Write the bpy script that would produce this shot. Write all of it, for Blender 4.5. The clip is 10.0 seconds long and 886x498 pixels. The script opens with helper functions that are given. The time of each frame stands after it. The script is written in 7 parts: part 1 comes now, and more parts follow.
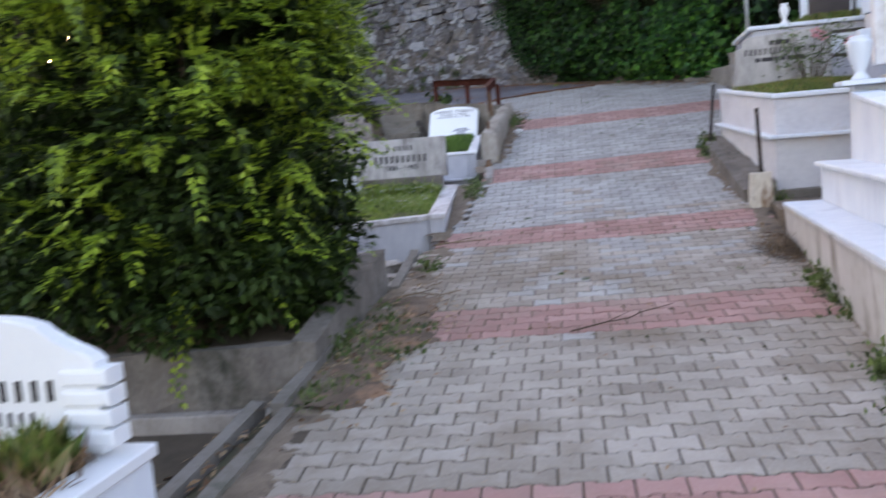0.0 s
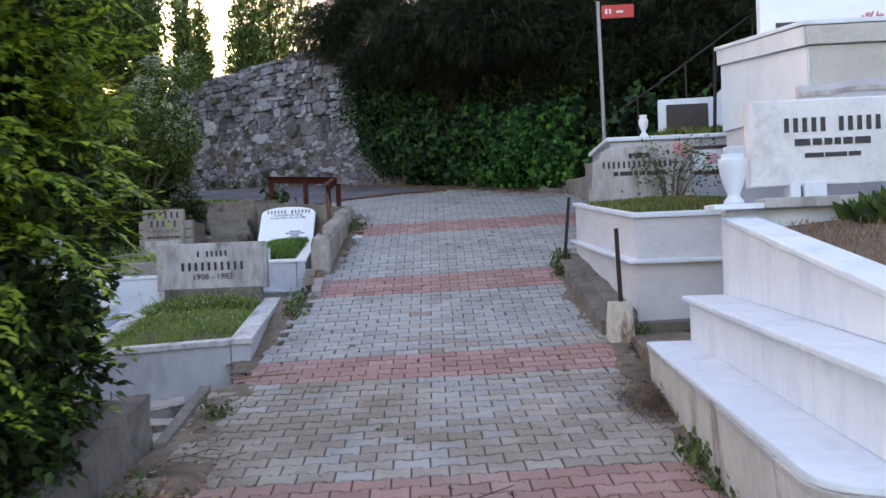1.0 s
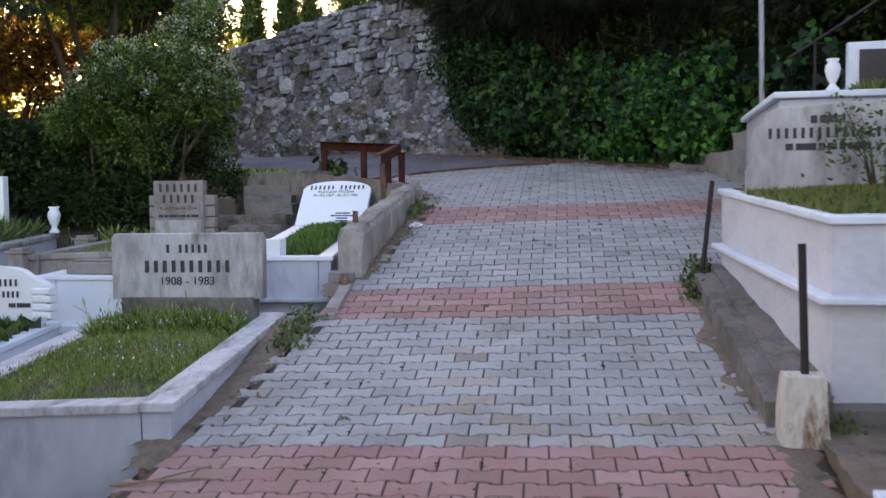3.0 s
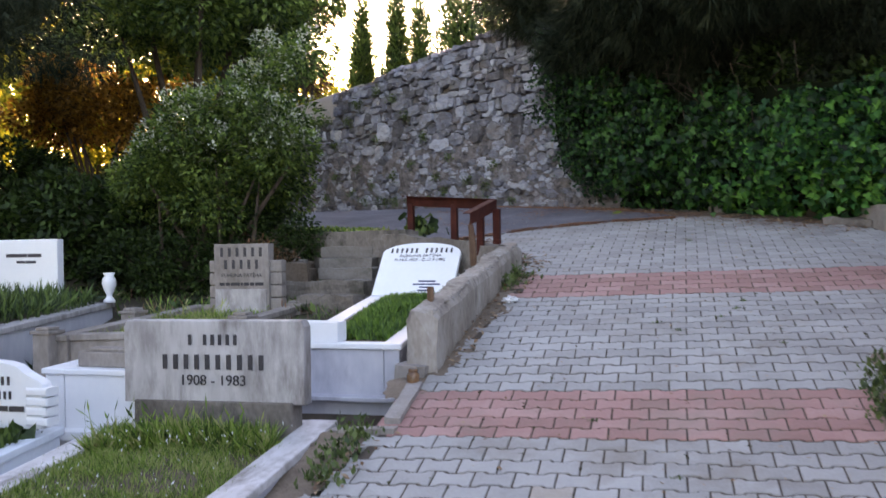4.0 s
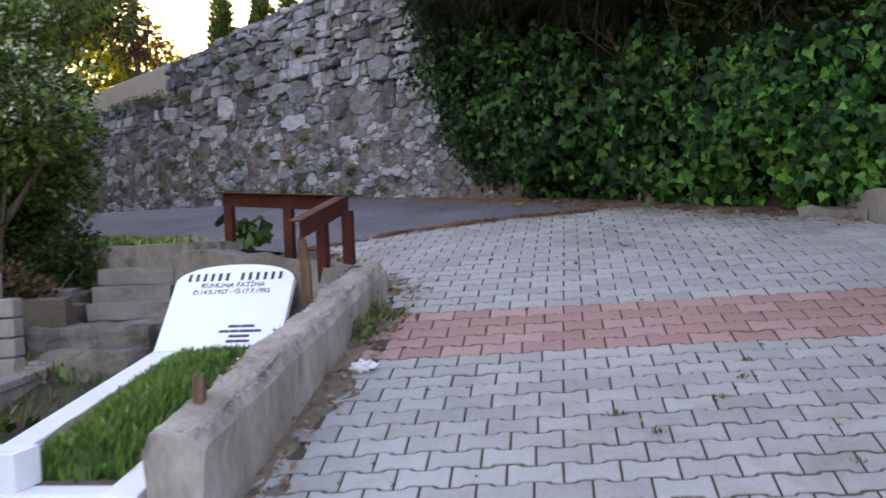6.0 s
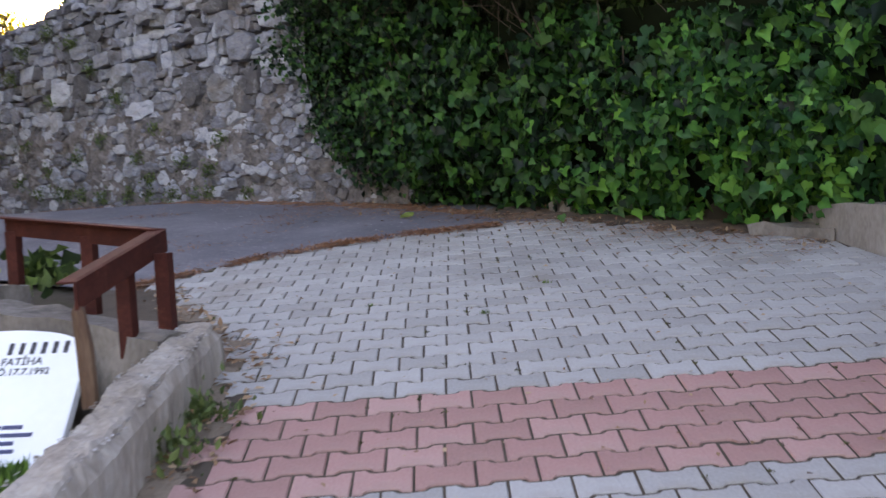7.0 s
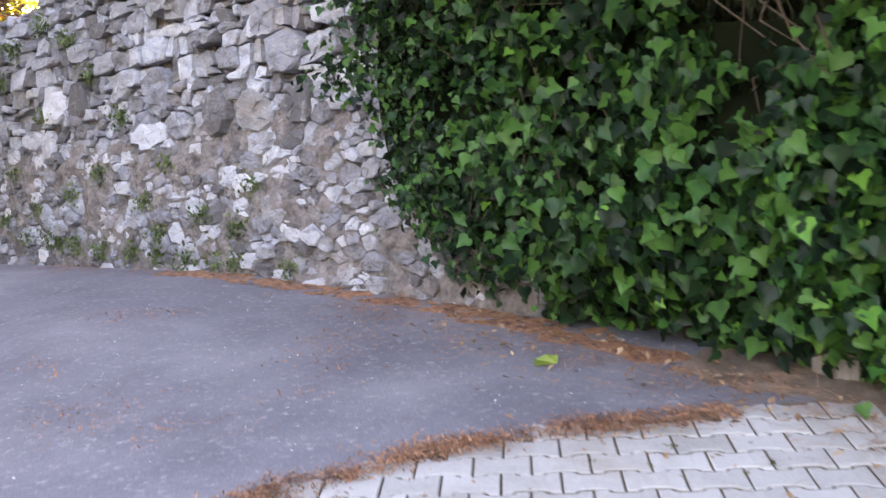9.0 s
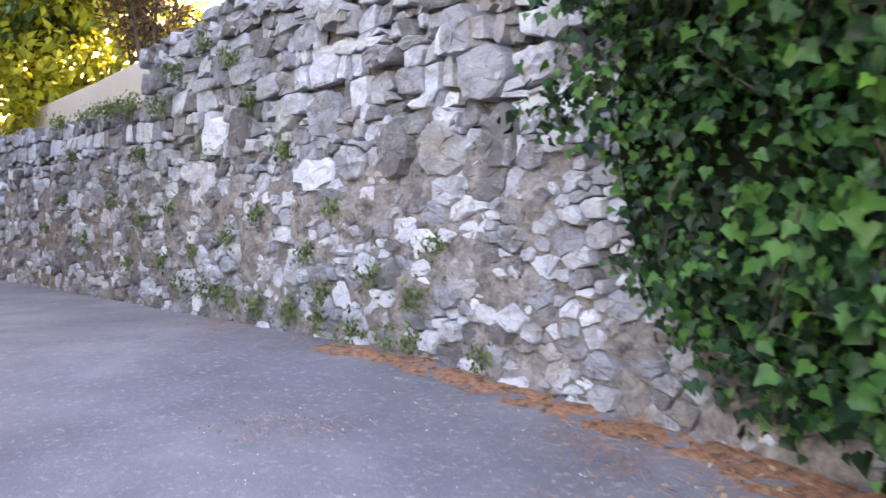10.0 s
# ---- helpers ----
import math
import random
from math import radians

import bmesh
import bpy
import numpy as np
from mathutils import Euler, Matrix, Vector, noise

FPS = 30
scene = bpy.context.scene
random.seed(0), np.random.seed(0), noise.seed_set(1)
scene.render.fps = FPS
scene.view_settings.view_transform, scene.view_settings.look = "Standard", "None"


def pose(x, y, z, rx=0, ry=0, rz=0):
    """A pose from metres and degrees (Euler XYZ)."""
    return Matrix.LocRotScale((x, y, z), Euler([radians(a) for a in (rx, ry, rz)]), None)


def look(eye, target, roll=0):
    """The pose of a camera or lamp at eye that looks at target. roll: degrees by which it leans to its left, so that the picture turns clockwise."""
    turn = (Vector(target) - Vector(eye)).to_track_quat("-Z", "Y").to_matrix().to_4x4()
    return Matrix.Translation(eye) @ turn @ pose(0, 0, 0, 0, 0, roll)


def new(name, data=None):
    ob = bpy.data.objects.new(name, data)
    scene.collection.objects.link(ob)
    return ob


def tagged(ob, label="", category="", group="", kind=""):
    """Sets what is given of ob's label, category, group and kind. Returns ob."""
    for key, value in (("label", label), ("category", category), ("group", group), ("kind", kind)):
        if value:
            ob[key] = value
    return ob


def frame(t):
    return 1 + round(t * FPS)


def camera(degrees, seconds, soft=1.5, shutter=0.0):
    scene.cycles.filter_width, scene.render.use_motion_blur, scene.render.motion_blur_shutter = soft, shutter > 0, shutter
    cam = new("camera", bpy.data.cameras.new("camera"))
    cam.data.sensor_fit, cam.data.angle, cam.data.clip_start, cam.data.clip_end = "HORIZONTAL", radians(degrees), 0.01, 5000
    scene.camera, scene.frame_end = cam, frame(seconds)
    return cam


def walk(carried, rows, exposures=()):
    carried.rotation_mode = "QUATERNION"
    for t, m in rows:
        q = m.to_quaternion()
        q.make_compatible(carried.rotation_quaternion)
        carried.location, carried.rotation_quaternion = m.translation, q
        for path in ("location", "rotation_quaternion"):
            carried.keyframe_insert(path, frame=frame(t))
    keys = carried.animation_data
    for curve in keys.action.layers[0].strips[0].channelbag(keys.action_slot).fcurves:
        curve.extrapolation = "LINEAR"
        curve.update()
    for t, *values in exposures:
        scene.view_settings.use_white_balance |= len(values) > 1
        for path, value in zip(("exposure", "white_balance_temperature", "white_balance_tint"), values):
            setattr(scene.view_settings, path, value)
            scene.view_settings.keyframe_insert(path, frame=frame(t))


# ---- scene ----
cam = camera(50.83, 10.0, shutter=0.3)
PATH = [
    (0.0, (0.000, 0.000, 1.600), (-0.440, 1.937, 1.370), -4.75),
    (0.5, (0.019, 0.724, 1.647), (-0.144, 2.714, 1.525), -4.40),
    (1.0, (0.108, 1.507, 1.711), (-0.028, 3.502, 1.668), -2.25),
    (1.5, (0.208, 2.296, 1.757), (0.109, 4.292, 1.677), -2.16),
    (2.0, (0.302, 3.101, 1.825), (0.236, 5.099, 1.751), -1.82),
    (2.2, (0.311, 3.446, 1.806), (0.160, 5.438, 1.714), -1.49),
    (3.3, (0.221, 5.129, 1.934), (-0.247, 7.072, 1.839), -0.48),
    (3.5, (0.187, 5.441, 1.989), (-0.334, 7.371, 1.918), -0.37),
    (4.0, (0.083, 6.253, 2.057), (-0.567, 8.145, 2.054), -0.84),
    (4.5, (-0.073, 6.931, 2.096), (-0.799, 8.794, 2.144), -1.14),
    (5.0, (-0.217, 7.671, 2.155), (-0.862, 9.563, 2.227), -2.34),
    (5.5, (-0.376, 8.351, 2.200), (-0.986, 10.255, 2.219), -2.13),
    (6.0, (-0.474, 9.094, 2.274), (-0.897, 11.048, 2.228), -2.56),
    (6.2, (-0.513, 9.391, 2.336), (-0.909, 11.351, 2.299), -2.81),
    (7.3, (-0.738, 11.120, 2.616), (-0.887, 13.110, 2.476), -2.95),
    (7.5, (-0.811, 11.430, 2.657), (-0.971, 13.418, 2.503), -2.46),
    (8.0, (-0.959, 12.222, 2.839), (-1.134, 14.210, 2.707), -2.26),
    (8.5, (-1.141, 12.968, 3.017), (-1.452, 14.942, 2.949), -1.80),
    (9.0, (-1.351, 13.722, 3.198), (-1.694, 15.689, 3.083), -1.65),
    (9.5, (-1.617, 14.439, 3.366), (-2.157, 16.363, 3.305), -0.91),
    (10.0, (-1.976, 15.198, 3.499), (-2.671, 17.071, 3.414), -0.36),
]
EXPOSURES = [(0.0, 3.0, 7300, 33), (0.5, 2.95, 7200, 31), (1.0, 2.8, 7080, 31), (2.0, 2.58, 7000, 31), (3.5, 2.86, 7200, 35), (4.5, 3.1, 7400, 35), (6.0, 3.18, 7400, 36), (7.5, 3.3, 7500, 38), (8.3, 3.88, 7580, 39), (9.0, 4.45, 7750, 40), (9.5, 4.68, 7850, 39), (10.0, 4.62, 7500, 38)]
walk(cam, [(t, look(eye, target, roll)) for t, eye, target, roll in PATH], EXPOSURES)

# ---- world, sun ----
SUN_AZ, SUN_EL = radians(-34), radians(6.5)
world = bpy.data.worlds.new("world")
scene.world = world
world.use_nodes = True
wn = world.node_tree.nodes
sky = wn.new("ShaderNodeTexSky")
sky.sky_type, sky.sun_disc = "NISHITA", False
sky.sun_elevation, sky.sun_rotation = SUN_EL, SUN_AZ % (2 * math.pi)
sky.air_density, sky.dust_density, sky.ozone_density = 1.0, 1.5, 1.0
wn["Background"].inputs["Strength"].default_value = 0.15
world.node_tree.links.new(sky.outputs["Color"], wn["Background"].inputs["Color"])
sun = new("sun", bpy.data.lights.new("sun", "SUN"))
sun.data.energy, sun.data.angle, sun.data.color = 3.0, radians(0.6), (1.0, 0.78, 0.5)
toward = Vector((math.sin(SUN_AZ) * math.cos(SUN_EL), math.cos(SUN_AZ) * math.cos(SUN_EL), math.sin(SUN_EL)))
sun.matrix_world = look(toward * 50, (0, 0, 0))


# ---- materials ----
def material(name, colours, scale=4.0, rough=0.8, fine=40.0, bump=0.3, vary=0.0, spots=None, metal=0.0, leaf=0.0, stretch=(1, 1, 1), depth=0.004, gloss=0.5):
    """A surface of two or three colours mixed by coarse and fine noise; vary: change from piece to piece; leaf: share of light let through."""
    m = bpy.data.materials.new(name)
    m.use_nodes = True
    nt = m.node_tree
    n, link = nt.nodes, nt.links.new
    bsdf = n["Principled BSDF"]
    co = n.new("ShaderNodeTexCoord")
    mp = n.new("ShaderNodeMapping")
    mp.inputs["Scale"].default_value = stretch
    link(co.outputs["Object"], mp.inputs["Vector"])
    big = n.new("ShaderNodeTexNoise")
    big.inputs["Scale"].default_value, big.inputs["Detail"].default_value, big.inputs["Roughness"].default_value = scale, 6, 0.6
    link(mp.outputs[0], big.inputs["Vector"])
    small = n.new("ShaderNodeTexNoise")
    small.inputs["Scale"].default_value, small.inputs["Detail"].default_value = fine, 4
    link(mp.outputs[0], small.inputs["Vector"])
    mix = n.new("ShaderNodeMath")
    mix.operation = "MULTIPLY_ADD"
    mix.inputs[1].default_value = 0.35
    link(small.outputs["Fac"], mix.inputs[0])
    half = n.new("ShaderNodeMath")
    half.operation = "MULTIPLY"
    half.inputs[1].default_value = 0.75
    link(big.outputs["Fac"], half.inputs[0])
    link(half.outputs[0], mix.inputs[2])
    fac = mix.outputs[0]
    if vary:
        info, geo = n.new("ShaderNodeObjectInfo"), n.new("ShaderNodeNewGeometry")
        both = n.new("ShaderNodeMath")
        both.operation = "ADD"
        link(info.outputs["Random"], both.inputs[0])
        link(geo.outputs["Random Per Island"], both.inputs[1])
        fr = n.new("ShaderNodeMath")
        fr.operation = "FRACT"
        link(both.outputs[0], fr.inputs[0])
        ma = n.new("ShaderNodeMath")
        ma.operation = "MULTIPLY_ADD"
        ma.inputs[1].default_value = vary
        link(fr.outputs[0], ma.inputs[0])
        off = n.new("ShaderNodeMath")
        off.operation = "SUBTRACT"
        off.inputs[1].default_value = vary / 2
        link(fac, off.inputs[0])
        link(off.outputs[0], ma.inputs[2])
        fac = ma.outputs[0]
    ramp = n.new("ShaderNodeValToRGB")
    el = ramp.color_ramp.elements
    places = [0.3, 0.75] if len(colours) == 2 else [0.28 + 0.5 * k / (len(colours) - 1) for k in range(len(colours))]
    while len(el) < len(colours):
        el.new(0.5)
    for e, p, c in zip(el, places, colours):
        e.position, e.color = p, (*c, 1)
    link(fac, ramp.inputs["Fac"])
    colour = ramp.outputs["Color"]
    if spots:
        c, sc, lo, hi = spots
        st = n.new("ShaderNodeTexNoise")
        st.inputs["Scale"].default_value, st.inputs["Detail"].default_value, st.inputs["Roughness"].default_value = sc, 8, 0.7
        link(mp.outputs[0], st.inputs["Vector"])
        rg = n.new("ShaderNodeMapRange")
        rg.inputs["From Min"].default_value, rg.inputs["From Max"].default_value = lo, hi
        link(st.outputs["Fac"], rg.inputs["Value"])
        mx = n.new("ShaderNodeMix")
        mx.data_type = "RGBA"
        link(rg.outputs[0], mx.inputs["Factor"])
        link(colour, mx.inputs["A"])
        mx.inputs["B"].default_value = (*c, 1)
        colour = mx.outputs["Result"]
    link(colour, bsdf.inputs["Base Color"])
    bsdf.inputs["Roughness"].default_value, bsdf.inputs["Metallic"].default_value = rough, metal
    bsdf.inputs["Specular IOR Level"].default_value = gloss
    if bump:
        bp = n.new("ShaderNodeBump")
        bp.inputs["Strength"].default_value, bp.inputs["Distance"].default_value = bump, depth
        link(mix.outputs[0], bp.inputs["Height"])
        link(bp.outputs["Normal"], bsdf.inputs["Normal"])
    if leaf:
        tr = n.new("ShaderNodeBsdfTranslucent")
        link(colour, tr.inputs["Color"])
        ms = n.new("ShaderNodeMixShader")
        ms.inputs["Fac"].default_value = leaf
        link(bsdf.outputs[0], ms.inputs[1])
        link(tr.outputs[0], ms.inputs[2])
        link(ms.outputs[0], n["Material Output"].inputs["Surface"])
    return m


def rock(name, colours):
    """Broken stone: mottled at two scales, seamed, brown-stained and different from piece to piece."""
    m = material(name, colours, 7.0, 0.88, 40, 1.0, 0.6, ((0.22, 0.175, 0.145), 1.6, 0.55, 0.72), depth=0.022, stretch=(1, 1, 1.7))
    nt = m.node_tree
    n, link = nt.nodes, nt.links.new
    bsdf = n["Principled BSDF"]
    colour = bsdf.inputs["Base Color"].links[0].from_socket
    co = n.new("ShaderNodeTexCoord")
    for scale, lo, hi, top, tint in ((9.0, 0.6, 0.68, 0.5, (0.52, 0.52, 0.56, 1)), (15.0, 0.6, 0.67, 0.6, (0.06, 0.053, 0.052, 1))):
        tex = n.new("ShaderNodeTexNoise")
        tex.inputs["Scale"].default_value, tex.inputs["Detail"].default_value, tex.inputs["Roughness"].default_value = scale, 7, 0.65
        tex.inputs["Distortion"].default_value = 0.8
        link(co.outputs["Object"], tex.inputs["Vector"])
        rg = n.new("ShaderNodeMapRange")
        rg.inputs["From Min"].default_value, rg.inputs["From Max"].default_value, rg.inputs["To Max"].default_value = lo, hi, top
        link(tex.outputs["Fac"], rg.inputs["Value"])
        mx = n.new("ShaderNodeMix")
        mx.data_type = "RGBA"
        link(rg.outputs[0], mx.inputs["Factor"])
        link(colour, mx.inputs["A"])
        mx.inputs["B"].default_value = tint
        colour = mx.outputs["Result"]
    link(colour, bsdf.inputs["Base Color"])
    return m


M_PAVER = material("paver_grey", [(0.235, 0.226, 0.217), (0.335, 0.328, 0.32), (0.415, 0.408, 0.4)], 1.6, 0.88, 70, 0.7, 0.24, ((0.2, 0.165, 0.13), 0.9, 0.5, 0.74))
M_PAVER_DIRTY = material("paver_dusty", [(0.215, 0.18, 0.15), (0.33, 0.29, 0.25), (0.42, 0.375, 0.335)], 1.6, 0.9, 70, 0.7, 0.26, ((0.2, 0.155, 0.115), 0.9, 0.48, 0.7))
M_PAVER_RED = material("paver_red", [(0.27, 0.15, 0.13), (0.37, 0.2, 0.18), (0.44, 0.27, 0.245)], 1.6, 0.88, 70, 0.7, 0.35, ((0.26, 0.2, 0.165), 1.0, 0.5, 0.74))
M_BED = material("joint_sand", [(0.04, 0.03, 0.022), (0.095, 0.072, 0.052)], 6, 0.95, 60, 0.6)
M_SOIL = material("soil", [(0.05, 0.035, 0.025), (0.11, 0.08, 0.055), (0.17, 0.13, 0.1)], 3, 0.95, 50, 1.0, depth=0.02)
M_GROUND = material("hill_ground", [(0.03, 0.022, 0.015), (0.055, 0.042, 0.028), (0.05, 0.06, 0.025)], 0.7, 0.95, 12, 1.0, depth=0.03)
M_ASPHALT = material("asphalt", [(0.065, 0.064, 0.08), (0.125, 0.124, 0.146), (0.215, 0.211, 0.231)], 1.3, 0.84, 95, 1.0, spots=((0.29, 0.275, 0.275), 26.0, 0.55, 0.7), depth=0.012)
M_CONCRETE = material("concrete", [(0.15, 0.13, 0.115), (0.28, 0.25, 0.23), (0.4, 0.365, 0.34)], 3.2, 0.92, 45, 1.0, spots=((0.085, 0.07, 0.058), 3.0, 0.54, 0.7), depth=0.014, stretch=(1, 1, 0.6))
M_CONCRETE_OLD = material("stained_concrete", [(0.07, 0.058, 0.05), (0.16, 0.138, 0.12), (0.27, 0.24, 0.215)], 3.5, 0.95, 45, 1.0, spots=((0.04, 0.04, 0.028), 3.2, 0.52, 0.7), depth=0.016, stretch=(1, 1, 0.6))
M_CONCRETE_PALE = material("pale_concrete", [(0.24, 0.21, 0.185), (0.38, 0.345, 0.31), (0.5, 0.46, 0.42)], 3.0, 0.92, 45, 1.0, spots=((0.14, 0.115, 0.095), 5.0, 0.52, 0.68), depth=0.022)
M_CONCRETE_WALL = material("weathered_concrete_wall", [(0.15, 0.122, 0.1), (0.29, 0.25, 0.215), (0.44, 0.405, 0.37)], 3.4, 0.94, 46, 1.0, spots=((0.1, 0.075, 0.056), 4.5, 0.52, 0.7), depth=0.016, stretch=(1, 1, 0.4))
M_PEBBLE = material("pale_pebble", [(0.16, 0.142, 0.128), (0.28, 0.258, 0.24), (0.4, 0.375, 0.355)], 9, 0.85, 60, 0.4, 0.6)
M_CONCRETE_DARK = material("old_concrete", [(0.09, 0.08, 0.07), (0.17, 0.15, 0.13), (0.24, 0.22, 0.2)], 2.5, 0.95, 45, 0.9, spots=((0.05, 0.06, 0.035), 3.0, 0.55, 0.75), depth=0.01)
M_MARBLE = material("white_marble", [(0.54, 0.6, 0.69), (0.695, 0.75, 0.82), (0.785, 0.83, 0.875)], 1.9, 0.55, 11, 0.08, spots=((0.48, 0.5, 0.56), 1.7, 0.56, 0.84), stretch=(1.2, 1.2, 0.5), gloss=0.3)
M_MARBLE_OLD = material("weathered_marble", [(0.26, 0.24, 0.235), (0.44, 0.42, 0.415), (0.6, 0.58, 0.58)], 4.0, 0.6, 26, 0.3, spots=((0.12, 0.1, 0.09), 3.4, 0.46, 0.68), stretch=(1, 1, 0.3))
M_MARBLE_WORN = material("worn_marble", [(0.4, 0.375, 0.37), (0.58, 0.56, 0.57), (0.74, 0.73, 0.75)], 4.0, 0.55, 26, 0.3, spots=((0.17, 0.145, 0.13), 4.2, 0.47, 0.68), stretch=(1, 0.45, 0.4))
M_WHITEWASH = material("rust_stained_whitewash", [(0.34, 0.29, 0.23), (0.62, 0.57, 0.49), (0.78, 0.74, 0.68)], 6.0, 0.85, 34, 1.0, spots=((0.2, 0.1, 0.045), 5.0, 0.5, 0.64), depth=0.016, stretch=(1.5, 1.5, 0.5))
M_MARBLE_ROUGH = material("hewn_marble", [(0.58, 0.58, 0.62), (0.72, 0.72, 0.75), (0.82, 0.82, 0.83)], 4.0, 0.6, 26, 0.8, spots=((0.45, 0.41, 0.38), 2.4, 0.56, 0.8), depth=0.012)
M_MARBLE_STAIN = material("rust_stained_marble", [(0.5, 0.5, 0.54), (0.63, 0.63, 0.67), (0.72, 0.72, 0.75)], 2.2, 0.6, 16, 0.15, spots=((0.42, 0.3, 0.2), 1.7, 0.6, 0.76), stretch=(1, 1, 1.6), gloss=0.3)
M_MARBLE_BLUE = material("bluish_marble", [(0.6, 0.68, 0.8), (0.7, 0.78, 0.88), (0.76, 0.83, 0.91)], 2.2, 0.5, 14, 0.08, spots=((0.52, 0.57, 0.66), 1.5, 0.58, 0.84), gloss=0.3)
M_BEIGE_SHADED = material("shaded_beige_stone", [(0.44, 0.42, 0.395), (0.53, 0.51, 0.48), (0.6, 0.58, 0.55)], 2.5, 0.7, 24, 0.2, spots=((0.36, 0.33, 0.3), 2.2, 0.56, 0.8), gloss=0.25)
M_MARBLE_GREY = material("grey_marble", [(0.36, 0.37, 0.43), (0.47, 0.48, 0.54), (0.6, 0.6, 0.64)], 2.0, 0.45, 14, 0.12, spots=((0.3, 0.3, 0.36), 3.0, 0.55, 0.8), stretch=(1, 1, 0.5))
M_MARBLE_BRIGHT = material("bright_marble", [(0.75, 0.775, 0.81), (0.82, 0.84, 0.86)], 2.0, 0.4, 30, 0.05)
M_STONE_OLD = material("sandstone_grave", [(0.13, 0.11, 0.095), (0.25, 0.22, 0.2), (0.37, 0.335, 0.31)], 3, 0.85, 30, 0.5, spots=((0.12, 0.1, 0.08), 2.5, 0.55, 0.75), stretch=(1, 1, 0.5))
M_LETTER = material("engraved_letter", [(0.02, 0.02, 0.025), (0.05, 0.045, 0.05)], 20, 0.6, 90, 0.1)
M_LETTER_BLUE = material("blue_letter", [(0.03, 0.04, 0.1), (0.06, 0.07, 0.15)], 20, 0.6, 90, 0.1)
M_IRON = material("rusty_iron", [(0.03, 0.007, 0.005), (0.055, 0.012, 0.008), (0.1, 0.026, 0.016)], 6, 0.75, 60, 0.4, spots=((0.14, 0.05, 0.03), 9, 0.6, 0.75), gloss=0.2)
M_IRON_DARK = material("dark_iron", [(0.012, 0.008, 0.008), (0.032, 0.019, 0.017)], 8, 0.7, 60, 0.3)
M_WOOD = material("weathered_post", [(0.04, 0.018, 0.01), (0.1, 0.05, 0.028), (0.2, 0.125, 0.075)], 5, 0.85, 60, 0.6, stretch=(3, 3, 0.4))
M_STEEL = material("galvanised_pole", [(0.28, 0.29, 0.31), (0.4, 0.41, 0.43)], 6, 0.5, 60, 0.1, metal=0.4)
M_SIGN = material("red_sign", [(0.5, 0.03, 0.03), (0.6, 0.05, 0.045)], 6, 0.5, 60, 0.05)
M_DARKSTONE = material("dark_plaque", [(0.03, 0.022, 0.022), (0.06, 0.045, 0.045)], 6, 0.4, 60, 0.05)
M_ROCK = rock("wall_stone", [(0.1, 0.094, 0.098), (0.165, 0.158, 0.166), (0.21, 0.217, 0.26), (0.265, 0.258, 0.268), (0.325, 0.34, 0.395), (0.43, 0.435, 0.47)])
M_ROCK_WHITE = rock("quartz_stone", [(0.2, 0.19, 0.19), (0.31, 0.31, 0.33), (0.42, 0.425, 0.455), (0.56, 0.565, 0.6)])
M_MORTAR = material("old_mortar", [(0.065, 0.054, 0.05), (0.17, 0.147, 0.14), (0.33, 0.297, 0.285)], 9, 0.95, 38, 1.0, spots=((0.06, 0.052, 0.05), 11, 0.53, 0.66), depth=0.05)
M_PLASTER = material("beige_plaster", [(0.42, 0.36, 0.29), (0.55, 0.48, 0.4)], 1.2, 0.9, 30, 0.3)
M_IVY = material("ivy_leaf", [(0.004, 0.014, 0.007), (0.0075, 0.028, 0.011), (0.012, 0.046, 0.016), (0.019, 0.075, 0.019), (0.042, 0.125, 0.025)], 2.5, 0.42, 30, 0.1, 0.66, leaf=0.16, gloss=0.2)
# ivy green raised in colour to carry the stronger light on it
M_IVY_LIT = material("lit_ivy_leaf", [(0.012, 0.058, 0.019), (0.021, 0.094, 0.026), (0.034, 0.138, 0.031), (0.053, 0.19, 0.036), (0.095, 0.26, 0.04)], 2.5, 0.42, 30, 0.1, 0.62, leaf=0.2, gloss=0.2)
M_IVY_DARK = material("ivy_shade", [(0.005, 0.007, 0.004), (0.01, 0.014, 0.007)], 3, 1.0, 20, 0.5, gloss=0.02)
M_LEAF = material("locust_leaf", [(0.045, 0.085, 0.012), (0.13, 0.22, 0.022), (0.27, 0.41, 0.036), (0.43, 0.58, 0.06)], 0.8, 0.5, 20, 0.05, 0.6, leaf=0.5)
M_LEAF_DARK = material("shrub_leaf", [(0.015, 0.034, 0.01), (0.05, 0.1, 0.02), (0.13, 0.2, 0.045)], 0.8, 0.55, 20, 0.05, 0.6, leaf=0.25)
M_PRIVET = material("privet_leaf", [(0.024, 0.05, 0.014), (0.074, 0.135, 0.027), (0.19, 0.28, 0.058)], 1.6, 0.5, 20, 0.05, 0.6, leaf=0.42, gloss=0.35)
# leaf colours yellowed and brightened to carry the low sun
M_LEAF_SUN = material("sunlit_leaf", [(0.14, 0.18, 0.02), (0.34, 0.36, 0.03), (0.56, 0.52, 0.05)], 0.3, 0.6, 6, 0.0, 0.6, leaf=0.6)
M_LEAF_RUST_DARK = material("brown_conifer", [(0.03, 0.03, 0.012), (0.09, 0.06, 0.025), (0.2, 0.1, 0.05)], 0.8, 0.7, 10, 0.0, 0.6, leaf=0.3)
# dry brown leaf pushed to orange for the low sun on it
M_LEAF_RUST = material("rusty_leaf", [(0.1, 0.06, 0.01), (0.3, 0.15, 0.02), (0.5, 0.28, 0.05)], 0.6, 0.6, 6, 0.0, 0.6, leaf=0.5)
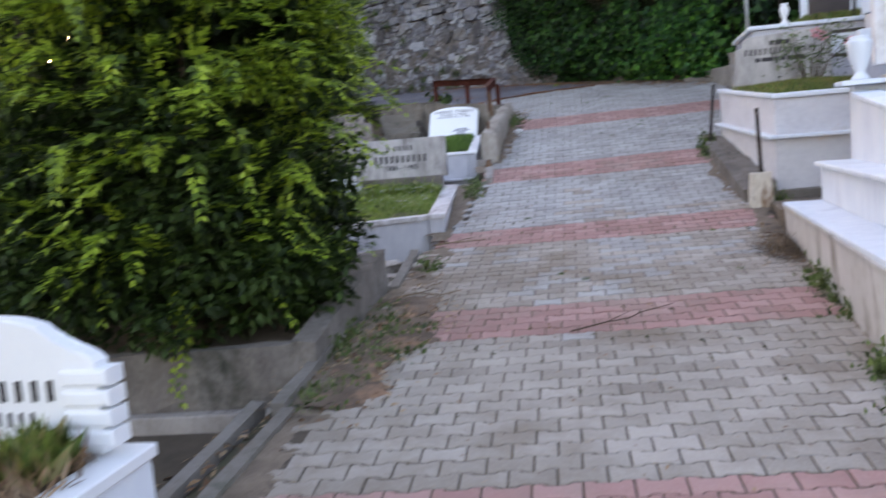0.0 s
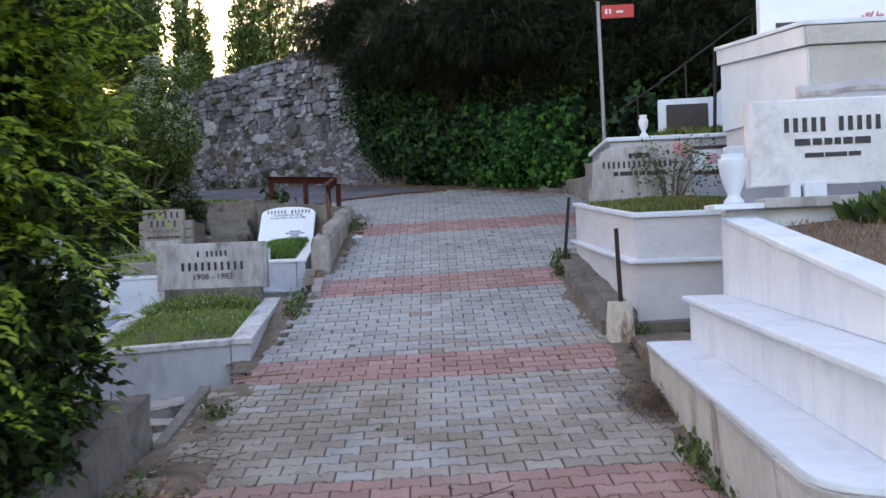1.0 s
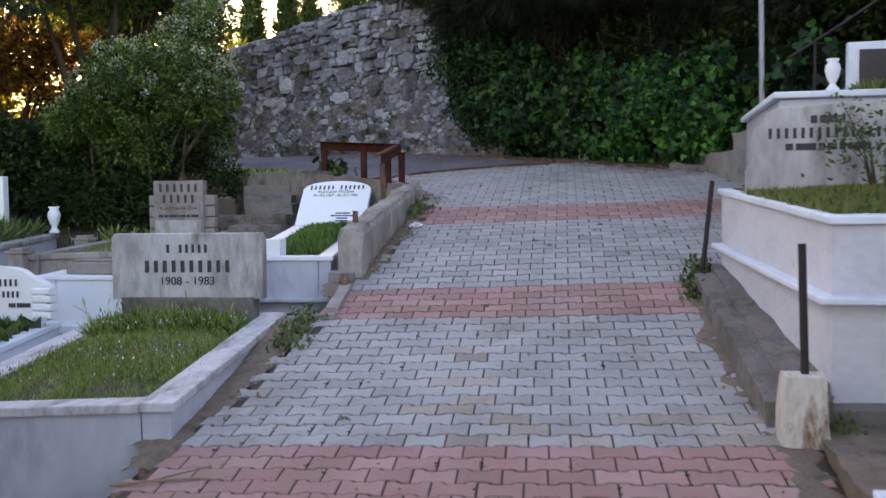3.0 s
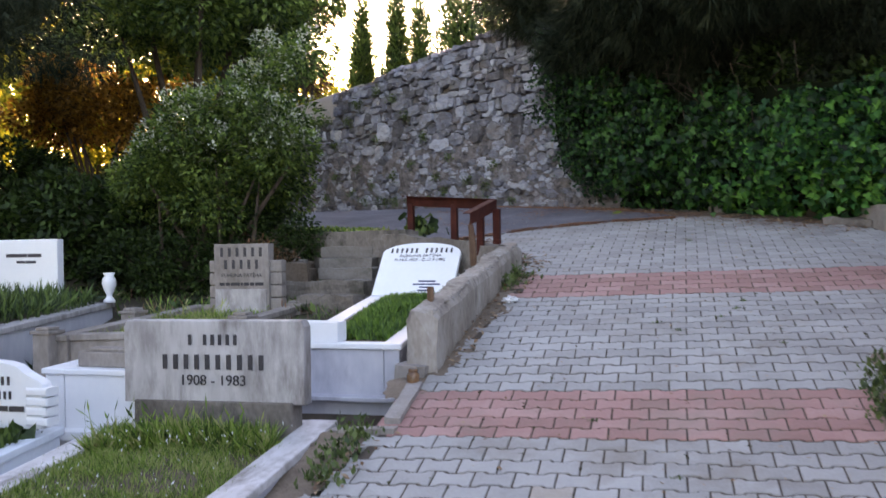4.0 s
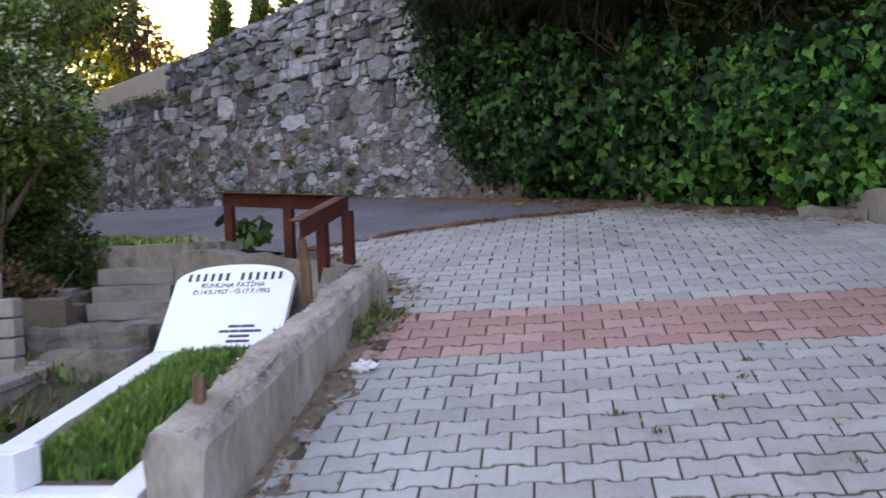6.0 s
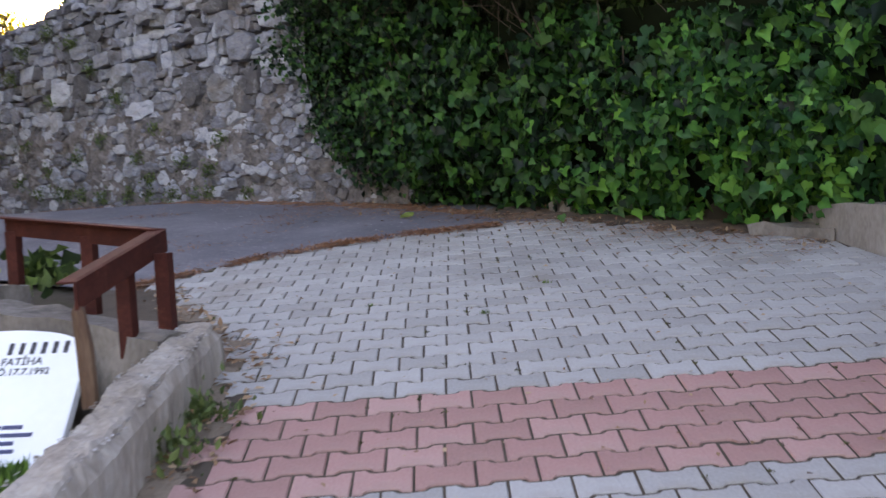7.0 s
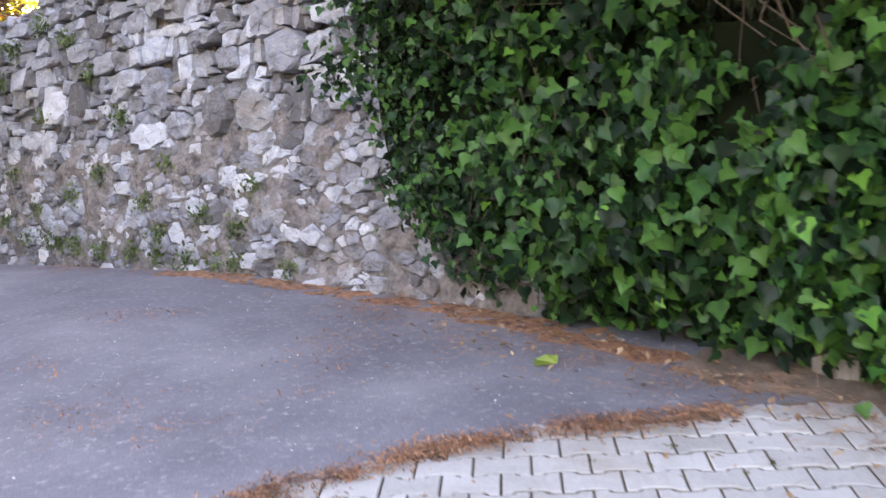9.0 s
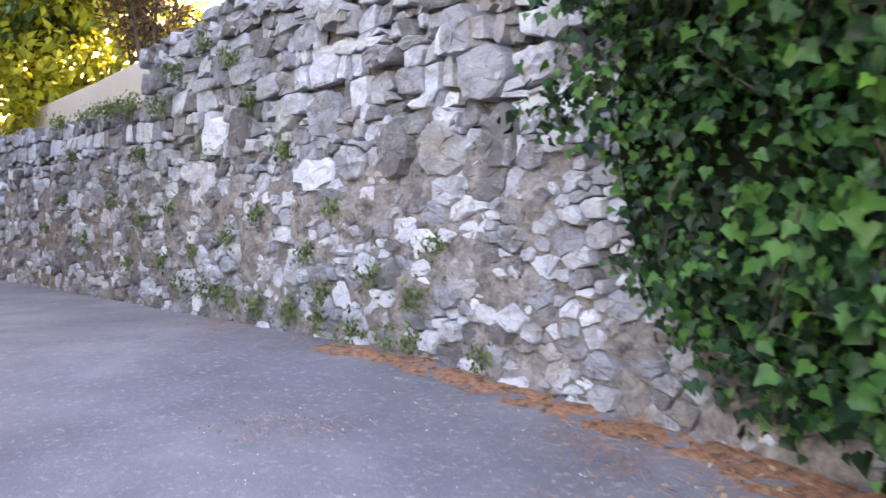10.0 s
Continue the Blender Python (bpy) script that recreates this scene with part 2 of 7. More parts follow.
M_BLOSSOM = material("blossom", [(0.34, 0.37, 0.28), (0.52, 0.55, 0.43)], 3, 0.8, 20, 0.0, 0.4, leaf=0.2)
M_RENDER = material("cracked_render", [(0.35, 0.335, 0.32), (0.52, 0.505, 0.495), (0.66, 0.65, 0.645)], 2.6, 0.85, 30, 0.5, spots=((0.2, 0.17, 0.14), 3.2, 0.54, 0.7), stretch=(1, 1, 0.4), depth=0.01)
M_DIRT = material("sandy_dirt", [(0.08, 0.058, 0.042), (0.17, 0.128, 0.094), (0.27, 0.21, 0.16)], 3.5, 0.95, 60, 1.0, spots=((0.07, 0.05, 0.035), 9, 0.55, 0.68), depth=0.015)
M_DUFF = material("needle_duff", [(0.1, 0.045, 0.026), (0.27, 0.115, 0.055), (0.42, 0.24, 0.15)], 26, 0.95, 120, 1.0, spots=((0.05, 0.034, 0.026), 16, 0.5, 0.62), depth=0.015)
M_LEAFMOULD = material("leaf_mould", [(0.05, 0.034, 0.024), (0.115, 0.078, 0.055), (0.22, 0.16, 0.12)], 5, 0.95, 80, 1.0, spots=((0.3, 0.165, 0.1), 4, 0.52, 0.66), depth=0.014)
# leaf green darkened to hold the shade inside and under shrubs
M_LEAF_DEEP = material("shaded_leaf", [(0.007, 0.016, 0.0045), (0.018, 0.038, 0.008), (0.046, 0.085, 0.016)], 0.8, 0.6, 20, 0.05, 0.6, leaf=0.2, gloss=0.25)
M_NEEDLE = material("pine_needle", [(0.013, 0.02, 0.014), (0.029, 0.041, 0.026), (0.055, 0.068, 0.038)], 0.8, 0.9, 20, 0.0, 0.5, leaf=0.08, gloss=0.1)
M_BARK = material("bark", [(0.03, 0.022, 0.016), (0.07, 0.05, 0.035), (0.11, 0.085, 0.065)], 5, 0.95, 40, 1.0, stretch=(2, 2, 0.5), depth=0.02)
M_GRASS = material("grass", [(0.046, 0.1, 0.016), (0.135, 0.235, 0.032), (0.24, 0.36, 0.063), (0.37, 0.37, 0.15)], 1.2, 0.6, 20, 0.0, 0.6, leaf=0.3)
M_MOSS = material("joint_moss", [(0.03, 0.022, 0.012), (0.06, 0.055, 0.02), (0.1, 0.11, 0.03)], 3, 0.9, 30, 0.0, 0.6)
M_SUCCULENT = material("ice_plant", [(0.028, 0.076, 0.014), (0.075, 0.165, 0.025), (0.16, 0.28, 0.042)], 2, 0.5, 20, 0.0, 0.5, leaf=0.15)
M_STONECROP = material("olive_ice_plant", [(0.04, 0.06, 0.012), (0.095, 0.15, 0.022), (0.17, 0.22, 0.04), (0.22, 0.17, 0.055)], 1.8, 0.55, 20, 0.0, 0.6, leaf=0.15)
M_WALLWEED = material("wall_weed", [(0.03, 0.055, 0.016), (0.075, 0.12, 0.03), (0.14, 0.19, 0.055)], 2, 0.6, 20, 0.0, 0.5, leaf=0.2)
M_LITTER = material("pine_litter", [(0.13, 0.06, 0.035), (0.29, 0.125, 0.062), (0.44, 0.23, 0.135)], 2, 0.9, 30, 0.3, 0.7)
M_DRYLEAF = material("dry_leaf", [(0.14, 0.07, 0.035), (0.26, 0.15, 0.08), (0.38, 0.26, 0.16)], 3, 0.8, 30, 0.2, 0.7)
M_TWIG = material("dry_twig", [(0.06, 0.036, 0.022), (0.13, 0.085, 0.055), (0.24, 0.17, 0.11)], 3, 0.9, 30, 0.2, 0.7)
M_PAPER = material("white_rubbish", [(0.6, 0.6, 0.6), (0.75, 0.75, 0.76)], 9, 0.7, 40, 0.3)
M_YELLOW_LEAF = material("yellowed_leaf", [(0.1, 0.17, 0.025), (0.26, 0.33, 0.055)], 9, 0.6, 40, 0.1, leaf=0.2)
M_PINK = material("pink_petal", [(0.6, 0.16, 0.22), (0.75, 0.32, 0.36)], 5, 0.7, 30, 0.0, 0.3, leaf=0.2)
M_TERRACOTTA = material("amber_jar", [(0.07, 0.028, 0.012), (0.3, 0.16, 0.08)], 14, 0.18, 40, 0.1)


# ---- building tools ----
def origin_of(ob):
    p = Vector((0, 0, 0))
    while ob:
        p += ob.location
        ob = ob.parent
    return p


def thing(name, place, label, category, group="", kind=""):
    ob = new(name)
    ob.location = place
    ob.empty_display_size = 0.1
    return tagged(ob, label, category, group, kind)


def mesh_of(bm, name, mat, smooth=False):
    me = bpy.data.meshes.new(name)
    bmesh.ops.recalc_face_normals(bm, faces=bm.faces)
    bm.to_mesh(me)
    bm.free()
    me.materials.append(mat)
    if smooth:
        me.shade_smooth()
    return me


def part(name, bm, mat, parent=None, label="", smooth=False):
    """Links a bmesh built in world metres as one mesh object under its parent."""
    me = bm if isinstance(bm, bpy.types.Mesh) else mesh_of(bm, name, mat, smooth)
    ob = new(name, me)
    if parent:
        me.transform(Matrix.Translation(-origin_of(parent)))
        ob.parent = parent
    return tagged(ob, label)


def hexa(bm, low, top, bevel=0.0, cuts=0, rough=0.0):
    """A solid from four low and four top corners, in the same turn; rough: chipped, uneven faces."""
    first = len(bm.verts)
    a = [bm.verts.new(p) for p in low]
    b = [bm.verts.new(p) for p in top]
    fs = [bm.faces.new(a[::-1]), bm.faces.new(b)] + [bm.faces.new((a[i], a[(i + 1) % 4], b[(i + 1) % 4], b[i])) for i in range(4)]
    es = list({e for q in fs for e in q.edges})
    if cuts:
        bmesh.ops.subdivide_edges(bm, edges=es, cuts=cuts, use_grid_fill=True)
        for v in list(bm.verts)[first:]:
            d = noise.noise_vector(v.co * 5.0) * rough + noise.noise_vector(v.co * 19.0) * rough * 0.5
            v.co += d
    elif bevel:
        bmesh.ops.bevel(bm, geom=es, offset=bevel, segments=2, affect="EDGES", profile=0.5)
    return bm


def box(x0, x1, y0, y1, z0, z1, bevel=0.006, turn=0.0, about=None, cuts=0, rough=0.0, bm=None):
    bm = bm or bmesh.new()
    q = [(x0, y0), (x1, y0), (x1, y1), (x0, y1)]
    if turn:
        cx, cy = about or ((x0 + x1) / 2, (y0 + y1) / 2)
        c, s = math.cos(radians(turn)), math.sin(radians(turn))
        q = [(cx + (x - cx) * c - (y - cy) * s, cy + (x - cx) * s + (y - cy) * c) for x, y in q]
    return hexa(bm, [(x, y, z0) for x, y in q], [(x, y, z1) for x, y in q], bevel, cuts, rough)


def beam(p, q, width, height, bevel=0.006, shift=0.0, cuts=0, rough=0.0, bm=None):
    """A bar from p to q, along their top line, that reaches to the left by width (shifted) and down by height."""
    p, q = Vector(p), Vector(q)
    d = (q - p).to_2d().normalized()
    left = Vector((-d.y, d.x, 0))
    a, b = p + left * shift, p + left * (shift + width)
    c, e = q + left * (shift + width), q + left * shift
    dn = Vector((0, 0, height))
    return hexa(bm or bmesh.new(), [a - dn, e - dn, c - dn, b - dn], [a, e, c, b], bevel, cuts, rough)


def prism(outline, depth, m, bevel=0.004, bm=None):
    """An upright plate: an outline in x and z, thick in y, put in place by m."""
    bm = bm or bmesh.new()
    f = [bm.verts.new(m @ Vector((x, 0, z))) for x, z in outline]
    b = [bm.verts.new(m @ Vector((x, depth, z))) for x, z in outline]
    k = len(outline)
    fs = [bm.faces.new(f), bm.faces.new(b[::-1])] + [bm.faces.new((f[i], b[i], b[(i + 1) % k], f[(i + 1) % k])) for i in range(k)]
    if bevel:
        bmesh.ops.bevel(bm, geom=list({e for q in fs[:2] for e in q.edges}), offset=bevel, segments=2, affect="EDGES", profile=0.5)
    return bm


def lathe(profile, m, seg=20, bm=None):
    bm = bm or bmesh.new()
    rings = [[bm.verts.new(m @ Vector((r * math.cos(2 * math.pi * k / seg), r * math.sin(2 * math.pi * k / seg), z))) for k in range(seg)] for r, z in profile]
    for a, b in zip(rings, rings[1:]):
        for k in range(seg):
            bm.faces.new((a[k], a[(k + 1) % seg], b[(k + 1) % seg], b[k]))
    bm.faces.new(rings[0][::-1])
    bm.faces.new(rings[-1])
    return bm


def tube(points, radii, seg=8, bm=None):
    bm = bm or bmesh.new()
    pts = [Vector(p) for p in points]
    rings = []
    for i, p in enumerate(pts):
        d = (pts[min(i + 1, len(pts) - 1)] - pts[max(i - 1, 0)]).normalized()
        q = d.to_track_quat("Z", "Y")
        rings.append([bm.verts.new(p + q @ Vector((radii[i] * math.cos(2 * math.pi * k / seg), radii[i] * math.sin(2 * math.pi * k / seg), 0))) for k in range(seg)])
    for a, b in zip(rings, rings[1:]):
        for k in range(seg):
            bm.faces.new((a[k], a[(k + 1) % seg], b[(k + 1) % seg], b[k]))
    bm.faces.new(rings[0][::-1])
    bm.faces.new(rings[-1])
    return bm


LEAF_IVY = ([(0, 0, -0.02), (-0.2, -0.14, 0.08), (-0.47, 0.0, 0.1), (-0.5, 0.26, 0.02), (-0.27, 0.5, 0.07), (0, 0.98, -0.26), (0.3, 0.54, 0.04), (0.55, 0.3, 0.1), (0.5, 0.02, 0.0), (0.2, -0.12, 0.1), (0, 0.36, -0.1)], [(0, 10, 2, 1), (10, 4, 3, 2), (10, 5, 4), (0, 9, 8, 10), (10, 8, 7, 6), (10, 6, 5)])
LEAF_OVAL = ([(0, 0, 0), (-0.26, 0.4, 0.07), (0, 1, -0.06), (0.26, 0.4, 0.07)], [(0, 2, 1), (0, 3, 2)])
LEAF_LONG = ([(0, 0, 0), (-0.13, 0.35, 0.03), (0, 1, -0.1), (0.13, 0.35, 0.03)], [(0, 2, 1), (0, 3, 2)])
BLADE = ([(-0.03, 0, 0), (0.03, 0, 0), (0.022, 0.55, 0.08), (0, 1, 0.3)], [(0, 1, 2), (0, 2, 3)])
NEEDLES = ([(-0.03, 0, 0), (0.03, 0, 0), (0.22, 1, 0.05), (-0.03, 0, 0), (0.03, 0, 0), (-0.22, 1, 0.05), (-0.03, 0, 0), (0.03, 0, 0), (0, 1, -0.2)], [(0, 1, 2), (3, 4, 5), (6, 7, 8)])


def scatter(name, shape, places, ways, faces_to, sizes, mat, smooth=False):
    """One mesh of many leaves: each at its place, growing along its way, its face towards faces_to."""
    base, polys = np.array(shape[0], float), shape[1]
    p, y, nrm = (np.asarray(a, float) for a in (places, ways, faces_to))
    y = y / (np.linalg.norm(y, axis=1, keepdims=True) + 1e-9)
    x = np.cross(y, nrm)
    x /= np.linalg.norm(x, axis=1, keepdims=True) + 1e-9
    z = np.cross(x, y)
    s = np.asarray(sizes, float)[:, None, None]
    v = p[:, None] + s * (base[None, :, 0:1] * x[:, None] + base[None, :, 1:2] * y[:, None] + base[None, :, 2:3] * z[:, None])
    k, nb = len(p), len(base)
    loops = np.concatenate([np.array(q) for q in polys])
    sizes_p = np.array([len(q) for q in polys])
    me = bpy.data.meshes.new(name)
    me.vertices.add(k * nb)
    me.vertices.foreach_set("co", v.reshape(-1))
    allloops = (loops[None] + nb * np.arange(k)[:, None]).reshape(-1)
    me.loops.add(len(allloops))
    me.loops.foreach_set("vertex_index", allloops)
    tot = np.tile(sizes_p, k)
    me.polygons.add(len(tot))
    me.polygons.foreach_set("loop_start", np.concatenate([[0], np.cumsum(tot)[:-1]]))
    me.update(calc_edges=True)
    me.validate()
    me.materials.append(mat)
    if smooth:
        me.shade_smooth()
    return me


RNG = np.random.default_rng(7)


def balls(count, centre, radii, shell=0.55):
    """Random places in an ellipsoid, thicker towards its skin, and their outward ways."""
    d = RNG.normal(size=(count, 3))
    d /= np.linalg.norm(d, axis=1, keepdims=True)
    r = shell + (1 - shell) * RNG.random((count, 1)) ** 0.7
    return np.array(centre) + d * r * np.array(radii), d

# ---- the lie of the land ----
GY = [-40, -6, 0, 3, 6.2, 8, 10, 11.5, 12.5, 13.5, 15, 16.5, 18, 20, 24, 60]
GZ = [-3.0, -0.5, -0.02, 0.2, 0.46, 0.6, 0.86, 1.18, 1.47, 1.68, 1.99, 2.23, 2.48, 2.7, 3.1, 5.0]


def slope(y):
    """Height of the paved way at y."""
    y = np.asarray(y, float)
    return sum(np.interp(y + d, GY, GZ) for d in (-0.5, -0.25, 0, 0.25, 0.5)) / 5


WALL_A, WALL_B = np.array([-2.2, 19.0]), np.array([-15.0, 26.8])
WALL_D = (WALL_B - WALL_A) / np.linalg.norm(WALL_B - WALL_A)
WALL_N = np.array([-WALL_D[1], WALL_D[0]]) * -1.0
if WALL_N[1] > 0:
    WALL_N = -WALL_N
BANK = np.array([(-60, 54.0), (-15, 26.8), (-2.2, 19.0), (0.95, 16.55), (2.5, 15.7), (3.2, 13.5), (4.0, 10.0), (4.6, 4.0), (5.0, -40)])


def behind(x, y):
    """How far a place lies behind the line of stone wall, ivy bank and upper graves; negative in front."""
    x, y = np.asarray(x, float), np.asarray(y, float)
    best = np.full(x.shape, 1e9)
    sign = np.ones(x.shape)
    for a, b in zip(BANK, BANK[1:]):
        d = b - a
        t = np.clip(((x - a[0]) * d[0] + (y - a[1]) * d[1]) / (d @ d), 0, 1)
        dx, dy = x - a[0] - t * d[0], y - a[1] - t * d[1]
        r = np.hypot(dx, dy)
        s = np.where(d[0] * dy - d[1] * dx > 0, 1.0, -1.0)
        closer = r < best
        best, sign = np.where(closer, r, best), np.where(closer, s, sign)
    return best * sign


def land(x, y):
    x, y = np.asarray(x, float), np.asarray(y, float)
    z = np.where(x < -2.4, np.minimum(slope(y), 2.7 - 0.012 * np.clip(-4 - x, 0, 30)), slope(y))
    left = np.clip((-2.03 - x) / 0.12, 0, 1) * np.clip((15.6 - y) / 0.3, 0, 1)
    z = z - 0.05 - 0.26 * left - 0.02 * np.clip(-3 - x, 0, 40) * left
    right = np.clip((x - 1.25) / 0.5, 0, 1) * np.clip((13.5 - y) / 2.0, 0, 1)
    z = z + 0.12 * right
    b = behind(x, y)
    up = np.clip((b - 0.25) / 0.5, 0, 1)
    hill = np.where(x > -1, 4.6 + 0.25 * np.clip(b, 0, 30), 4.75 + 0.08 * np.clip(b, 0, 60))
    low = np.where(x > 2.6, np.minimum(hill, 2.2 + 0.35 * np.clip(b, 0, 20)), hill)
    return z * (1 - up) + np.where(x > 2.6, low, hill) * up


def lay(x, y):
    """Height of paving and road: the road runs level along the wall."""
    x = np.asarray(x, float)
    cap = 2.7 - 0.012 * np.clip(-4 - x, 0, 30)
    return np.where(x < -2.4, np.minimum(slope(y), cap), slope(y))


def sheet(name, xs, ys, height, mat):
    X, Y = np.meshgrid(xs, ys)
    Z = height(X, Y)
    me = bpy.data.meshes.new(name)
    nx = len(xs)
    fs = [(r * nx + c, r * nx + c + 1, (r + 1) * nx + c + 1, (r + 1) * nx + c) for r in range(len(ys) - 1) for c in range(nx - 1)]
    me.from_pydata(np.stack([X, Y, Z], -1).reshape(-1, 3).tolist(), [], fs)
    me.materials.append(mat)
    me.shade_smooth()
    return me


gx = np.concatenate([[-900, -400, -200, -110, -70], np.arange(-50, -16, 3.0), np.arange(-16, -4, 0.5), np.arange(-4, 5, 0.125), np.arange(5, 20, 1.5), [25, 40, 70, 120, 300, 900]])
gy = np.concatenate([[-900, -300, -100, -50], np.arange(-30, -4, 2.0), np.arange(-4, 26, 0.2), np.arange(26, 60, 2.5), [70, 100, 200, 400, 1200]])
tagged(new("ground", sheet("ground", gx, gy, land, M_GROUND)), "dark soil and leaf mould between the graves and on the hill", "ground", kind="structure")

# asphalt of the upper road
EDGE = np.array([(-16, 21.5), (-7, 17.75), (-5.9, 17.4), (-4.5, 16.55), (-3.1, 15.92), (-2.83, 16.22), (-2.44, 16.62), (-1.95, 16.95), (-1.53, 17.12), (-1.24, 17.2), (-0.9, 17.32), (-0.6, 17.42), (-0.28, 17.5)])


def road_edge(x):
    return np.interp(x, EDGE[:, 0], EDGE[:, 1])


def bank_y(x):
    return np.interp(x, BANK[:, 0], BANK[:, 1])


rx = np.concatenate([np.arange(-16, -4, 0.5), np.arange(-4, -0.28, 0.1)])
rt = np.linspace(0, 1, 28)
RX = np.repeat(rx[None], len(rt), 0)
RY = road_edge(RX) + (bank_y(RX) + 0.3 - road_edge(RX)) * rt[:, None]
RZ = lay(RX, RY) - 0.012
me = bpy.data.meshes.new("road")
nr = len(rx)
me.from_pydata(np.stack([RX, RY, RZ], -1).reshape(-1, 3).tolist(), [], [(r * nr + c, r * nr + c + 1, (r + 1) * nr + c + 1, (r + 1) * nr + c) for r in range(len(rt) - 1) for c in range(nr - 1)])
me.materials.append(M_ASPHALT)
me.shade_smooth()
tagged(new("road", me), "worn bluish-grey asphalt road with fine pale grit", "road", kind="structure")

# paved way: bed of sand and bone-shaped concrete pavers in staggered rows
TILT = math.atan(0.1)
CU, SU = math.cos(TILT), math.sin(TILT)
PITCH, LENGTH = 0.132, 0.197
ROW_K = [-130, -75, -60, -55, -40, -35, -20, -15, 0, 5, 16, 50]
ROW_V = [-3.9, 3.52, 5.52, 6.21, 8.28, 8.94, 11.02, 11.65, 13.5, 14.2, 15.66, 20.1]


def row_at(k):
    """Where row k of the paving begins, counted up the way."""
    return float(np.interp(k, ROW_K, ROW_V))


def paved(x, y):
    """Whether a place is paved."""
    if y < -3.0 or y > 17.9:
        return False
    left = np.interp(y, [-4, 3.4, 5, 6, 8, 11.5, 13.0, 14.0, 14.65, 15.9], [-1.55, -1.68, -1.78, -1.86, -1.95, -1.92, -1.84, -1.8, -2.02, -2.8])
    right = np.interp(y, [-4, 4.5, 5.8, 7.6, 9.0, 11.6, 12.1, 12.8, 15.2, 16.6], [1.16, 1.16, 1.14, 1.0, 1.02, 0.82, 0.85, 1.4, 1.4, 1.1])
    if y > 15.9:
        left = np.interp(y, EDGE[4:, 1], EDGE[4:, 0]) + 0.03
    return left < x < right and behind(np.array([x]), np.array([y]))[0] < -0.18


pavement = tagged(new("pavement", sheet("pavement", np.arange(-3.2, 3.3, 0.1), np.arange(-4, 18.3, 0.1), lambda X, Y: np.where(behind(X, Y) < 0.1, slope(Y) - 0.0058 + np.vectorize(lambda a, b: 0.012 * noise.noise(Vector((a * 0.8, b * 0.8, 0))))(X, Y), slope(Y) - 0.4) - 0.3 * np.clip((-1.9 - X) / 0.1, 0, 1) * (Y < 14.6) - 0.3 * np.clip((X - 1.1) / 0.1, 0, 1) * (Y < 12.5) - 0.2 * np.clip((Y - np.interp(X, EDGE[:, 0], EDGE[:, 1])) / 0.1, 0, 1), M_BED)),
    "grey paved way with red cross bands, weeds in the joints", "pavement", kind="structure")


def paver_mesh(name, mat, seed):
    """A bone-shaped paver lying in x, y, its top at z 0."""
    rnd = random.Random(seed)
    a, b, g, h = PITCH / 2 + 0.0095, PITCH / 2 - 0.0095, 0.0042, 0.005
    half = LENGTH / 2
    side = [(-half, a), (-0.064, a), (-0.05, b + 0.004), (-0.034, b), (0.034, b), (0.05, b + 0.004), (0.064, a), (half, a)]
    up = [(min(max(x, -half + g), half - g), y - h) for x, y in side]
    ring = up + [(-x, -y) for x, y in up]
    bm = bmesh.new()
    rows = []
    for s, z in ((0.0, -0.05), (0.0, -0.004), (0.004, 0.0)):
        rows.append([bm.verts.new((x - math.copysign(s, x), y - math.copysign(s, y), z + rnd.uniform(-0.0008, 0.0008) * (z > -0.01))) for x, y in ring])
    k = len(ring)
    for p, q in zip(rows, rows[1:]):
        for i in range(k):
            bm.faces.new((p[i], q[i], q[(i + 1) % k], p[(i + 1) % k]))
    bm.faces.new(rows[-1])
    return mesh_of(bm, name, mat)


BANDS = [(0, 5), (-20, -15), (-40, -35), (-60, -55), (-80, -75), (-100, -95)]
PAVERS = {False: [paver_mesh("paver", M_PAVER, s) for s in range(4)], True: [paver_mesh("paver", M_PAVER_RED, s) for s in range(4)]}
bulk = {"red": ([], []), "grey": ([], []), "dusty": ([], [])}
shape_v = [np.array([v.co for v in m.vertices]) for m in PAVERS[False]]
shape_f = [[tuple(p.vertices) for p in m.polygons] for m in PAVERS[False]]
rnd = random.Random(3)
singles = 0
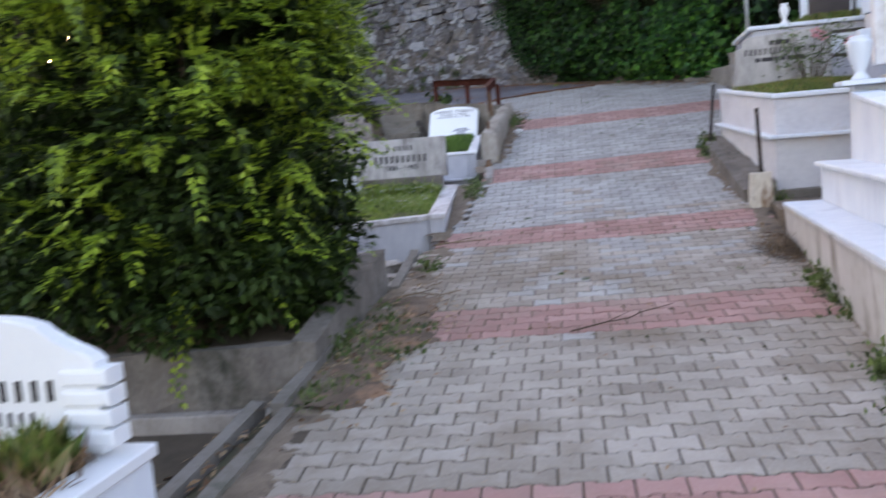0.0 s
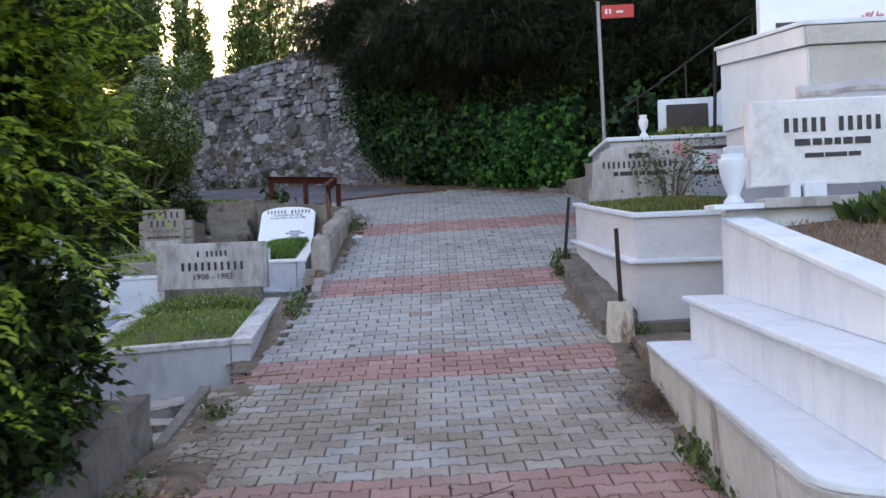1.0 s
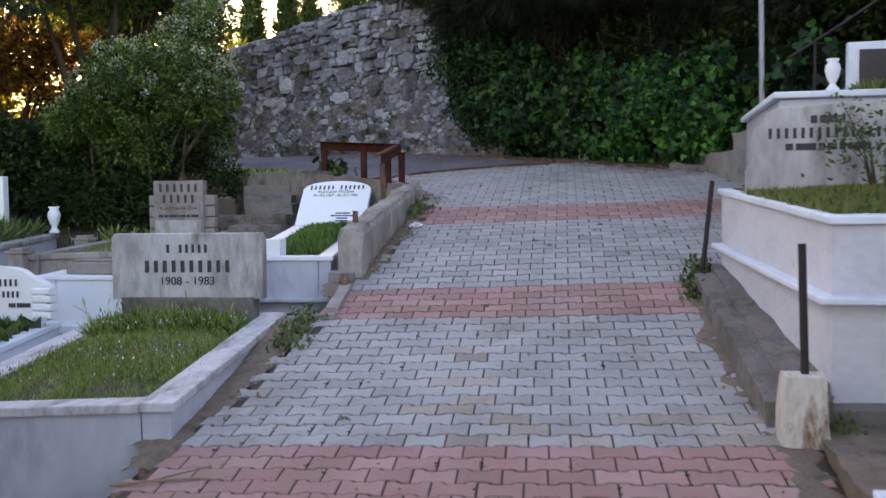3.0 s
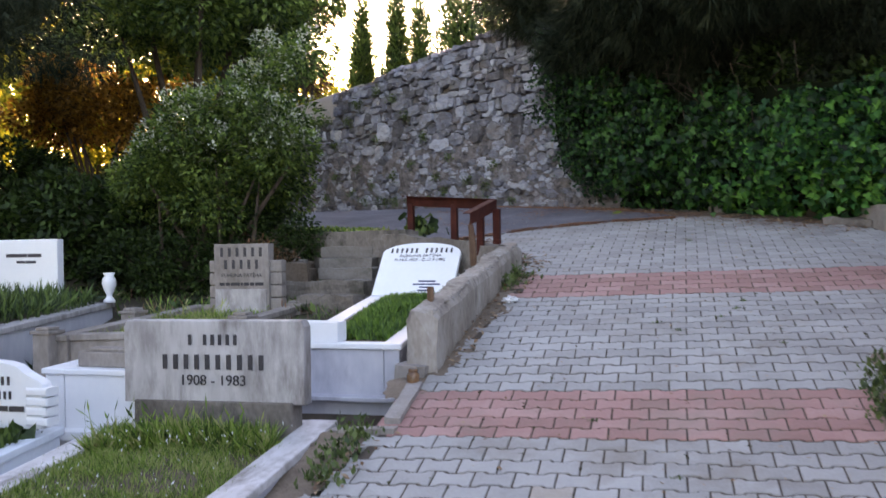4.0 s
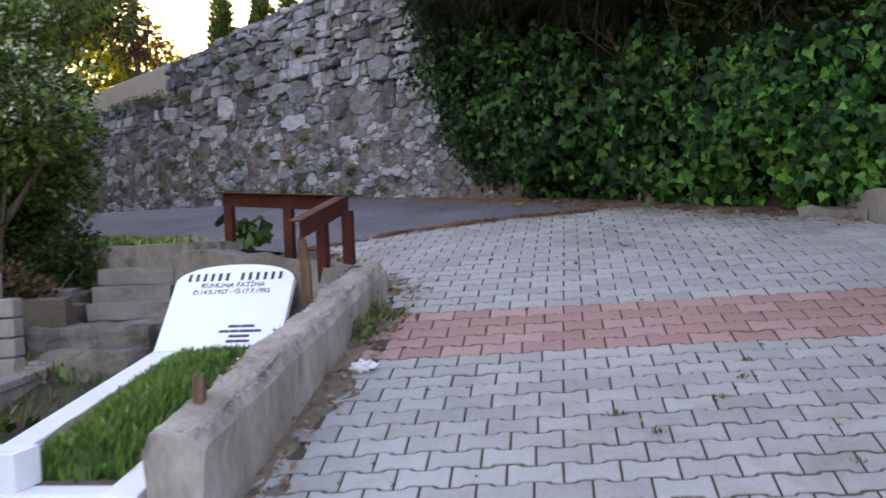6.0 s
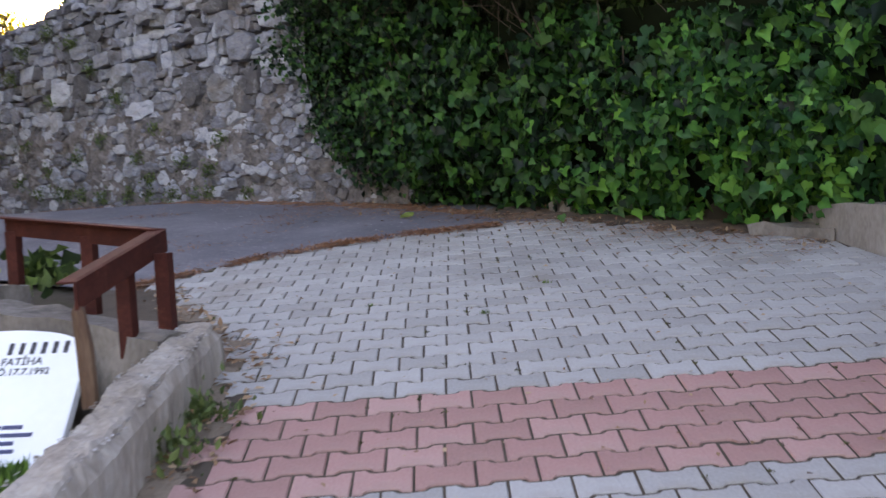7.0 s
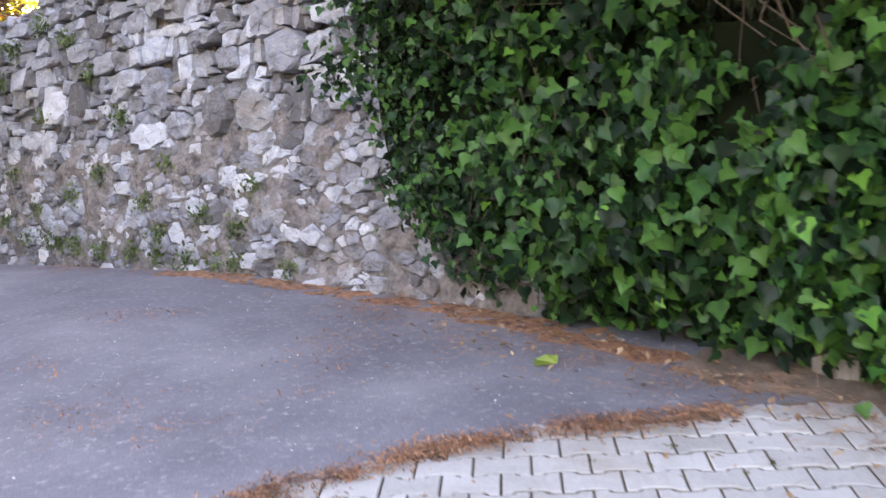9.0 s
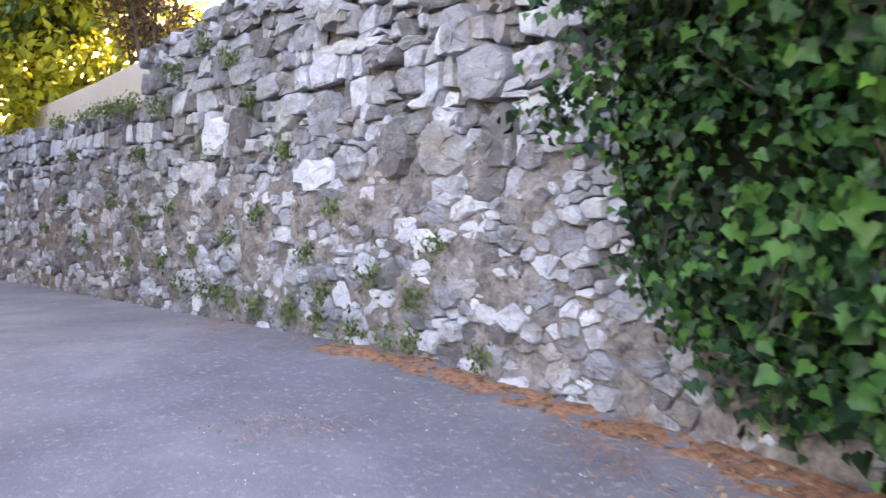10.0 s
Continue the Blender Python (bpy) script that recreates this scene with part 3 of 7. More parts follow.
for k in range(-125, 40):
    v, deep = (row_at(k) + row_at(k + 1)) / 2, row_at(k + 1) - row_at(k)
    red = any(a <= k < b for a, b in BANDS)
    for j in range(-22, 26):
        u = 0.45 + 0.025 * (v - 12.31) + (j + (0.0 if k % 2 else 0.5)) * LENGTH
        x, y = u * CU - v * SU, u * SU + v * CU
        if not paved(x, y):
            continue
        z = float(slope(y)) + rnd.gauss(0, 0.0011) + 0.012 * noise.noise(Vector((x * 0.8, y * 0.8, 0)))
        gr = (float(slope(y + 0.1)) - float(slope(y - 0.1))) / 0.2
        m = Matrix.Translation((x, y, z)) @ Matrix.Rotation(math.atan(gr), 4, "X") @ Matrix.Rotation(TILT + rnd.gauss(0, 0.006), 4, "Z") @ Matrix.Rotation(rnd.gauss(0, 0.005), 4, "X") @ Matrix.Rotation(rnd.gauss(0, 0.004), 4, "Y") @ Matrix.Diagonal((1, deep / PITCH, 1, 1))
        q = rnd.randrange(4)
        if 13.2 < y < 15.6 and -1.9 < x < 0.9 and singles < 300:
            ob = new("paver", PAVERS[red][q])
            ob.parent = pavement
            ob.matrix_local = m
            singles += 1
            continue
        dusty = (9.6 - y) / 3.0 + 1.2 * noise.noise(Vector((x * 0.9, y * 0.5, 9))) > rnd.random()
        vs, fs = bulk["red" if red else "dusty" if dusty else "grey"]
        n0 = sum(len(c) for c in vs)
        vs.append(shape_v[q] @ np.array(m.to_3x3()).T + np.array(m.translation))
        fs.extend(tuple(i + n0 for i in p) for p in shape_f[q])
for tone, mat in (("red", M_PAVER_RED), ("grey", M_PAVER), ("dusty", M_PAVER_DIRTY)):
    vs, fs = bulk[tone]
    me = bpy.data.meshes.new("pavers")
    me.from_pydata(np.concatenate(vs).tolist(), [], fs)
    me.materials.append(mat)
    ob = new(tone + "_pavers", me)
    ob.parent = pavement
    tagged(ob, tone + " concrete pavers", kind="stuff")

# ---- stone wall ----
WALL_LEN, FLAT = 15.0, 1.5


def wall_top(s):
    return np.interp(s, [-1, 0.8, 1.7, 2.7, 4.3, 5.0, 6.45, 6.5, 8, 15], [5.45, 5.45, 5.42, 5.36, 5.23, 5.13, 5.02, 4.5, 4.52, 4.6])


def on_wall(s, z, out=0.0):
    p = WALL_A + WALL_D * s + WALL_N * (out - 0.06 * (z - 2.6))
    return Vector((p[0], p[1], z))


wall = tagged(new("wall_north"), "tall old rubble wall of grey stones with eroded mortar", "wall", kind="structure")
bm = bmesh.new()
grid = []
for s in np.concatenate([np.arange(-0.6, 7, 0.045), np.arange(7, WALL_LEN, 0.2)]):
    t = float(wall_top(s))
    col = []
    for h in np.linspace(0, 1, 64):
        z = 2.2 + (t - 2.2) * h
        col.append(bm.verts.new(on_wall(s, z, 0.04 - 0.125 * float(np.interp(s, [4, 6.5], [1, 0.8])) * float(np.clip((z - 3.6) / 0.5, 0, 1)) - 0.09 * float(np.clip((1.1 - s) / 0.5, 0, 1)) * float(np.clip((z - 2.95) / 0.2, 0, 1)) + 0.055 * noise.noise(Vector((s * 2.6, z * 3, 1))) + 0.03 * noise.noise(Vector((s * 8, z * 9, 4))) + 0.012 * noise.noise(Vector((s * 21, z * 23, 4))))))
    col.append(bm.verts.new(on_wall(s, t - 0.03, -0.5)))
    col.append(bm.verts.new(on_wall(s, 2.2, -0.5)))
    grid.append(col)
for a, b in zip(grid, grid[1:]):
    for i in range(len(a)):
        j = (i + 1) % len(a)
        bm.faces.new((a[i], b[i], b[j], a[j]))
for c in (grid[0], grid[-1]):
    bm.faces.new(c)
part("mortar_core", bm, M_MORTAR, wall, "crumbling grey-brown mortar")

# large stones that give the wall its face: along the wall, height, width, height of the stone, pale or not
LARGE = [(4.77, 4.11, 0.3, 0.3, 1), (3.64, 4.18, 0.22, 0.25, 1), (3.12, 4.13, 0.27, 0.28, 0), (2.3, 3.84, 0.32, 0.3, 0), (1.86, 3.83, 0.34, 0.3, 1), (1.54, 4.22, 0.42, 0.31, 0), (1.12, 4.2, 0.28, 0.19, 0), (3.21, 3.73, 0.44, 0.19, 0), (2.92, 3.56, 0.38, 0.16, 0), (1.79, 3.6, 0.28, 0.16, 0), (1.59, 3.14, 0.3, 0.22, 1), (1.4, 3.86, 0.26, 0.29, 0), (4.39, 4.12, 0.28, 0.3, 0), (4.92, 3.76, 0.24, 0.3, 1), (3.06, 4.76, 0.42, 0.14, 1), (2.5, 4.42, 0.34, 0.13, 0), (1.76, 4.46, 0.24, 0.26, 0), (1.03, 4.4, 0.22, 0.2, 0)]
rs = np.random.default_rng(11)
# stones of many sizes packed side by side, heights stretched so that they lie flat
seeds, radii = np.zeros((6000, 2)), np.zeros(6000)
count = 0
for reach, tries in ((0.17, 260), (0.125, 1500), (0.09, 5200), (0.06, 9000), (0.04, 9000)):
    for _ in range(tries):
        a, z = rs.uniform(-0.7, WALL_LEN if reach > 0.07 else 8.5), rs.uniform(2.45, 5.5)
        r = reach * rs.uniform(0.8, 1.2)
        if a < 1.2 and z < 3.95 and r > 0.115 or z > wall_top(a) - 0.03 or z < 3.6 and r > 0.15 or z > 4.0 + 0.1 * noise.noise(Vector((a, 3, 0))):
            continue
        p = np.array([a, z * FLAT])
        d = seeds[:count] - p
        if count and np.any((d ** 2).sum(1) < (0.8 * (radii[:count] + r)) ** 2):
            continue
        if any(abs(a - q[0]) < q[2] * 0.46 and abs(z - q[1]) < q[3] * 0.46 for q in LARGE):
            continue
        seeds[count], radii[count] = p, r
        count += 1
seeds, radii = seeds[:count], radii[:count]


def cell(i, limit=30):
    """The patch of wall that belongs to stone i, larger stones pushing smaller ones back."""
    c, r = seeds[i], radii[i]
    d = seeds - c
    order = np.argsort((d ** 2).sum(1))[1:limit]
    rnd = random.Random(i * 3 + 1)
    turn, wide = rnd.uniform(0, 6.28), rnd.uniform(0.7, 1.55)
    poly = [(c[0] + e * wide * r * math.cos(turn + 1.2566 * k), c[1] + e / wide * r * math.sin(turn + 1.2566 * k)) for k, e in enumerate(rnd.uniform(1.25, 1.9) for _ in range(5))]
    for j in order:
        nn = seeds[j] - c
        mid = c + nn * (0.5 + (r * r - radii[j] ** 2) / (2 * (nn @ nn)))
        out = []
        for a, b in zip(poly, poly[1:] + poly[:1]):
            da, db = (a[0] - mid[0]) * nn[0] + (a[1] - mid[1]) * nn[1], (b[0] - mid[0]) * nn[0] + (b[1] - mid[1]) * nn[1]
            if da <= 0:
                out.append(a)
            if da * db < 0:
                t = da / (da - db)
                out.append((a[0] + (b[0] - a[0]) * t, a[1] + (b[1] - a[1]) * t))
        poly = out
        if len(poly) < 3:
            return None
    return [(x, min(y / FLAT, float(wall_top(x)) + 0.015)) for x, y in poly]


def stone(poly, seed, proud, small):
    """A broken stone: ragged outline, worn edge, nearly flat hewn face, bedded in the mortar."""
    c = np.mean(poly, axis=0)
    r = random.Random(seed)
    size = max(math.dist(p, c) for p in poly)
    lean = (r.uniform(-0.16, 0.16), r.uniform(-0.16, 0.1))
    ring = []
    for k, p in enumerate(poly):
        a, b = poly[k - 1], poly[(k + 1) % len(poly)]
        w = r.uniform(0.06, 0.24)
        jit = 0.05 * size
        if math.dist(a, p) + math.dist(p, b) > 0.07:
            ring += [tuple(np.add(p, np.multiply(np.subtract(q, p), w)) + np.array([r.gauss(0, jit), r.gauss(0, jit)])) for q in (a, b)]
        else:
            ring.append(p)
    vs, fs = [], []
    for f_in, o_in, jig in ((1.0, -0.06, 0.0), (0.985, proud * 0.55, 0.02), (0.9, proud * 0.95, 0.035), (0.5, proud, 0.07)):
        for p in ring:
            x, y = c[0] + (p[0] - c[0]) * small * f_in + r.gauss(0, jig * size), c[1] + (p[1] - c[1]) * small * f_in + r.gauss(0, jig * size)
            o = o_in + r.gauss(0, 0.035 * size) * (f_in < 0.95) + ((x - c[0]) * lean[0] + (y - c[1]) * lean[1]) * (o_in > 0)
            vs.append(tuple(on_wall(x, y, o)))
    k = len(ring)
    for q in (0, 1, 2):
        fs += [(q * k + a, q * k + (a + 1) % k, (q + 1) * k + (a + 1) % k, (q + 1) * k + a) for a in range(k)]
    vs.append(tuple(on_wall(c[0], c[1], proud + r.gauss(0, 0.03 * size))))
    fs += [(3 * k + a, 3 * k + (a + 1) % k, 4 * k) for a in range(k)]
    return vs, fs


def packed(i):
    """Stone i of the packing; some have fallen out or lie under the mortar."""
    poly = cell(i)
    if not poly:
        return None
    r = random.Random(i)
    x, z = np.mean(poly, axis=0)
    high = z > 3.65
    if r.random() < (0.02 if high else 0.05):
        return None
    proud = r.uniform(-0.005, 0.06) if high else r.uniform(0.025, 0.085)
    return stone(poly, i, proud, r.uniform(0.88, 0.98))


def courses():
    """Rough courses of squared stones in the upper wall, laid one upon the other."""
    g = random.Random(52)
    lines = [3.93]
    while lines[-1] < 5.6:
        lines.append(lines[-1] + g.choice([0.08, 0.1, 0.13, 0.16, 0.19]))

    def bed_at(k, a):
        return lines[k] + 0.055 * noise.noise(Vector((a * 0.9, k * 5.1, 0))) + 0.025 * noise.noise(Vector((a * 3.1, k * 3.7, 2)))

    out = []
    for k in range(len(lines) - 1):
        a = -0.7 + g.uniform(0, 0.2)
        slant = 0.0
        while a < WALL_LEN:
            w = g.choice([0.07, 0.1, 0.14, 0.18, 0.23, 0.3]) * (0.75 if a < 1.0 else 1.0)
            nxt = g.uniform(-0.06, 0.06)
            quad = [(a, bed_at(k, a)), (a + w, bed_at(k, a + w)), (a + w + nxt, bed_at(k + 1, a + w)), (a + slant, bed_at(k + 1, a))]
            slant, a = nxt, a + w
            mid = np.mean(quad, axis=0)
            if mid[1] > wall_top(mid[0]) + 0.01 or any(abs(mid[0] - q[0]) < q[2] * 0.5 and abs(mid[1] - q[1]) < q[3] * 0.5 for q in LARGE):
                continue
            if g.random() < 0.22:
                t = g.uniform(0.35, 0.65)
                l, r = [tuple(np.add(np.multiply(quad[i], 1 - t), np.multiply(quad[j], t))) for i, j in ((0, 3), (1, 2))]
                parts = [[quad[0], quad[1], r, l], [l, r, quad[2], quad[3]]]
            else:
                parts = [quad]
            for q in parts:
                q = [(x + g.gauss(0, 0.016), min(z + g.gauss(0, 0.015), float(wall_top(x)) + 0.02)) for x, z in q]
                if g.random() > 0.03:
                    x, z = np.mean(q, axis=0)
                    out.append((x, z, stone(q, len(out) + 5000, g.uniform(-0.02, 0.055), g.uniform(0.86, 0.96)), g.random() < 0.05 * float(np.interp(x, [2.5, 5], [1, 2]))))
    return out


def large(k):
    """One of the large stones, squarish with knocked-off corners."""
    x, z, w, h, pale = LARGE[k]
    r = random.Random(900 + k)
    poly = []
    for q in range(8):
        a = 2 * math.pi * (q + 0.5) / 8
        e = 1.12 if k != 5 else 1.0
        poly.append((x + w / 2 * e * max(-0.95, min(0.95, 1.25 * math.cos(a))) + r.gauss(0, 0.05 * w), z + h / 2 * e * max(-0.95, min(0.95, 1.25 * math.sin(a))) + r.gauss(0, 0.05 * h)))
    return stone(poly, 900 + k, r.uniform(0.055, 0.08), 0.97)


def worn_edges(me):
    """Hewn, faceted faces throughout."""
    me.polygons.foreach_set("use_smooth", [False] * len(me.polygons))


rest = {}
made = 0
jobs = [(LARGE[k][0], LARGE[k][1], large(k), bool(LARGE[k][4])) for k in range(len(LARGE))]
jobs += [(seeds[i][0], seeds[i][1] / FLAT, packed(i), random.Random(i * 7).random() < (0.07 if radii[i] < 0.1 else 0.03) * float(np.interp(seeds[i][0], [2.5, 5], [1, 2]))) for i in np.argsort(-radii).tolist()]
jobs[len(LARGE):len(LARGE)] = sorted(courses(), key=lambda c: abs(c[0] - 2.8) + abs(c[1] - 4.1))[:230]
jobs += sorted(courses(), key=lambda c: abs(c[0] - 2.8) + abs(c[1] - 4.1))[230:]
for a, z, got, white in jobs:
    if not got:
        continue
    if made < 300 and 0.2 < a < 5.5 and z > 3.0:
        me = bpy.data.meshes.new("stone")
        me.from_pydata(got[0], [], got[1])
        me.materials.append(M_ROCK_WHITE if white else M_ROCK)
        worn_edges(me)
        ob = new("stone", me)
        ob.parent = wall
        made += 1
    else:
        vs, fs = rest.setdefault(white, ([], []))
        n0 = len(vs)
        vs.extend(got[0])
        fs.extend(tuple(a + n0 for a in q) for q in got[1])
for white, (vs, fs) in rest.items():
    me = bpy.data.meshes.new("rubble")
    me.from_pydata(vs, [], fs)
    me.materials.append(M_ROCK_WHITE if white else M_ROCK)
    worn_edges(me)
    ob = new("rubble", me)
    ob.parent = wall
    tagged(ob, "pale rubble stones" if white else "grey rubble stones", kind="stuff")

# plastered upper wall beyond the rubble
p, q, r = on_wall(6.3, 5.25, -0.5), on_wall(9.5, 5.1, -0.55), on_wall(16, 4.9, -0.6)
bm = beam(q, p, 0.25, 1.0, 0.02)
beam(r, q, 0.25, 1.0, 0.02, bm=bm)
tagged(part("wall_plaster", bm, M_PLASTER), "beige plastered upper wall set back behind the rubble", "wall", kind="structure")


def strip(name, line, width_left, width_right, lift, mat, label, seed, bumps=0.012):
    """A ragged strip of dirt along a line, resting on the way and the road."""
    pts = [Vector(p) for p in line]
    seg = [(a.lerp(b, t), (b - a).normalized()) for a, b in zip(pts, pts[1:]) for t in np.linspace(0, 1, max(2, int((b - a).length / 0.045)), endpoint=False)]
    vs, fs = [], []
    nw = 15
    for k, (p, d) in enumerate(seg):
        n = Vector((-d.y, d.x))
        wl = width_left * max(0.42, 0.65 + 1.1 * noise.noise(Vector((k * 0.12, seed, 0))) + 0.5 * noise.noise(Vector((k * 0.43, seed, 5))))
        wr = width_right * max(0.42, 0.65 + 1.1 * noise.noise(Vector((k * 0.1, seed + 9, 0))) + 0.5 * noise.noise(Vector((k * 0.39, seed, 7))))
        for j in range(nw):
            u = j / (nw - 1)
            q = p + n * (wl - (wl + wr) * u)
            h = lift * math.sin(math.pi * u) ** 0.5 - 0.012 + bumps * (noise.noise(Vector((q.x * 9, q.y * 9, seed))) + 0.7 * noise.noise(Vector((q.x * 24, q.y * 24, seed))))
            vs.append((q.x, q.y, float(lay(q.x, q.y)) + h))
    for k in range(len(seg) - 1):
        fs += [(k * nw + j, k * nw + j + 1, (k + 1) * nw + j + 1, (k + 1) * nw + j) for j in range(nw - 1)]
    me = bpy.data.meshes.new(name)
    me.from_pydata(vs, [], fs)
    me.materials.append(mat)
    me.shade_smooth()
    return tagged(new(name, me), label, "dirt", kind="structure")


strip("ground_duff", EDGE[4:].tolist(), 0.03, 0.13, 0.001, M_LEAFMOULD, "rust-brown needle litter along the asphalt edge", 1)
strip("ground_duff", [(-1.0, 17.85), (-0.6, 17.62), (-0.2, 17.38), (0.4, 16.88), (0.9, 16.4)], 0.5, 0.27, 0.02, M_LEAFMOULD, "brown leaf litter at the foot of the ivy", 2)
strip("ground_duff", [(-4.6, 20.2), (-3.2, 19.42), (-2.1, 18.75), (-1.5, 18.2), (-0.9, 17.75)], 0.25, 0.16, 0.004, M_DUFF, "brown needle litter at the foot of the wall", 3)
strip("ground_dirt", [(1.16, 4.0), (1.12, 5.0), (1.08, 6.3), (1.02, 7.4), (0.97, 8.3), (0.95, 9.1)], 0.12, 0.2, 0.02, M_DIRT, "sandy dirt between paving and tomb", 4)
strip("ground_dirt", [(-1.95, 11.4), (-1.88, 12.6), (-1.93, 14.0), (-2.05, 14.8), (-2.75, 15.7)], 0.18, 0.17, 0.012, M_DIRT, "gritty dirt along the low wall", 5)
strip("ground_dirt", [(-1.68, 0.5), (-1.76, 2.4), (-1.82, 3.5), (-1.86, 5.0), (-1.93, 6.4), (-1.97, 8.2)], 0.1, 0.34, 0.022, M_DIRT, "gritty dirt along the edge of the paving", 6)
strip("ground_dirt", [(-1.7, 4.3), (-1.58, 5.0), (-1.56, 5.7), (-1.66, 6.5)], 0.3, 0.24, 0.035, M_LEAFMOULD, "brown leaf mould and dirt drifted over the paving", 9, 0.016)
strip("ground_dirt", [(-2.04, 8.75), (-2.1, 9.8), (-2.17, 10.95)], 0.2, 0.2, 0.014, M_DIRT, "gritty dirt between grave and paving", 10)
strip("ground_dirt", [(-1.97, 8.5), (-1.99, 9.8), (-2.02, 11.0)], 0.12, 0.1, 0.018, M_DIRT, "gritty dirt beside the grave kerb", 7)
strip("ground_dirt", [(0.9, 9.0), (0.76, 10.5), (0.68, 11.6), (0.78, 12.3)], 0.1, 0.08, 0.016, M_DIRT, "gritty dirt below the kerb", 8)


# ---- low concrete at the sides of the way ----
def structure(name, bm, mat, label, category, smooth=False):
    return tagged(part(name, bm, mat, None, "", smooth), label, category, kind="structure")


for a, b, h in (((-1.72, 1.4), (-1.8, 4.3), 0.03), ((-2.02, 1.9), (-2.06, 4.5), -0.02), ((-1.86, 4.3), (-1.98, 6.0), 0.05), ((-1.9, 6.75), (-2.06, 8.1), 0.03)):
    za, zb = float(slope(a[1])) + h, float(slope(b[1])) + h
    structure("kerb_left", beam((*a, za), (*b, zb), 0.075, 0.3, cuts=6, rough=0.012), M_CONCRETE_DARK, "low worn concrete kerb stone along the paving", "kerb")
structure("kerb_left", beam((-1.83, 11.05, 1.12), (-1.9, 11.6, 1.24), 0.09, 0.25, cuts=3, rough=0.008), M_CONCRETE, "short concrete kerb stone by the paving", "kerb")
structure("kerb_left", beam((-1.82, 11.0, 1.09), (-2.2, 10.98, 1.06), 0.09, 0.25, cuts=3, rough=0.008), M_CONCRETE, "short concrete kerb stone by the paving", "kerb")
# kerb and footing under the graves on the right
structure("kerb_right", beam((0.875, 9.29, 0.9), (0.68, 11.65, 1.33), -0.3, 0.5, cuts=12, rough=0.025), M_CONCRETE_OLD, "rough dark grey concrete kerb below the raised grave", "kerb")
structure("kerb_right", beam((0.98, 9.5, 0.95), (0.8, 11.8, 1.38), -0.5, 0.6, cuts=8, rough=0.02), M_CONCRETE_OLD, "dark concrete footing below the raised grave", "kerb")
structure("kerb_right", beam((1.05, 9.32, 0.86), (2.6, 9.32, 0.9), 0.6, 0.5, cuts=5, rough=0.02), M_CONCRETE_DARK, "dark concrete footing below the raised grave", "kerb")
structure("ground_sand", box(1.08, 2.6, 7.95, 9.36, 0.3, 0.79, cuts=9, rough=0.022), M_DIRT, "sandy ground between tomb and raised grave", "dirt")
bm = beam((0.98, 16.75, 2.4), (1.35, 15.3, 2.4), 0.9, 0.6, cuts=4, rough=0.02)
structure("kerb_right", bm, M_CONCRETE, "concrete kerb block below the ivy bank", "kerb")
structure("kerb_right", beam((1.35, 15.9, 2.62), (1.6, 15.2, 2.62), 0.9, 0.6, cuts=4, rough=0.02), M_CONCRETE, "concrete step by the ivy bank", "step")
# low concrete wall beside the paving, retaining ledge and steps
def ragged_wall(p, q, width, height, step=0.022):
    """A cast wall whose top has weathered down to the pebbles and whose edges have chipped; width reaches to the left."""
    p, q = Vector(p), Vector(q)
    d = (q - p).to_2d().normalized()
    left = Vector((-d.y, d.x, 0))
    bm = bmesh.new()
    rows = []
    n = int((q - p).length / step)
    for i in range(n + 1):
        at = p.lerp(q, i / n)
        sag = 0.03 * noise.noise(Vector((i * 0.06, 3, 1)))
        row = []
        for u, down in [(0.0, height * (1 - k / 14)) for k in range(14)] + [(k / 9, 0.0) for k in range(10)] + [(1.0, height * (k + 1) / 14) for k in range(14)]:
            co = at + left * (width * u) - Vector((0, 0, down))
            edge = max(0.0, 1 - down / 0.05) * max(0.0, 1 - min(u, 1 - u) / 0.16)
            chip = edge * (0.016 + 0.05 * max(0.0, noise.noise(co * 6.0)) + 0.02 * max(0.0, noise.noise(co * 17)))
            end = max(0.0, 1 - i * step / 0.05) * max(0.0, 1 - down / 0.3)
            co = co + left * (chip * (1 if u < 0.5 else -1)) - Vector((0, 0, chip))
            co += left * (0.01 * noise.noise(co * 7) + 0.006 * noise.noise(co * 26)) * (1 if down > 0 else 0.3)
            if down < 0.03:
                co.z += sag + 0.012 * noise.noise(co * 8) + 0.011 * noise.noise(co * 27) + 0.007 * abs(noise.noise(co * 60))
            co += Vector((d.x, d.y, 0)) * end * (0.03 + 0.06 * noise.noise(co * 9))
            row.append(bm.verts.new(co))
        rows.append(row)
    for a, b in zip(rows, rows[1:]):
        for j in range(len(a) - 1):
            bm.faces.new((a[j], b[j], b[j + 1], a[j + 1]))
    bm.faces.new(rows[0])
    bm.faces.new(rows[-1])
    return bm


wl = structure("wall_low", ragged_wall((-1.87, 11.79, 1.66), (-2.0, 14.5, 2.09), 0.2, 0.85), M_CONCRETE_WALL, "low weathered concrete wall beside the paving", "wall")
wp = np.random.default_rng(512)
pu, pv_ = wp.random(900), wp.random(900)
px = -1.875 - 0.13 * pu - 0.19 * pv_
py = 11.82 + 2.66 * pu
pz = 1.652 + 0.43 * pu + np.array([0.03 * noise.noise(Vector((a * 123 * 0.06, 3, 1))) for a in pu])
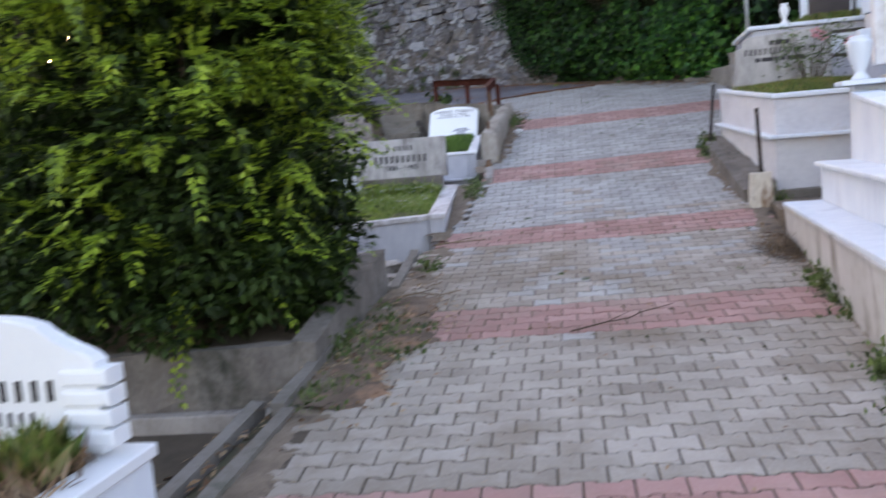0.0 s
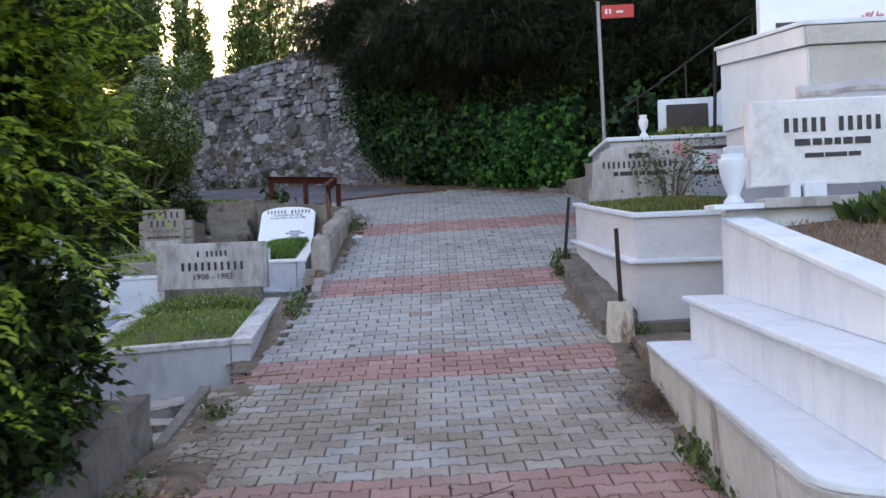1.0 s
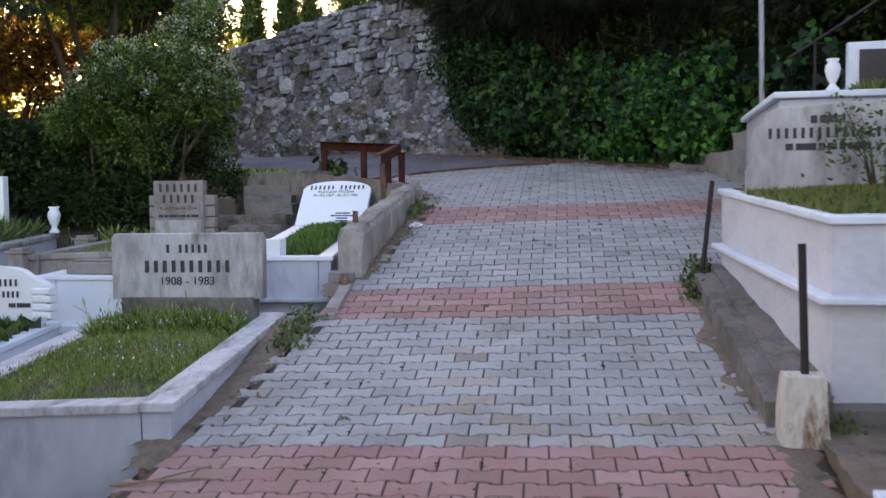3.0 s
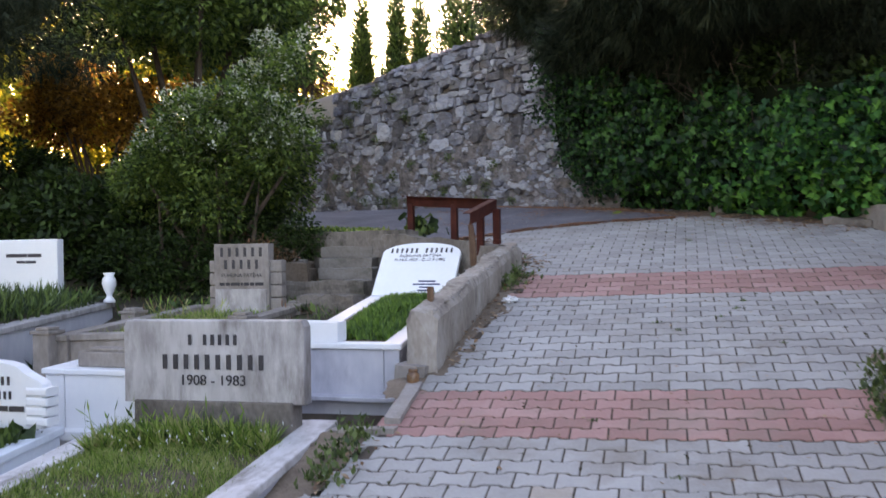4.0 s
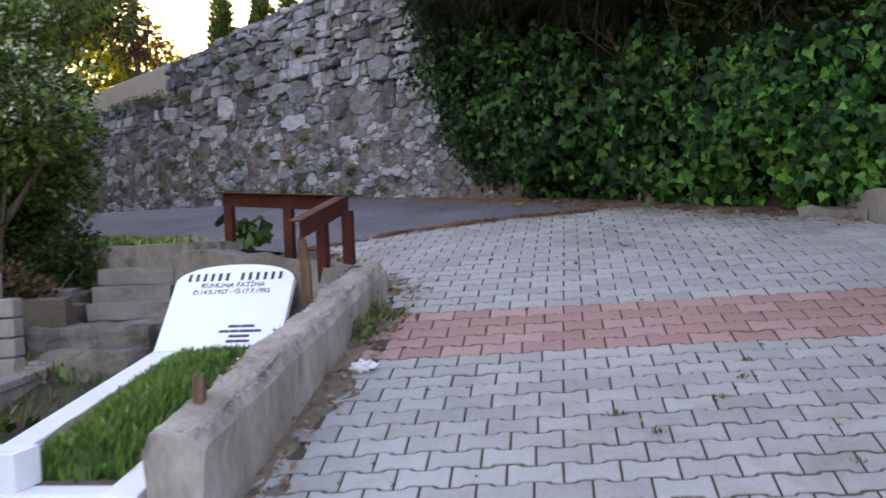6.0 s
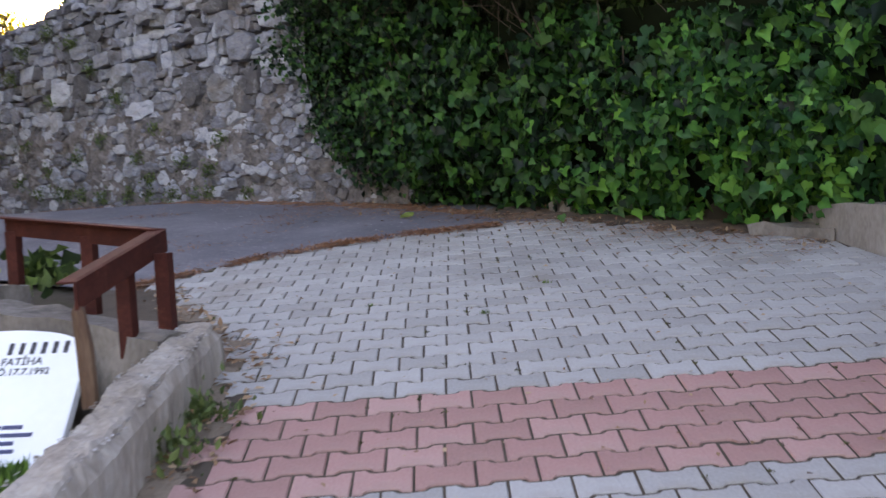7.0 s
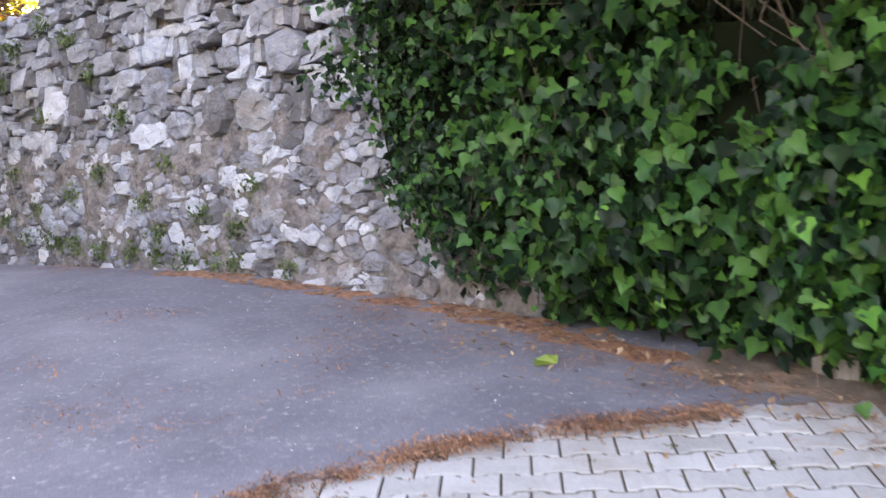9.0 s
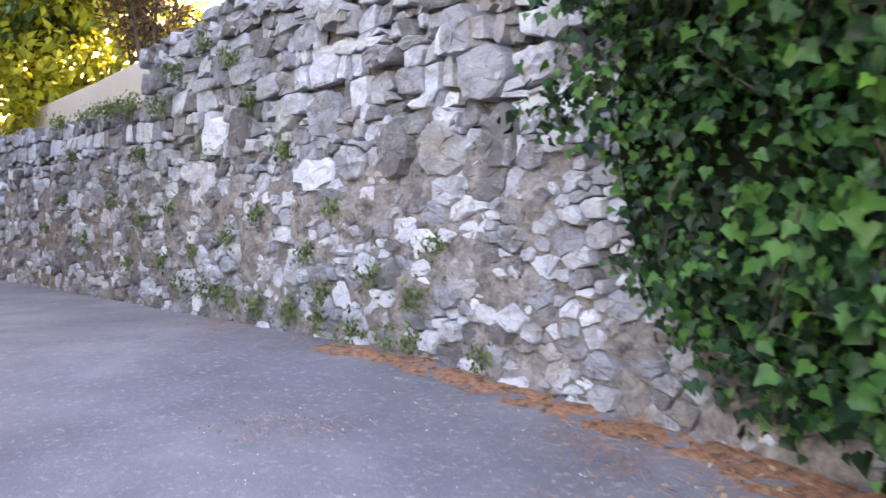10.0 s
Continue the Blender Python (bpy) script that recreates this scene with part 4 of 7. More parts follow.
chips = part("pebbles", scatter("pebbles", ([(-0.5, -0.3, 0), (0.4, -0.5, 0), (0.55, 0.4, 0), (-0.35, 0.5, 0), (0.05, 0.0, 0.42)], [(0, 1, 4), (1, 2, 4), (2, 3, 4), (3, 0, 4)]), np.stack([px, py, pz], 1), wp.normal(size=(900, 3)) * np.array([1, 1, 0.1]), np.array([0, 0, 1.0]) + wp.normal(0, 0.3, (900, 3)), wp.uniform(0.006, 0.018, 900), M_PEBBLE), M_PEBBLE, None, "pale pebbles laid bare in the worn top")
chips.parent = wl
tagged(chips, "pale pebbles laid bare in the worn top", kind="stuff")
structure("wall_low_end", beam((-2.05, 14.5, 2.06), (-3.35, 15.05, 2.2), 0.3, 0.9, cuts=8, rough=0.03), M_CONCRETE_OLD, "broken concrete wall end below the railing", "wall")
structure("wall_ledge", beam((-3.3, 15.3, 2.24), (-5.2, 15.75, 2.24), 0.22, 0.9, cuts=8, rough=0.02), M_CONCRETE_OLD, "retaining ledge of old concrete below the road", "wall")
structure("wall_ledge", beam((-5.2, 15.75, 2.26), (-8.5, 16.3, 2.3), 0.22, 1.1, cuts=6, rough=0.02), M_CONCRETE_DARK, "retaining ledge of old concrete below the road", "wall")
for y0, y1, z, x0, x1 in ((15.14, 15.55, 2.08, -4.34, -3.78), (14.9, 15.25, 1.965, -4.24, -3.68), (14.68, 15.0, 1.868, -4.14, -3.58)):
    structure("stairs", box(x0, x1, y0, y1, z - 0.11, z, cuts=5, rough=0.01, turn=6), M_CONCRETE_DARK, "worn concrete tread up to the road", "step")
    structure("stairs", box(x0 + 0.02, x1 - 0.02, y0 + 0.03, y1, z - 0.5, z - 0.09, cuts=4, rough=0.012, turn=6), M_CONCRETE_OLD, "dark worn riser below the tread", "step")
structure("stairs", box(-4.3, -3.5, 14.3, 14.78, 1.4, 1.75, cuts=7, rough=0.035, turn=4), M_CONCRETE_OLD, "broken stone slab at the foot of the steps", "step")
structure("stairs", box(-4.0, -3.42, 14.0, 14.35, 1.3, 1.63, cuts=7, rough=0.04, turn=-6), M_CONCRETE_OLD, "broken stone slab at the foot of the steps", "step")
structure("wall_step", box(-5.1, -4.45, 14.9, 15.05, 1.1, 1.95, cuts=4, rough=0.02, turn=10), M_CONCRETE_DARK, "broken side wall of the steps", "wall")


# ---- graves ----
def bars(widths, m, height, parent, mat=M_LETTER, gap=0.35, depth=0.003):
    """Plain bars in a row, centred, for writing that is not spelled out."""
    total = sum(widths) + gap * height * (len(widths) - 1)
    x = -total / 2
    for w in widths:
        vs = [(x, 0), (x + w, 0), (x + w, height), (x, height)]
        part("inscription_bar", hexa(bmesh.new(), [m @ Vector((a, 0.002, b)) for a, b in vs], [m @ Vector((a, -depth, b)) for a, b in vs]), mat, parent)
        x += w + gap * height


def words(text, size, m, parent, mat=M_LETTER):
    """Engraved words in the built-in face, upright in x and z, centred at m."""
    cu = bpy.data.curves.new("words", "FONT")
    cu.body, cu.size, cu.align_x, cu.extrude = text, size, "CENTER", 0.002
    tmp = new("words", cu)
    me = bpy.data.meshes.new_from_object(tmp.evaluated_get(bpy.context.evaluated_depsgraph_get()))
    bpy.data.objects.remove(tmp)
    # one mesh for each word
    bm = bmesh.new()
    bm.from_mesh(me)
    left, islands = set(bm.verts), []
    while left:
        todo, got = [left.pop()], []
        while todo:
            v = todo.pop()
            got.append(v)
            near = [w for e in v.link_edges for w in e.verts if w in left]
            left.difference_update(near)
            todo += near
        islands.append(got)
    islands.sort(key=lambda g: min(v.co.x for v in g))
    groups, reach = [], -1e9
    for g in islands:
        if min(v.co.x for v in g) - reach > 0.2 * size:
            groups.append([])
        groups[-1] += g
        reach = max(reach, max(v.co.x for v in g))
    turn = m @ Matrix.Rotation(radians(90), 4, "X")
    for g in groups:
        out, index = bmesh.new(), {v: k for k, v in enumerate(g)}
        vs = [out.verts.new(turn @ v.co) for v in g]
        for q in {q for v in g for q in v.link_faces}:
            out.faces.new([vs[index[v]] for v in q.verts])
        part("inscription", out, mat, parent, "dark engraved lettering")
    bm.free()


def letter_bars(text, size, m, parent, mat=M_LETTER, pitch=0.78):
    """One slim bar for each letter of a name, so that the line keeps its look and spells nothing."""
    x = -len(text) * size * pitch / 2
    for ch in text:
        if ch != " ":
            bars([size * 0.32], m @ Matrix.Translation((x + size * pitch / 2, 0, 0)), size, parent, mat)
        x += size * pitch


def face(x, y, z, turn=0.0, lean=0.0):
    """The pose of an upright face that looks towards -y, its foot's middle at x, y, z."""
    return Matrix.Translation((x, y, z)) @ Matrix.Rotation(radians(turn), 4, "Z") @ Matrix.Rotation(radians(-lean), 4, "X")


def kerbs(grave, corners, width, thick, wall_mat, cap_mat, depth, over=0.02, sides=(0, 1, 2, 3)):
    """Cap slabs with walls below round a grave; corners in turn anticlockwise from the front right, seen from above."""
    c = [Vector(p) for p in corners]
    n = len(c)
    mid = sum(c, Vector()) / n
    for i in sides:
        a, b = c[i], c[(i + 1) % n]
        d = (b - a).normalized()
        inset = width + over if i % 2 else 0.0
        p, q = a + d * inset, b - d * inset
        bm = beam(p, q, width + over, thick, 0.008)
        part("kerb_cap", bm, cap_mat, grave)
        dn = Vector((0, 0, thick + 0.001))
        bm = beam(p - dn + d * 0.02 * (i % 2 == 0), q - dn - d * 0.02 * (i % 2 == 0), width - 0.01, depth, 0.004, shift=0.02)
        part("kerb_wall", bm, wall_mat, grave)


def bed(name, corners, inset, drop, mat, grave):
    c = [Vector(p) for p in corners]
    mid = sum(c, Vector()) / len(c)
    bm = bmesh.new()
    n = 14
    rows = []
    for i in range(n + 1):
        row = []
        for j in range(n + 1):
            u, v = i / n, j / n
            p = (c[0] * (1 - u) + c[3] * u) * (1 - v) + (c[1] * (1 - u) + c[2] * u) * v
            p = p + (mid - p) * inset
            p.z += -drop + 0.035 * noise.noise(p * 3) + 0.05 * math.sin(math.pi * u) * math.sin(math.pi * v)
            row.append(bm.verts.new(p))
        rows.append(row)
    for a, b in zip(rows, rows[1:]):
        for j in range(n):
            bm.faces.new((a[j], a[j + 1], b[j + 1], b[j]))
    return part(name, bm, mat, grave, smooth=True)


def blades(name, corners, inset, drop, count, size, mat, shape=BLADE, label="", parent=None, lean=0.5, category="grass", patch=0.0):
    """Blades of grass or fleshy leaves over a four-cornered bed."""
    c = [np.array(p, float) for p in corners]
    u, v = RNG.random(count), RNG.random(count)
    if patch:
        keep = np.array([noise.noise(Vector((a * 4, b * 5, patch))) > -0.15 or RNG.random() < 0.3 for a, b in zip(u, v)])
        u, v = u[keep], v[keep]
    mid = sum(c) / 4
    p = (c[0] * (1 - u)[:, None] + c[3] * u[:, None]) * (1 - v)[:, None] + (c[1] * (1 - u)[:, None] + c[2] * u[:, None]) * v[:, None]
    p = p + (mid - p) * inset
    p[:, 2] -= drop
    p[:, 2] += 0.05 * np.sin(math.pi * u) * np.sin(math.pi * v)
    way = np.stack([RNG.normal(0, lean, len(u)), RNG.normal(0, lean, len(u)), np.ones(len(u))], 1)
    me = scatter(name, shape, p, way, RNG.normal(size=(len(u), 3)), size * RNG.uniform(0.5, 1.3, len(u)), mat)
    return tagged(new(name, me), label, category, kind="stuff")


# grave with the low broad headstone
G1 = [(-1.95, 8.83, 0.9), (-2.28, 11.2, 1.06), (-3.72, 11.05, 1.03), (-3.4, 8.68, 0.84)]
g1 = thing("grave", (-2.8, 9.9, 0.4), "grassy grave with a weathered marble kerb beside the paving", "grave")
# walls in grey marble, their shade below the caps put into the colour
kerbs(g1, G1, 0.16, 0.05, M_MARBLE_GREY, M_MARBLE_WORN, 0.55)
bed("soil", G1, 0.1, 0.05, M_SOIL, g1)
part("base", box(-3.4, -2.42, 10.84, 11.0, 0.95, 1.2, 0.01, turn=6), M_CONCRETE_OLD, g1, "dark stained base")
hs = part("headstone", prism([(-0.56, 0), (0.56, 0), (0.56, 0.44), (0.54, 0.475), (-0.54, 0.475), (-0.56, 0.44)], 0.11, face(-2.905, 10.86, 1.185, 6), 0.008), M_MARBLE_OLD, g1, "weathered broad marble headstone")
letter_bars("M MMMMM", 0.06, face(-2.9, 10.855, 1.52, 6), hs)
letter_bars("CCCCCCCCCC", 0.085, face(-2.9, 10.855, 1.38, 6), hs, pitch=0.78)
words("1908 - 1983", 0.085, face(-2.9, 10.855, 1.29, 6), hs)
blades("grass", G1, 0.15, 0.05, 24000, 0.052, M_GRASS, label="uneven meadow grass growing in the grave", patch=1.0)
blades("weeds", [(-2.4, 10.6, 1.0), (-2.45, 10.8, 1.03), (-3.5, 10.65, 1.0), (-3.45, 10.45, 0.98)], 0.0, 0.03, 2600, 0.12, M_GRASS, label="tall seeding weeds before the headstone")

blades("wildflowers", [(p[0], p[1], p[2] + 0.04) for p in G1], 0.2, -0.02, 220, 0.018, M_PAPER, LEAF_OVAL, "tiny white meadow flowers in the grave grass", category="flowers")

# white grave with the sloped headstone
G2 = [(-2.13, 11.84, 1.44), (-2.46, 14.1, 1.64), (-3.3, 14.1, 1.64), (-2.93, 11.8, 1.44)]
g2 = thing("grave", (-2.7, 12.9, 0.9), "bright white grave filled with fleshy green ice plant", "grave")
kerbs(g2, G2, 0.11, 0.04, M_MARBLE_GREY, M_MARBLE_BRIGHT, 0.36)
part("ledge", beam((-2.11, 11.8, 1.1), (-2.96, 11.76, 1.1), -0.12, 0.03, 0.006, shift=0.04), M_MARBLE_GREY, g2, "grey marble ledge")
part("plinth", beam((-2.13, 11.84, 1.069), (-2.94, 11.8, 1.069), -0.2, 0.4, 0.006), M_MARBLE_GREY, g2, "grey marble plinth")
part("end_block", box(-2.13, -1.93, 11.72, 11.95, 1.1, 1.32, 0.02, cuts=3, rough=0.012), M_CONCRETE, g2, "broken concrete block")
bed("soil", G2, 0.12, 0.03, M_SOIL, g2)
arch = [(-0.375, 0.0), (0.375, 0.0), (0.375, 0.51)] + [(0.375 * math.cos(a) * 0.98, 0.515 + 0.11 * math.sin(a)) for a in np.linspace(0.3, math.pi - 0.3, 12)] + [(-0.375, 0.51)]
mh = face(-2.88, 13.98, 1.64, 3, 42)
hs = part("headstone", prism(arch, 0.05, mh, 0.006), M_MARBLE_BRIGHT, g2, "bright white sloped headstone with a curved top")
letter_bars("BBBBBB OOOOOO", 0.056, mh @ Matrix.Translation((0, -0.001, 0.5)), hs, pitch=0.85)
words("RUHUNA FAT\u0130HA", 0.05, mh @ Matrix.Translation((0, -0.001, 0.448)), hs)
words("D.14.5.1927 - \u00d6.17.7.1992", 0.045, mh @ Matrix.Translation((0, -0.001, 0.4)), hs)
for up, widths in ((0.15, [0.07, 0.08]), (0.115, [0.06, 0.05, 0.13]), (0.08, [0.12]), (0.045, [0.14])):
    bars(widths, mh @ Matrix.Translation((0.12, -0.001, up)), 0.016, hs, M_LETTER_BLUE)
pt = thing("flower_trough", (-2.7, 11.95, 1.44), "small empty white marble trough on the grave edge", "planter")
bm = bmesh.new()
for a, b, c, d in ((-2.9, -2.58, 11.84, 11.865), (-2.9, -2.58, 11.955, 11.98), (-2.9, -2.875, 11.866, 11.954), (-2.605, -2.58, 11.866, 11.954)):
    box(a, b, c, d, 1.441, 1.575, 0.003, bm=bm)
box(-2.874, -2.606, 11.866, 11.954, 1.441, 1.47, 0.0, bm=bm)
part("trough", bm, M_MARBLE_BRIGHT, pt)
blades("ice_plant", [(-2.3, 12.03, 1.455), (-2.57, 13.93, 1.63), (-3.08, 13.93, 1.61), (-2.73, 12.0, 1.43)], 0.0, 0.03, 9000, 0.08, M_SUCCULENT, LEAF_LONG, "dense fleshy green ice plant filling the grave", lean=0.45, category="plant")

# low kerbed grave with an old sandstone headstone
G3 = [(-3.88, 12.9, 1.5), (-4.05, 14.1, 1.54), (-5.15, 14.1, 1.54), (-5.02, 11.95, 1.44)]
g3 = thing("grave", (-4.5, 13.2, 1.0), "old grave with a mossy stone kerb and corner posts", "grave")
kerbs(g3, [(-3.85, 12.3, 1.46), (-4.02, 14.1, 1.54), (-5.15, 14.05, 1.54), (-5.02, 11.95, 1.44)], 0.12, 0.05, M_STONE_OLD, M_STONE_OLD, 0.5)
bed("soil", [(-3.85, 12.3, 1.46), (-4.02, 14.1, 1.54), (-5.15, 14.05, 1.54), (-5.02, 11.95, 1.44)], 0.1, 0.08, M_SOIL, g3)
for x, y, z in ((-3.9, 12.85, 1.56), (-4.06, 14.07, 1.58), (-5.05, 11.95, 1.5), (-5.15, 13.1, 1.57)):
    bm = box(x - 0.075, x + 0.075, y - 0.075, y + 0.075, z - 0.6, z - 0.05, 0.008)
    box(x - 0.09, x + 0.09, y - 0.09, y + 0.09, z - 0.049, z - 0.025, 0.005, bm=bm)
    box(x - 0.06, x + 0.06, y - 0.06, y + 0.06, z - 0.024, z, 0.005, bm=bm)
    part("corner_post", bm, M_STONE_OLD, g3, "capped stone corner post")
for k in range(4):
    part("wing_block", box(-4.86, -4.14, 13.88, 14.0, 1.5 + 0.118 * k, 1.612 + 0.118 * k, 0.012, turn=8), M_STONE_OLD, g3, "banded stone wing")
mk = face(-4.51, 13.84, 1.42, 8)
hs = part("headstone", prism([(-0.27, 0), (0.27, 0), (0.27, 0.7), (-0.27, 0.7)], 0.14, mk, 0.008), M_STONE_OLD, g3, "old sandstone headstone")
part("panel", prism([(-0.25, 0.02), (0.25, 0.02), (0.25, 0.28), (-0.25, 0.28)], 0.02, mk @ Matrix.Translation((0, -0.022, 0)), 0.004), M_MARBLE_OLD, g3, "pale lower panel")
letter_bars("KKKKKK", 0.085, mk @ Matrix.Translation((0, -0.001, 0.58)), hs, pitch=0.9)
letter_bars("YYYYY", 0.085, mk @ Matrix.Translation((0, -0.001, 0.465)), hs, pitch=0.9)
words("RUHUNA FAT\u0130HA", 0.05, mk @ Matrix.Translation((0, -0.001, 0.39)), hs)
bars([0.05, 0.04, 0.09, 0.02, 0.05, 0.04, 0.08], mk @ Matrix.Translation((0, -0.001, 0.31)), 0.03, hs)
blades("grass", [(-3.85, 12.3, 1.46), (-4.02, 14.1, 1.54), (-5.15, 14.05, 1.54), (-5.02, 11.95, 1.44)], 0.14, 0.1, 2600, 0.09, M_GRASS, label="tall dry-tipped grass in the old grave", patch=2.0)

# white grave end with a dark planter
g4 = thing("grave", (-3.6, 11.5, 0.8), "plain white marble grave behind the broad headstone", "grave")
G4 = [(-3.2, 10.95, 1.345), (-3.35, 12.5, 1.4), (-4.3, 12.45, 1.4), (-4.16, 10.9, 1.345)]
kerbs(g4, G4, 0.14, 0.035, M_MARBLE_BRIGHT, M_MARBLE_BRIGHT, 0.5)
bed("soil", G4, 0.1, 0.03, M_SOIL, g4)
part("ledge", beam((-3.1, 10.86, 0.98), (-4.2, 10.82, 0.98), -0.18, 0.06, 0.008), M_MARBLE_BRIGHT, g4)
pl4 = thing("stone_planter", (-3.75, 11.1, 1.35), "dark weathered stone planter lying on the white grave", "planter")
bm = box(-3.98, -3.45, 11.02, 11.2, 1.347, 1.44, 0.008)
box(-3.95, -3.48, 11.05, 11.17, 1.441, 1.46, 0.004, bm=bm)
part("trough", bm, M_STONE_OLD, pl4)

# grave with a scrolled white headstone
SCROLL = [(-0.5, 0), (0.42, 0), (0.42, 0.27), (0.405, 0.285), (0.38, 0.3), (0.33, 0.31), (0.29, 0.33), (0.24, 0.38), (0.17, 0.4), (0.0, 0.415), (-0.25, 0.415), (-0.33, 0.39), (-0.4, 0.31), (-0.5, 0.28)]


def scrolled(grave, m, width, mat):
    hs = part("headstone", prism([(x * width, z * width) for x, z in SCROLL], 0.09, m, 0.008), mat, grave, "white headstone with scrolled shoulders")
    for s in (-1, 1):
        for k in range(4):
            x0 = 0.36 * width * s + (-0.04 * width if s < 0 else 0)
            bm = prism([(x0 - 0.05 * width, 0.02 * width + 0.06 * width * k), (x0 + 0.1 * width, 0.02 * width + 0.06 * width * k), (x0 + 0.1 * width, 0.07 * width + 0.06 * width * k), (x0 - 0.05 * width, 0.07 * width + 0.06 * width * k)], 0.12, m @ Matrix.Translation((0, -0.015, 0)), 0.012)
            part("column_band", bm, mat, grave)
    return hs


G5 = [(-3.62, 8.7, 0.85), (-3.85, 10.75, 1.03), (-4.95, 10.6, 1.0), (-4.7, 8.55, 0.82)]
g5 = thing("grave", (-4.2, 9.6, 0.4), "white grave with a scrolled headstone and low planting", "grave")
kerbs(g5, G5, 0.14, 0.05, M_MARBLE, M_MARBLE, 0.5)
bed("soil", G5, 0.1, 0.05, M_SOIL, g5)
m5 = face(-4.22, 10.5, 1.05, 6)
hs = scrolled(g5, m5, 0.95, M_MARBLE_BRIGHT)
letter_bars("OOOOO", 0.05, m5 @ Matrix.Translation((0.1, -0.002, 0.25)), hs)
letter_bars("OOOOOO", 0.045, m5 @ Matrix.Translation((0.1, -0.002, 0.17)), hs)
bars([0.05, 0.1], m5 @ Matrix.Translation((0.2, -0.002, 0.1)), 0.03, hs)
blades("plants", G5, 0.13, 0.05, 2500, 0.13, M_LEAF_DARK, LEAF_OVAL, "low green planting in the white grave", category="plant")

# white grave nearest the start of the way
g6 = thing("grave", (-2.3, 2.2, 0.0), "white grave with a scrolled headstone and dry planting", "grave")
G6 = [(-1.78, 0.6, 0.58), (-1.8, 2.98, 0.6), (-3.08, 2.98, 0.6), (-3.08, 0.6, 0.58)]
kerbs(g6, G6, 0.13, 0.05, M_MARBLE, M_MARBLE_BRIGHT, 0.75)
bed("soil", G6, 0.1, 0.02, M_SOIL, g6)
m6 = face(-2.4, 2.8, 0.62, 0)
hs = scrolled(g6, m6, 1.2, M_MARBLE_BRIGHT)
letter_bars("EEEEEEE", 0.075, m6 @ Matrix.Translation((0.13, -0.002, 0.19)), hs, pitch=0.85)
letter_bars("EEEEEEE", 0.05, m6 @ Matrix.Translation((0.1, -0.002, 0.1)), hs, pitch=0.9)
blades("dry_plants", G6, 0.14, 0.02, 1800, 0.14, M_DRYLEAF, BLADE, "dry brown stalks among green tufts", category="plant", patch=3.0)
blades("green_tuft", [(-1.95, 2.5, 0.6), (-1.95, 2.75, 0.6), (-2.15, 2.75, 0.6), (-2.15, 2.5, 0.6)], 0.0, 0.0, 300, 0.14, M_STONECROP, LEAF_LONG, "olive-green tuft before the white headstone", category="plant")

# overgrown concrete grave under the near shrub
g7 = thing("grave", (-2.7, 5.8, 0.0), "overgrown grave with a cracked concrete kerb", "grave")
bm = beam((-1.92, 4.95, 0.52), (-2.0, 6.8, 0.82), 0.15, 0.75, cuts=8, rough=0.018)
part("kerb_wall", bm, M_CONCRETE_OLD, g7, "cracked concrete side")
# front given the darker concrete to stand in for the shadow on it
part("kerb_wall", beam((-3.9, 4.82, 0.47), (-2.07, 4.95, 0.51), 0.12, 0.6, cuts=9, rough=0.016), M_CONCRETE_OLD, g7, "grey cracked concrete front")
part("ledge", beam((-3.9, 4.7, 0.13), (-2.15, 4.82, 0.15), 0.1, 0.2, 0.01), M_CONCRETE, g7)
part("kerb_wall", beam((-2.16, 6.75, 0.8), (-3.9, 6.65, 0.78), 0.12, 0.6, 0.01, shift=-0.1), M_CONCRETE, g7)
part("kerb_wall", beam((-3.9, 6.6, 0.78), (-3.9, 4.9, 0.47), 0.12, 0.6, 0.01), M_CONCRETE, g7)
bed("soil", [(-2.05, 4.95, 0.5), (-2.1, 6.8, 0.78), (-3.9, 6.7, 0.76), (-3.9, 4.85, 0.46)], 0.06, 0.1, M_SOIL, g7)
for k, (x, y, z, s) in enumerate(((-2.25, 7.5, 0.46, 0.22), (-2.5, 7.9, 0.5, 0.3), (-2.15, 7.15, 0.42, 0.18), (-2.75, 7.4, 0.45, 0.25))):
    b = thing("broken_slab", (x, y, z), "broken concrete slab lying between the graves", "rubble", "rubble between the graves")
    part("slab", box(x - s, x + s, y - s * 0.6, y + s * 0.6, z - 0.12, z + 0.05, turn=25 * k, cuts=3, rough=0.03), M_CONCRETE_PALE, b)

# farther graves on the left
g8 = thing("grave", (-7.0, 13.0, 1.0), "white-topped grave with an upright white headstone", "grave")
G8 = [(-5.35, 11.3, 1.45), (-6.05, 14.0, 1.56), (-7.6, 14.0, 1.56), (-6.9, 11.2, 1.45)]
kerbs(g8, G8, 0.16, 0.05, M_MARBLE_GREY, M_MARBLE_OLD, 0.6)
bed("soil", G8, 0.1, 0.03, M_SOIL, g8)
m8 = face(-7.05, 13.8, 1.6, 3)
hs = part("headstone", prism([(-0.45, 0), (0.45, 0), (0.45, 0.6), (-0.45, 0.6)], 0.1, m8, 0.01), M_MARBLE_BRIGHT, g8, "plain upright white headstone")
bars([0.25, 0.16], m8 @ Matrix.Translation((0.05, -0.002, 0.42)), 0.035, hs)
bars([0.1, 0.12], m8 @ Matrix.Translation((0.08, -0.002, 0.36)), 0.025, hs)
blades("plants", G8, 0.12, 0.0, 2500, 0.2, M_LEAF_DARK, BLADE, "dark strap-leaved plants in the far grave", category="plant")
VASE = [(0.05, 0), (0.055, 0.02), (0.03, 0.05), (0.025, 0.07), (0.05, 0.12), (0.065, 0.18), (0.06, 0.22), (0.042, 0.25), (0.055, 0.275), (0.05, 0.28)]


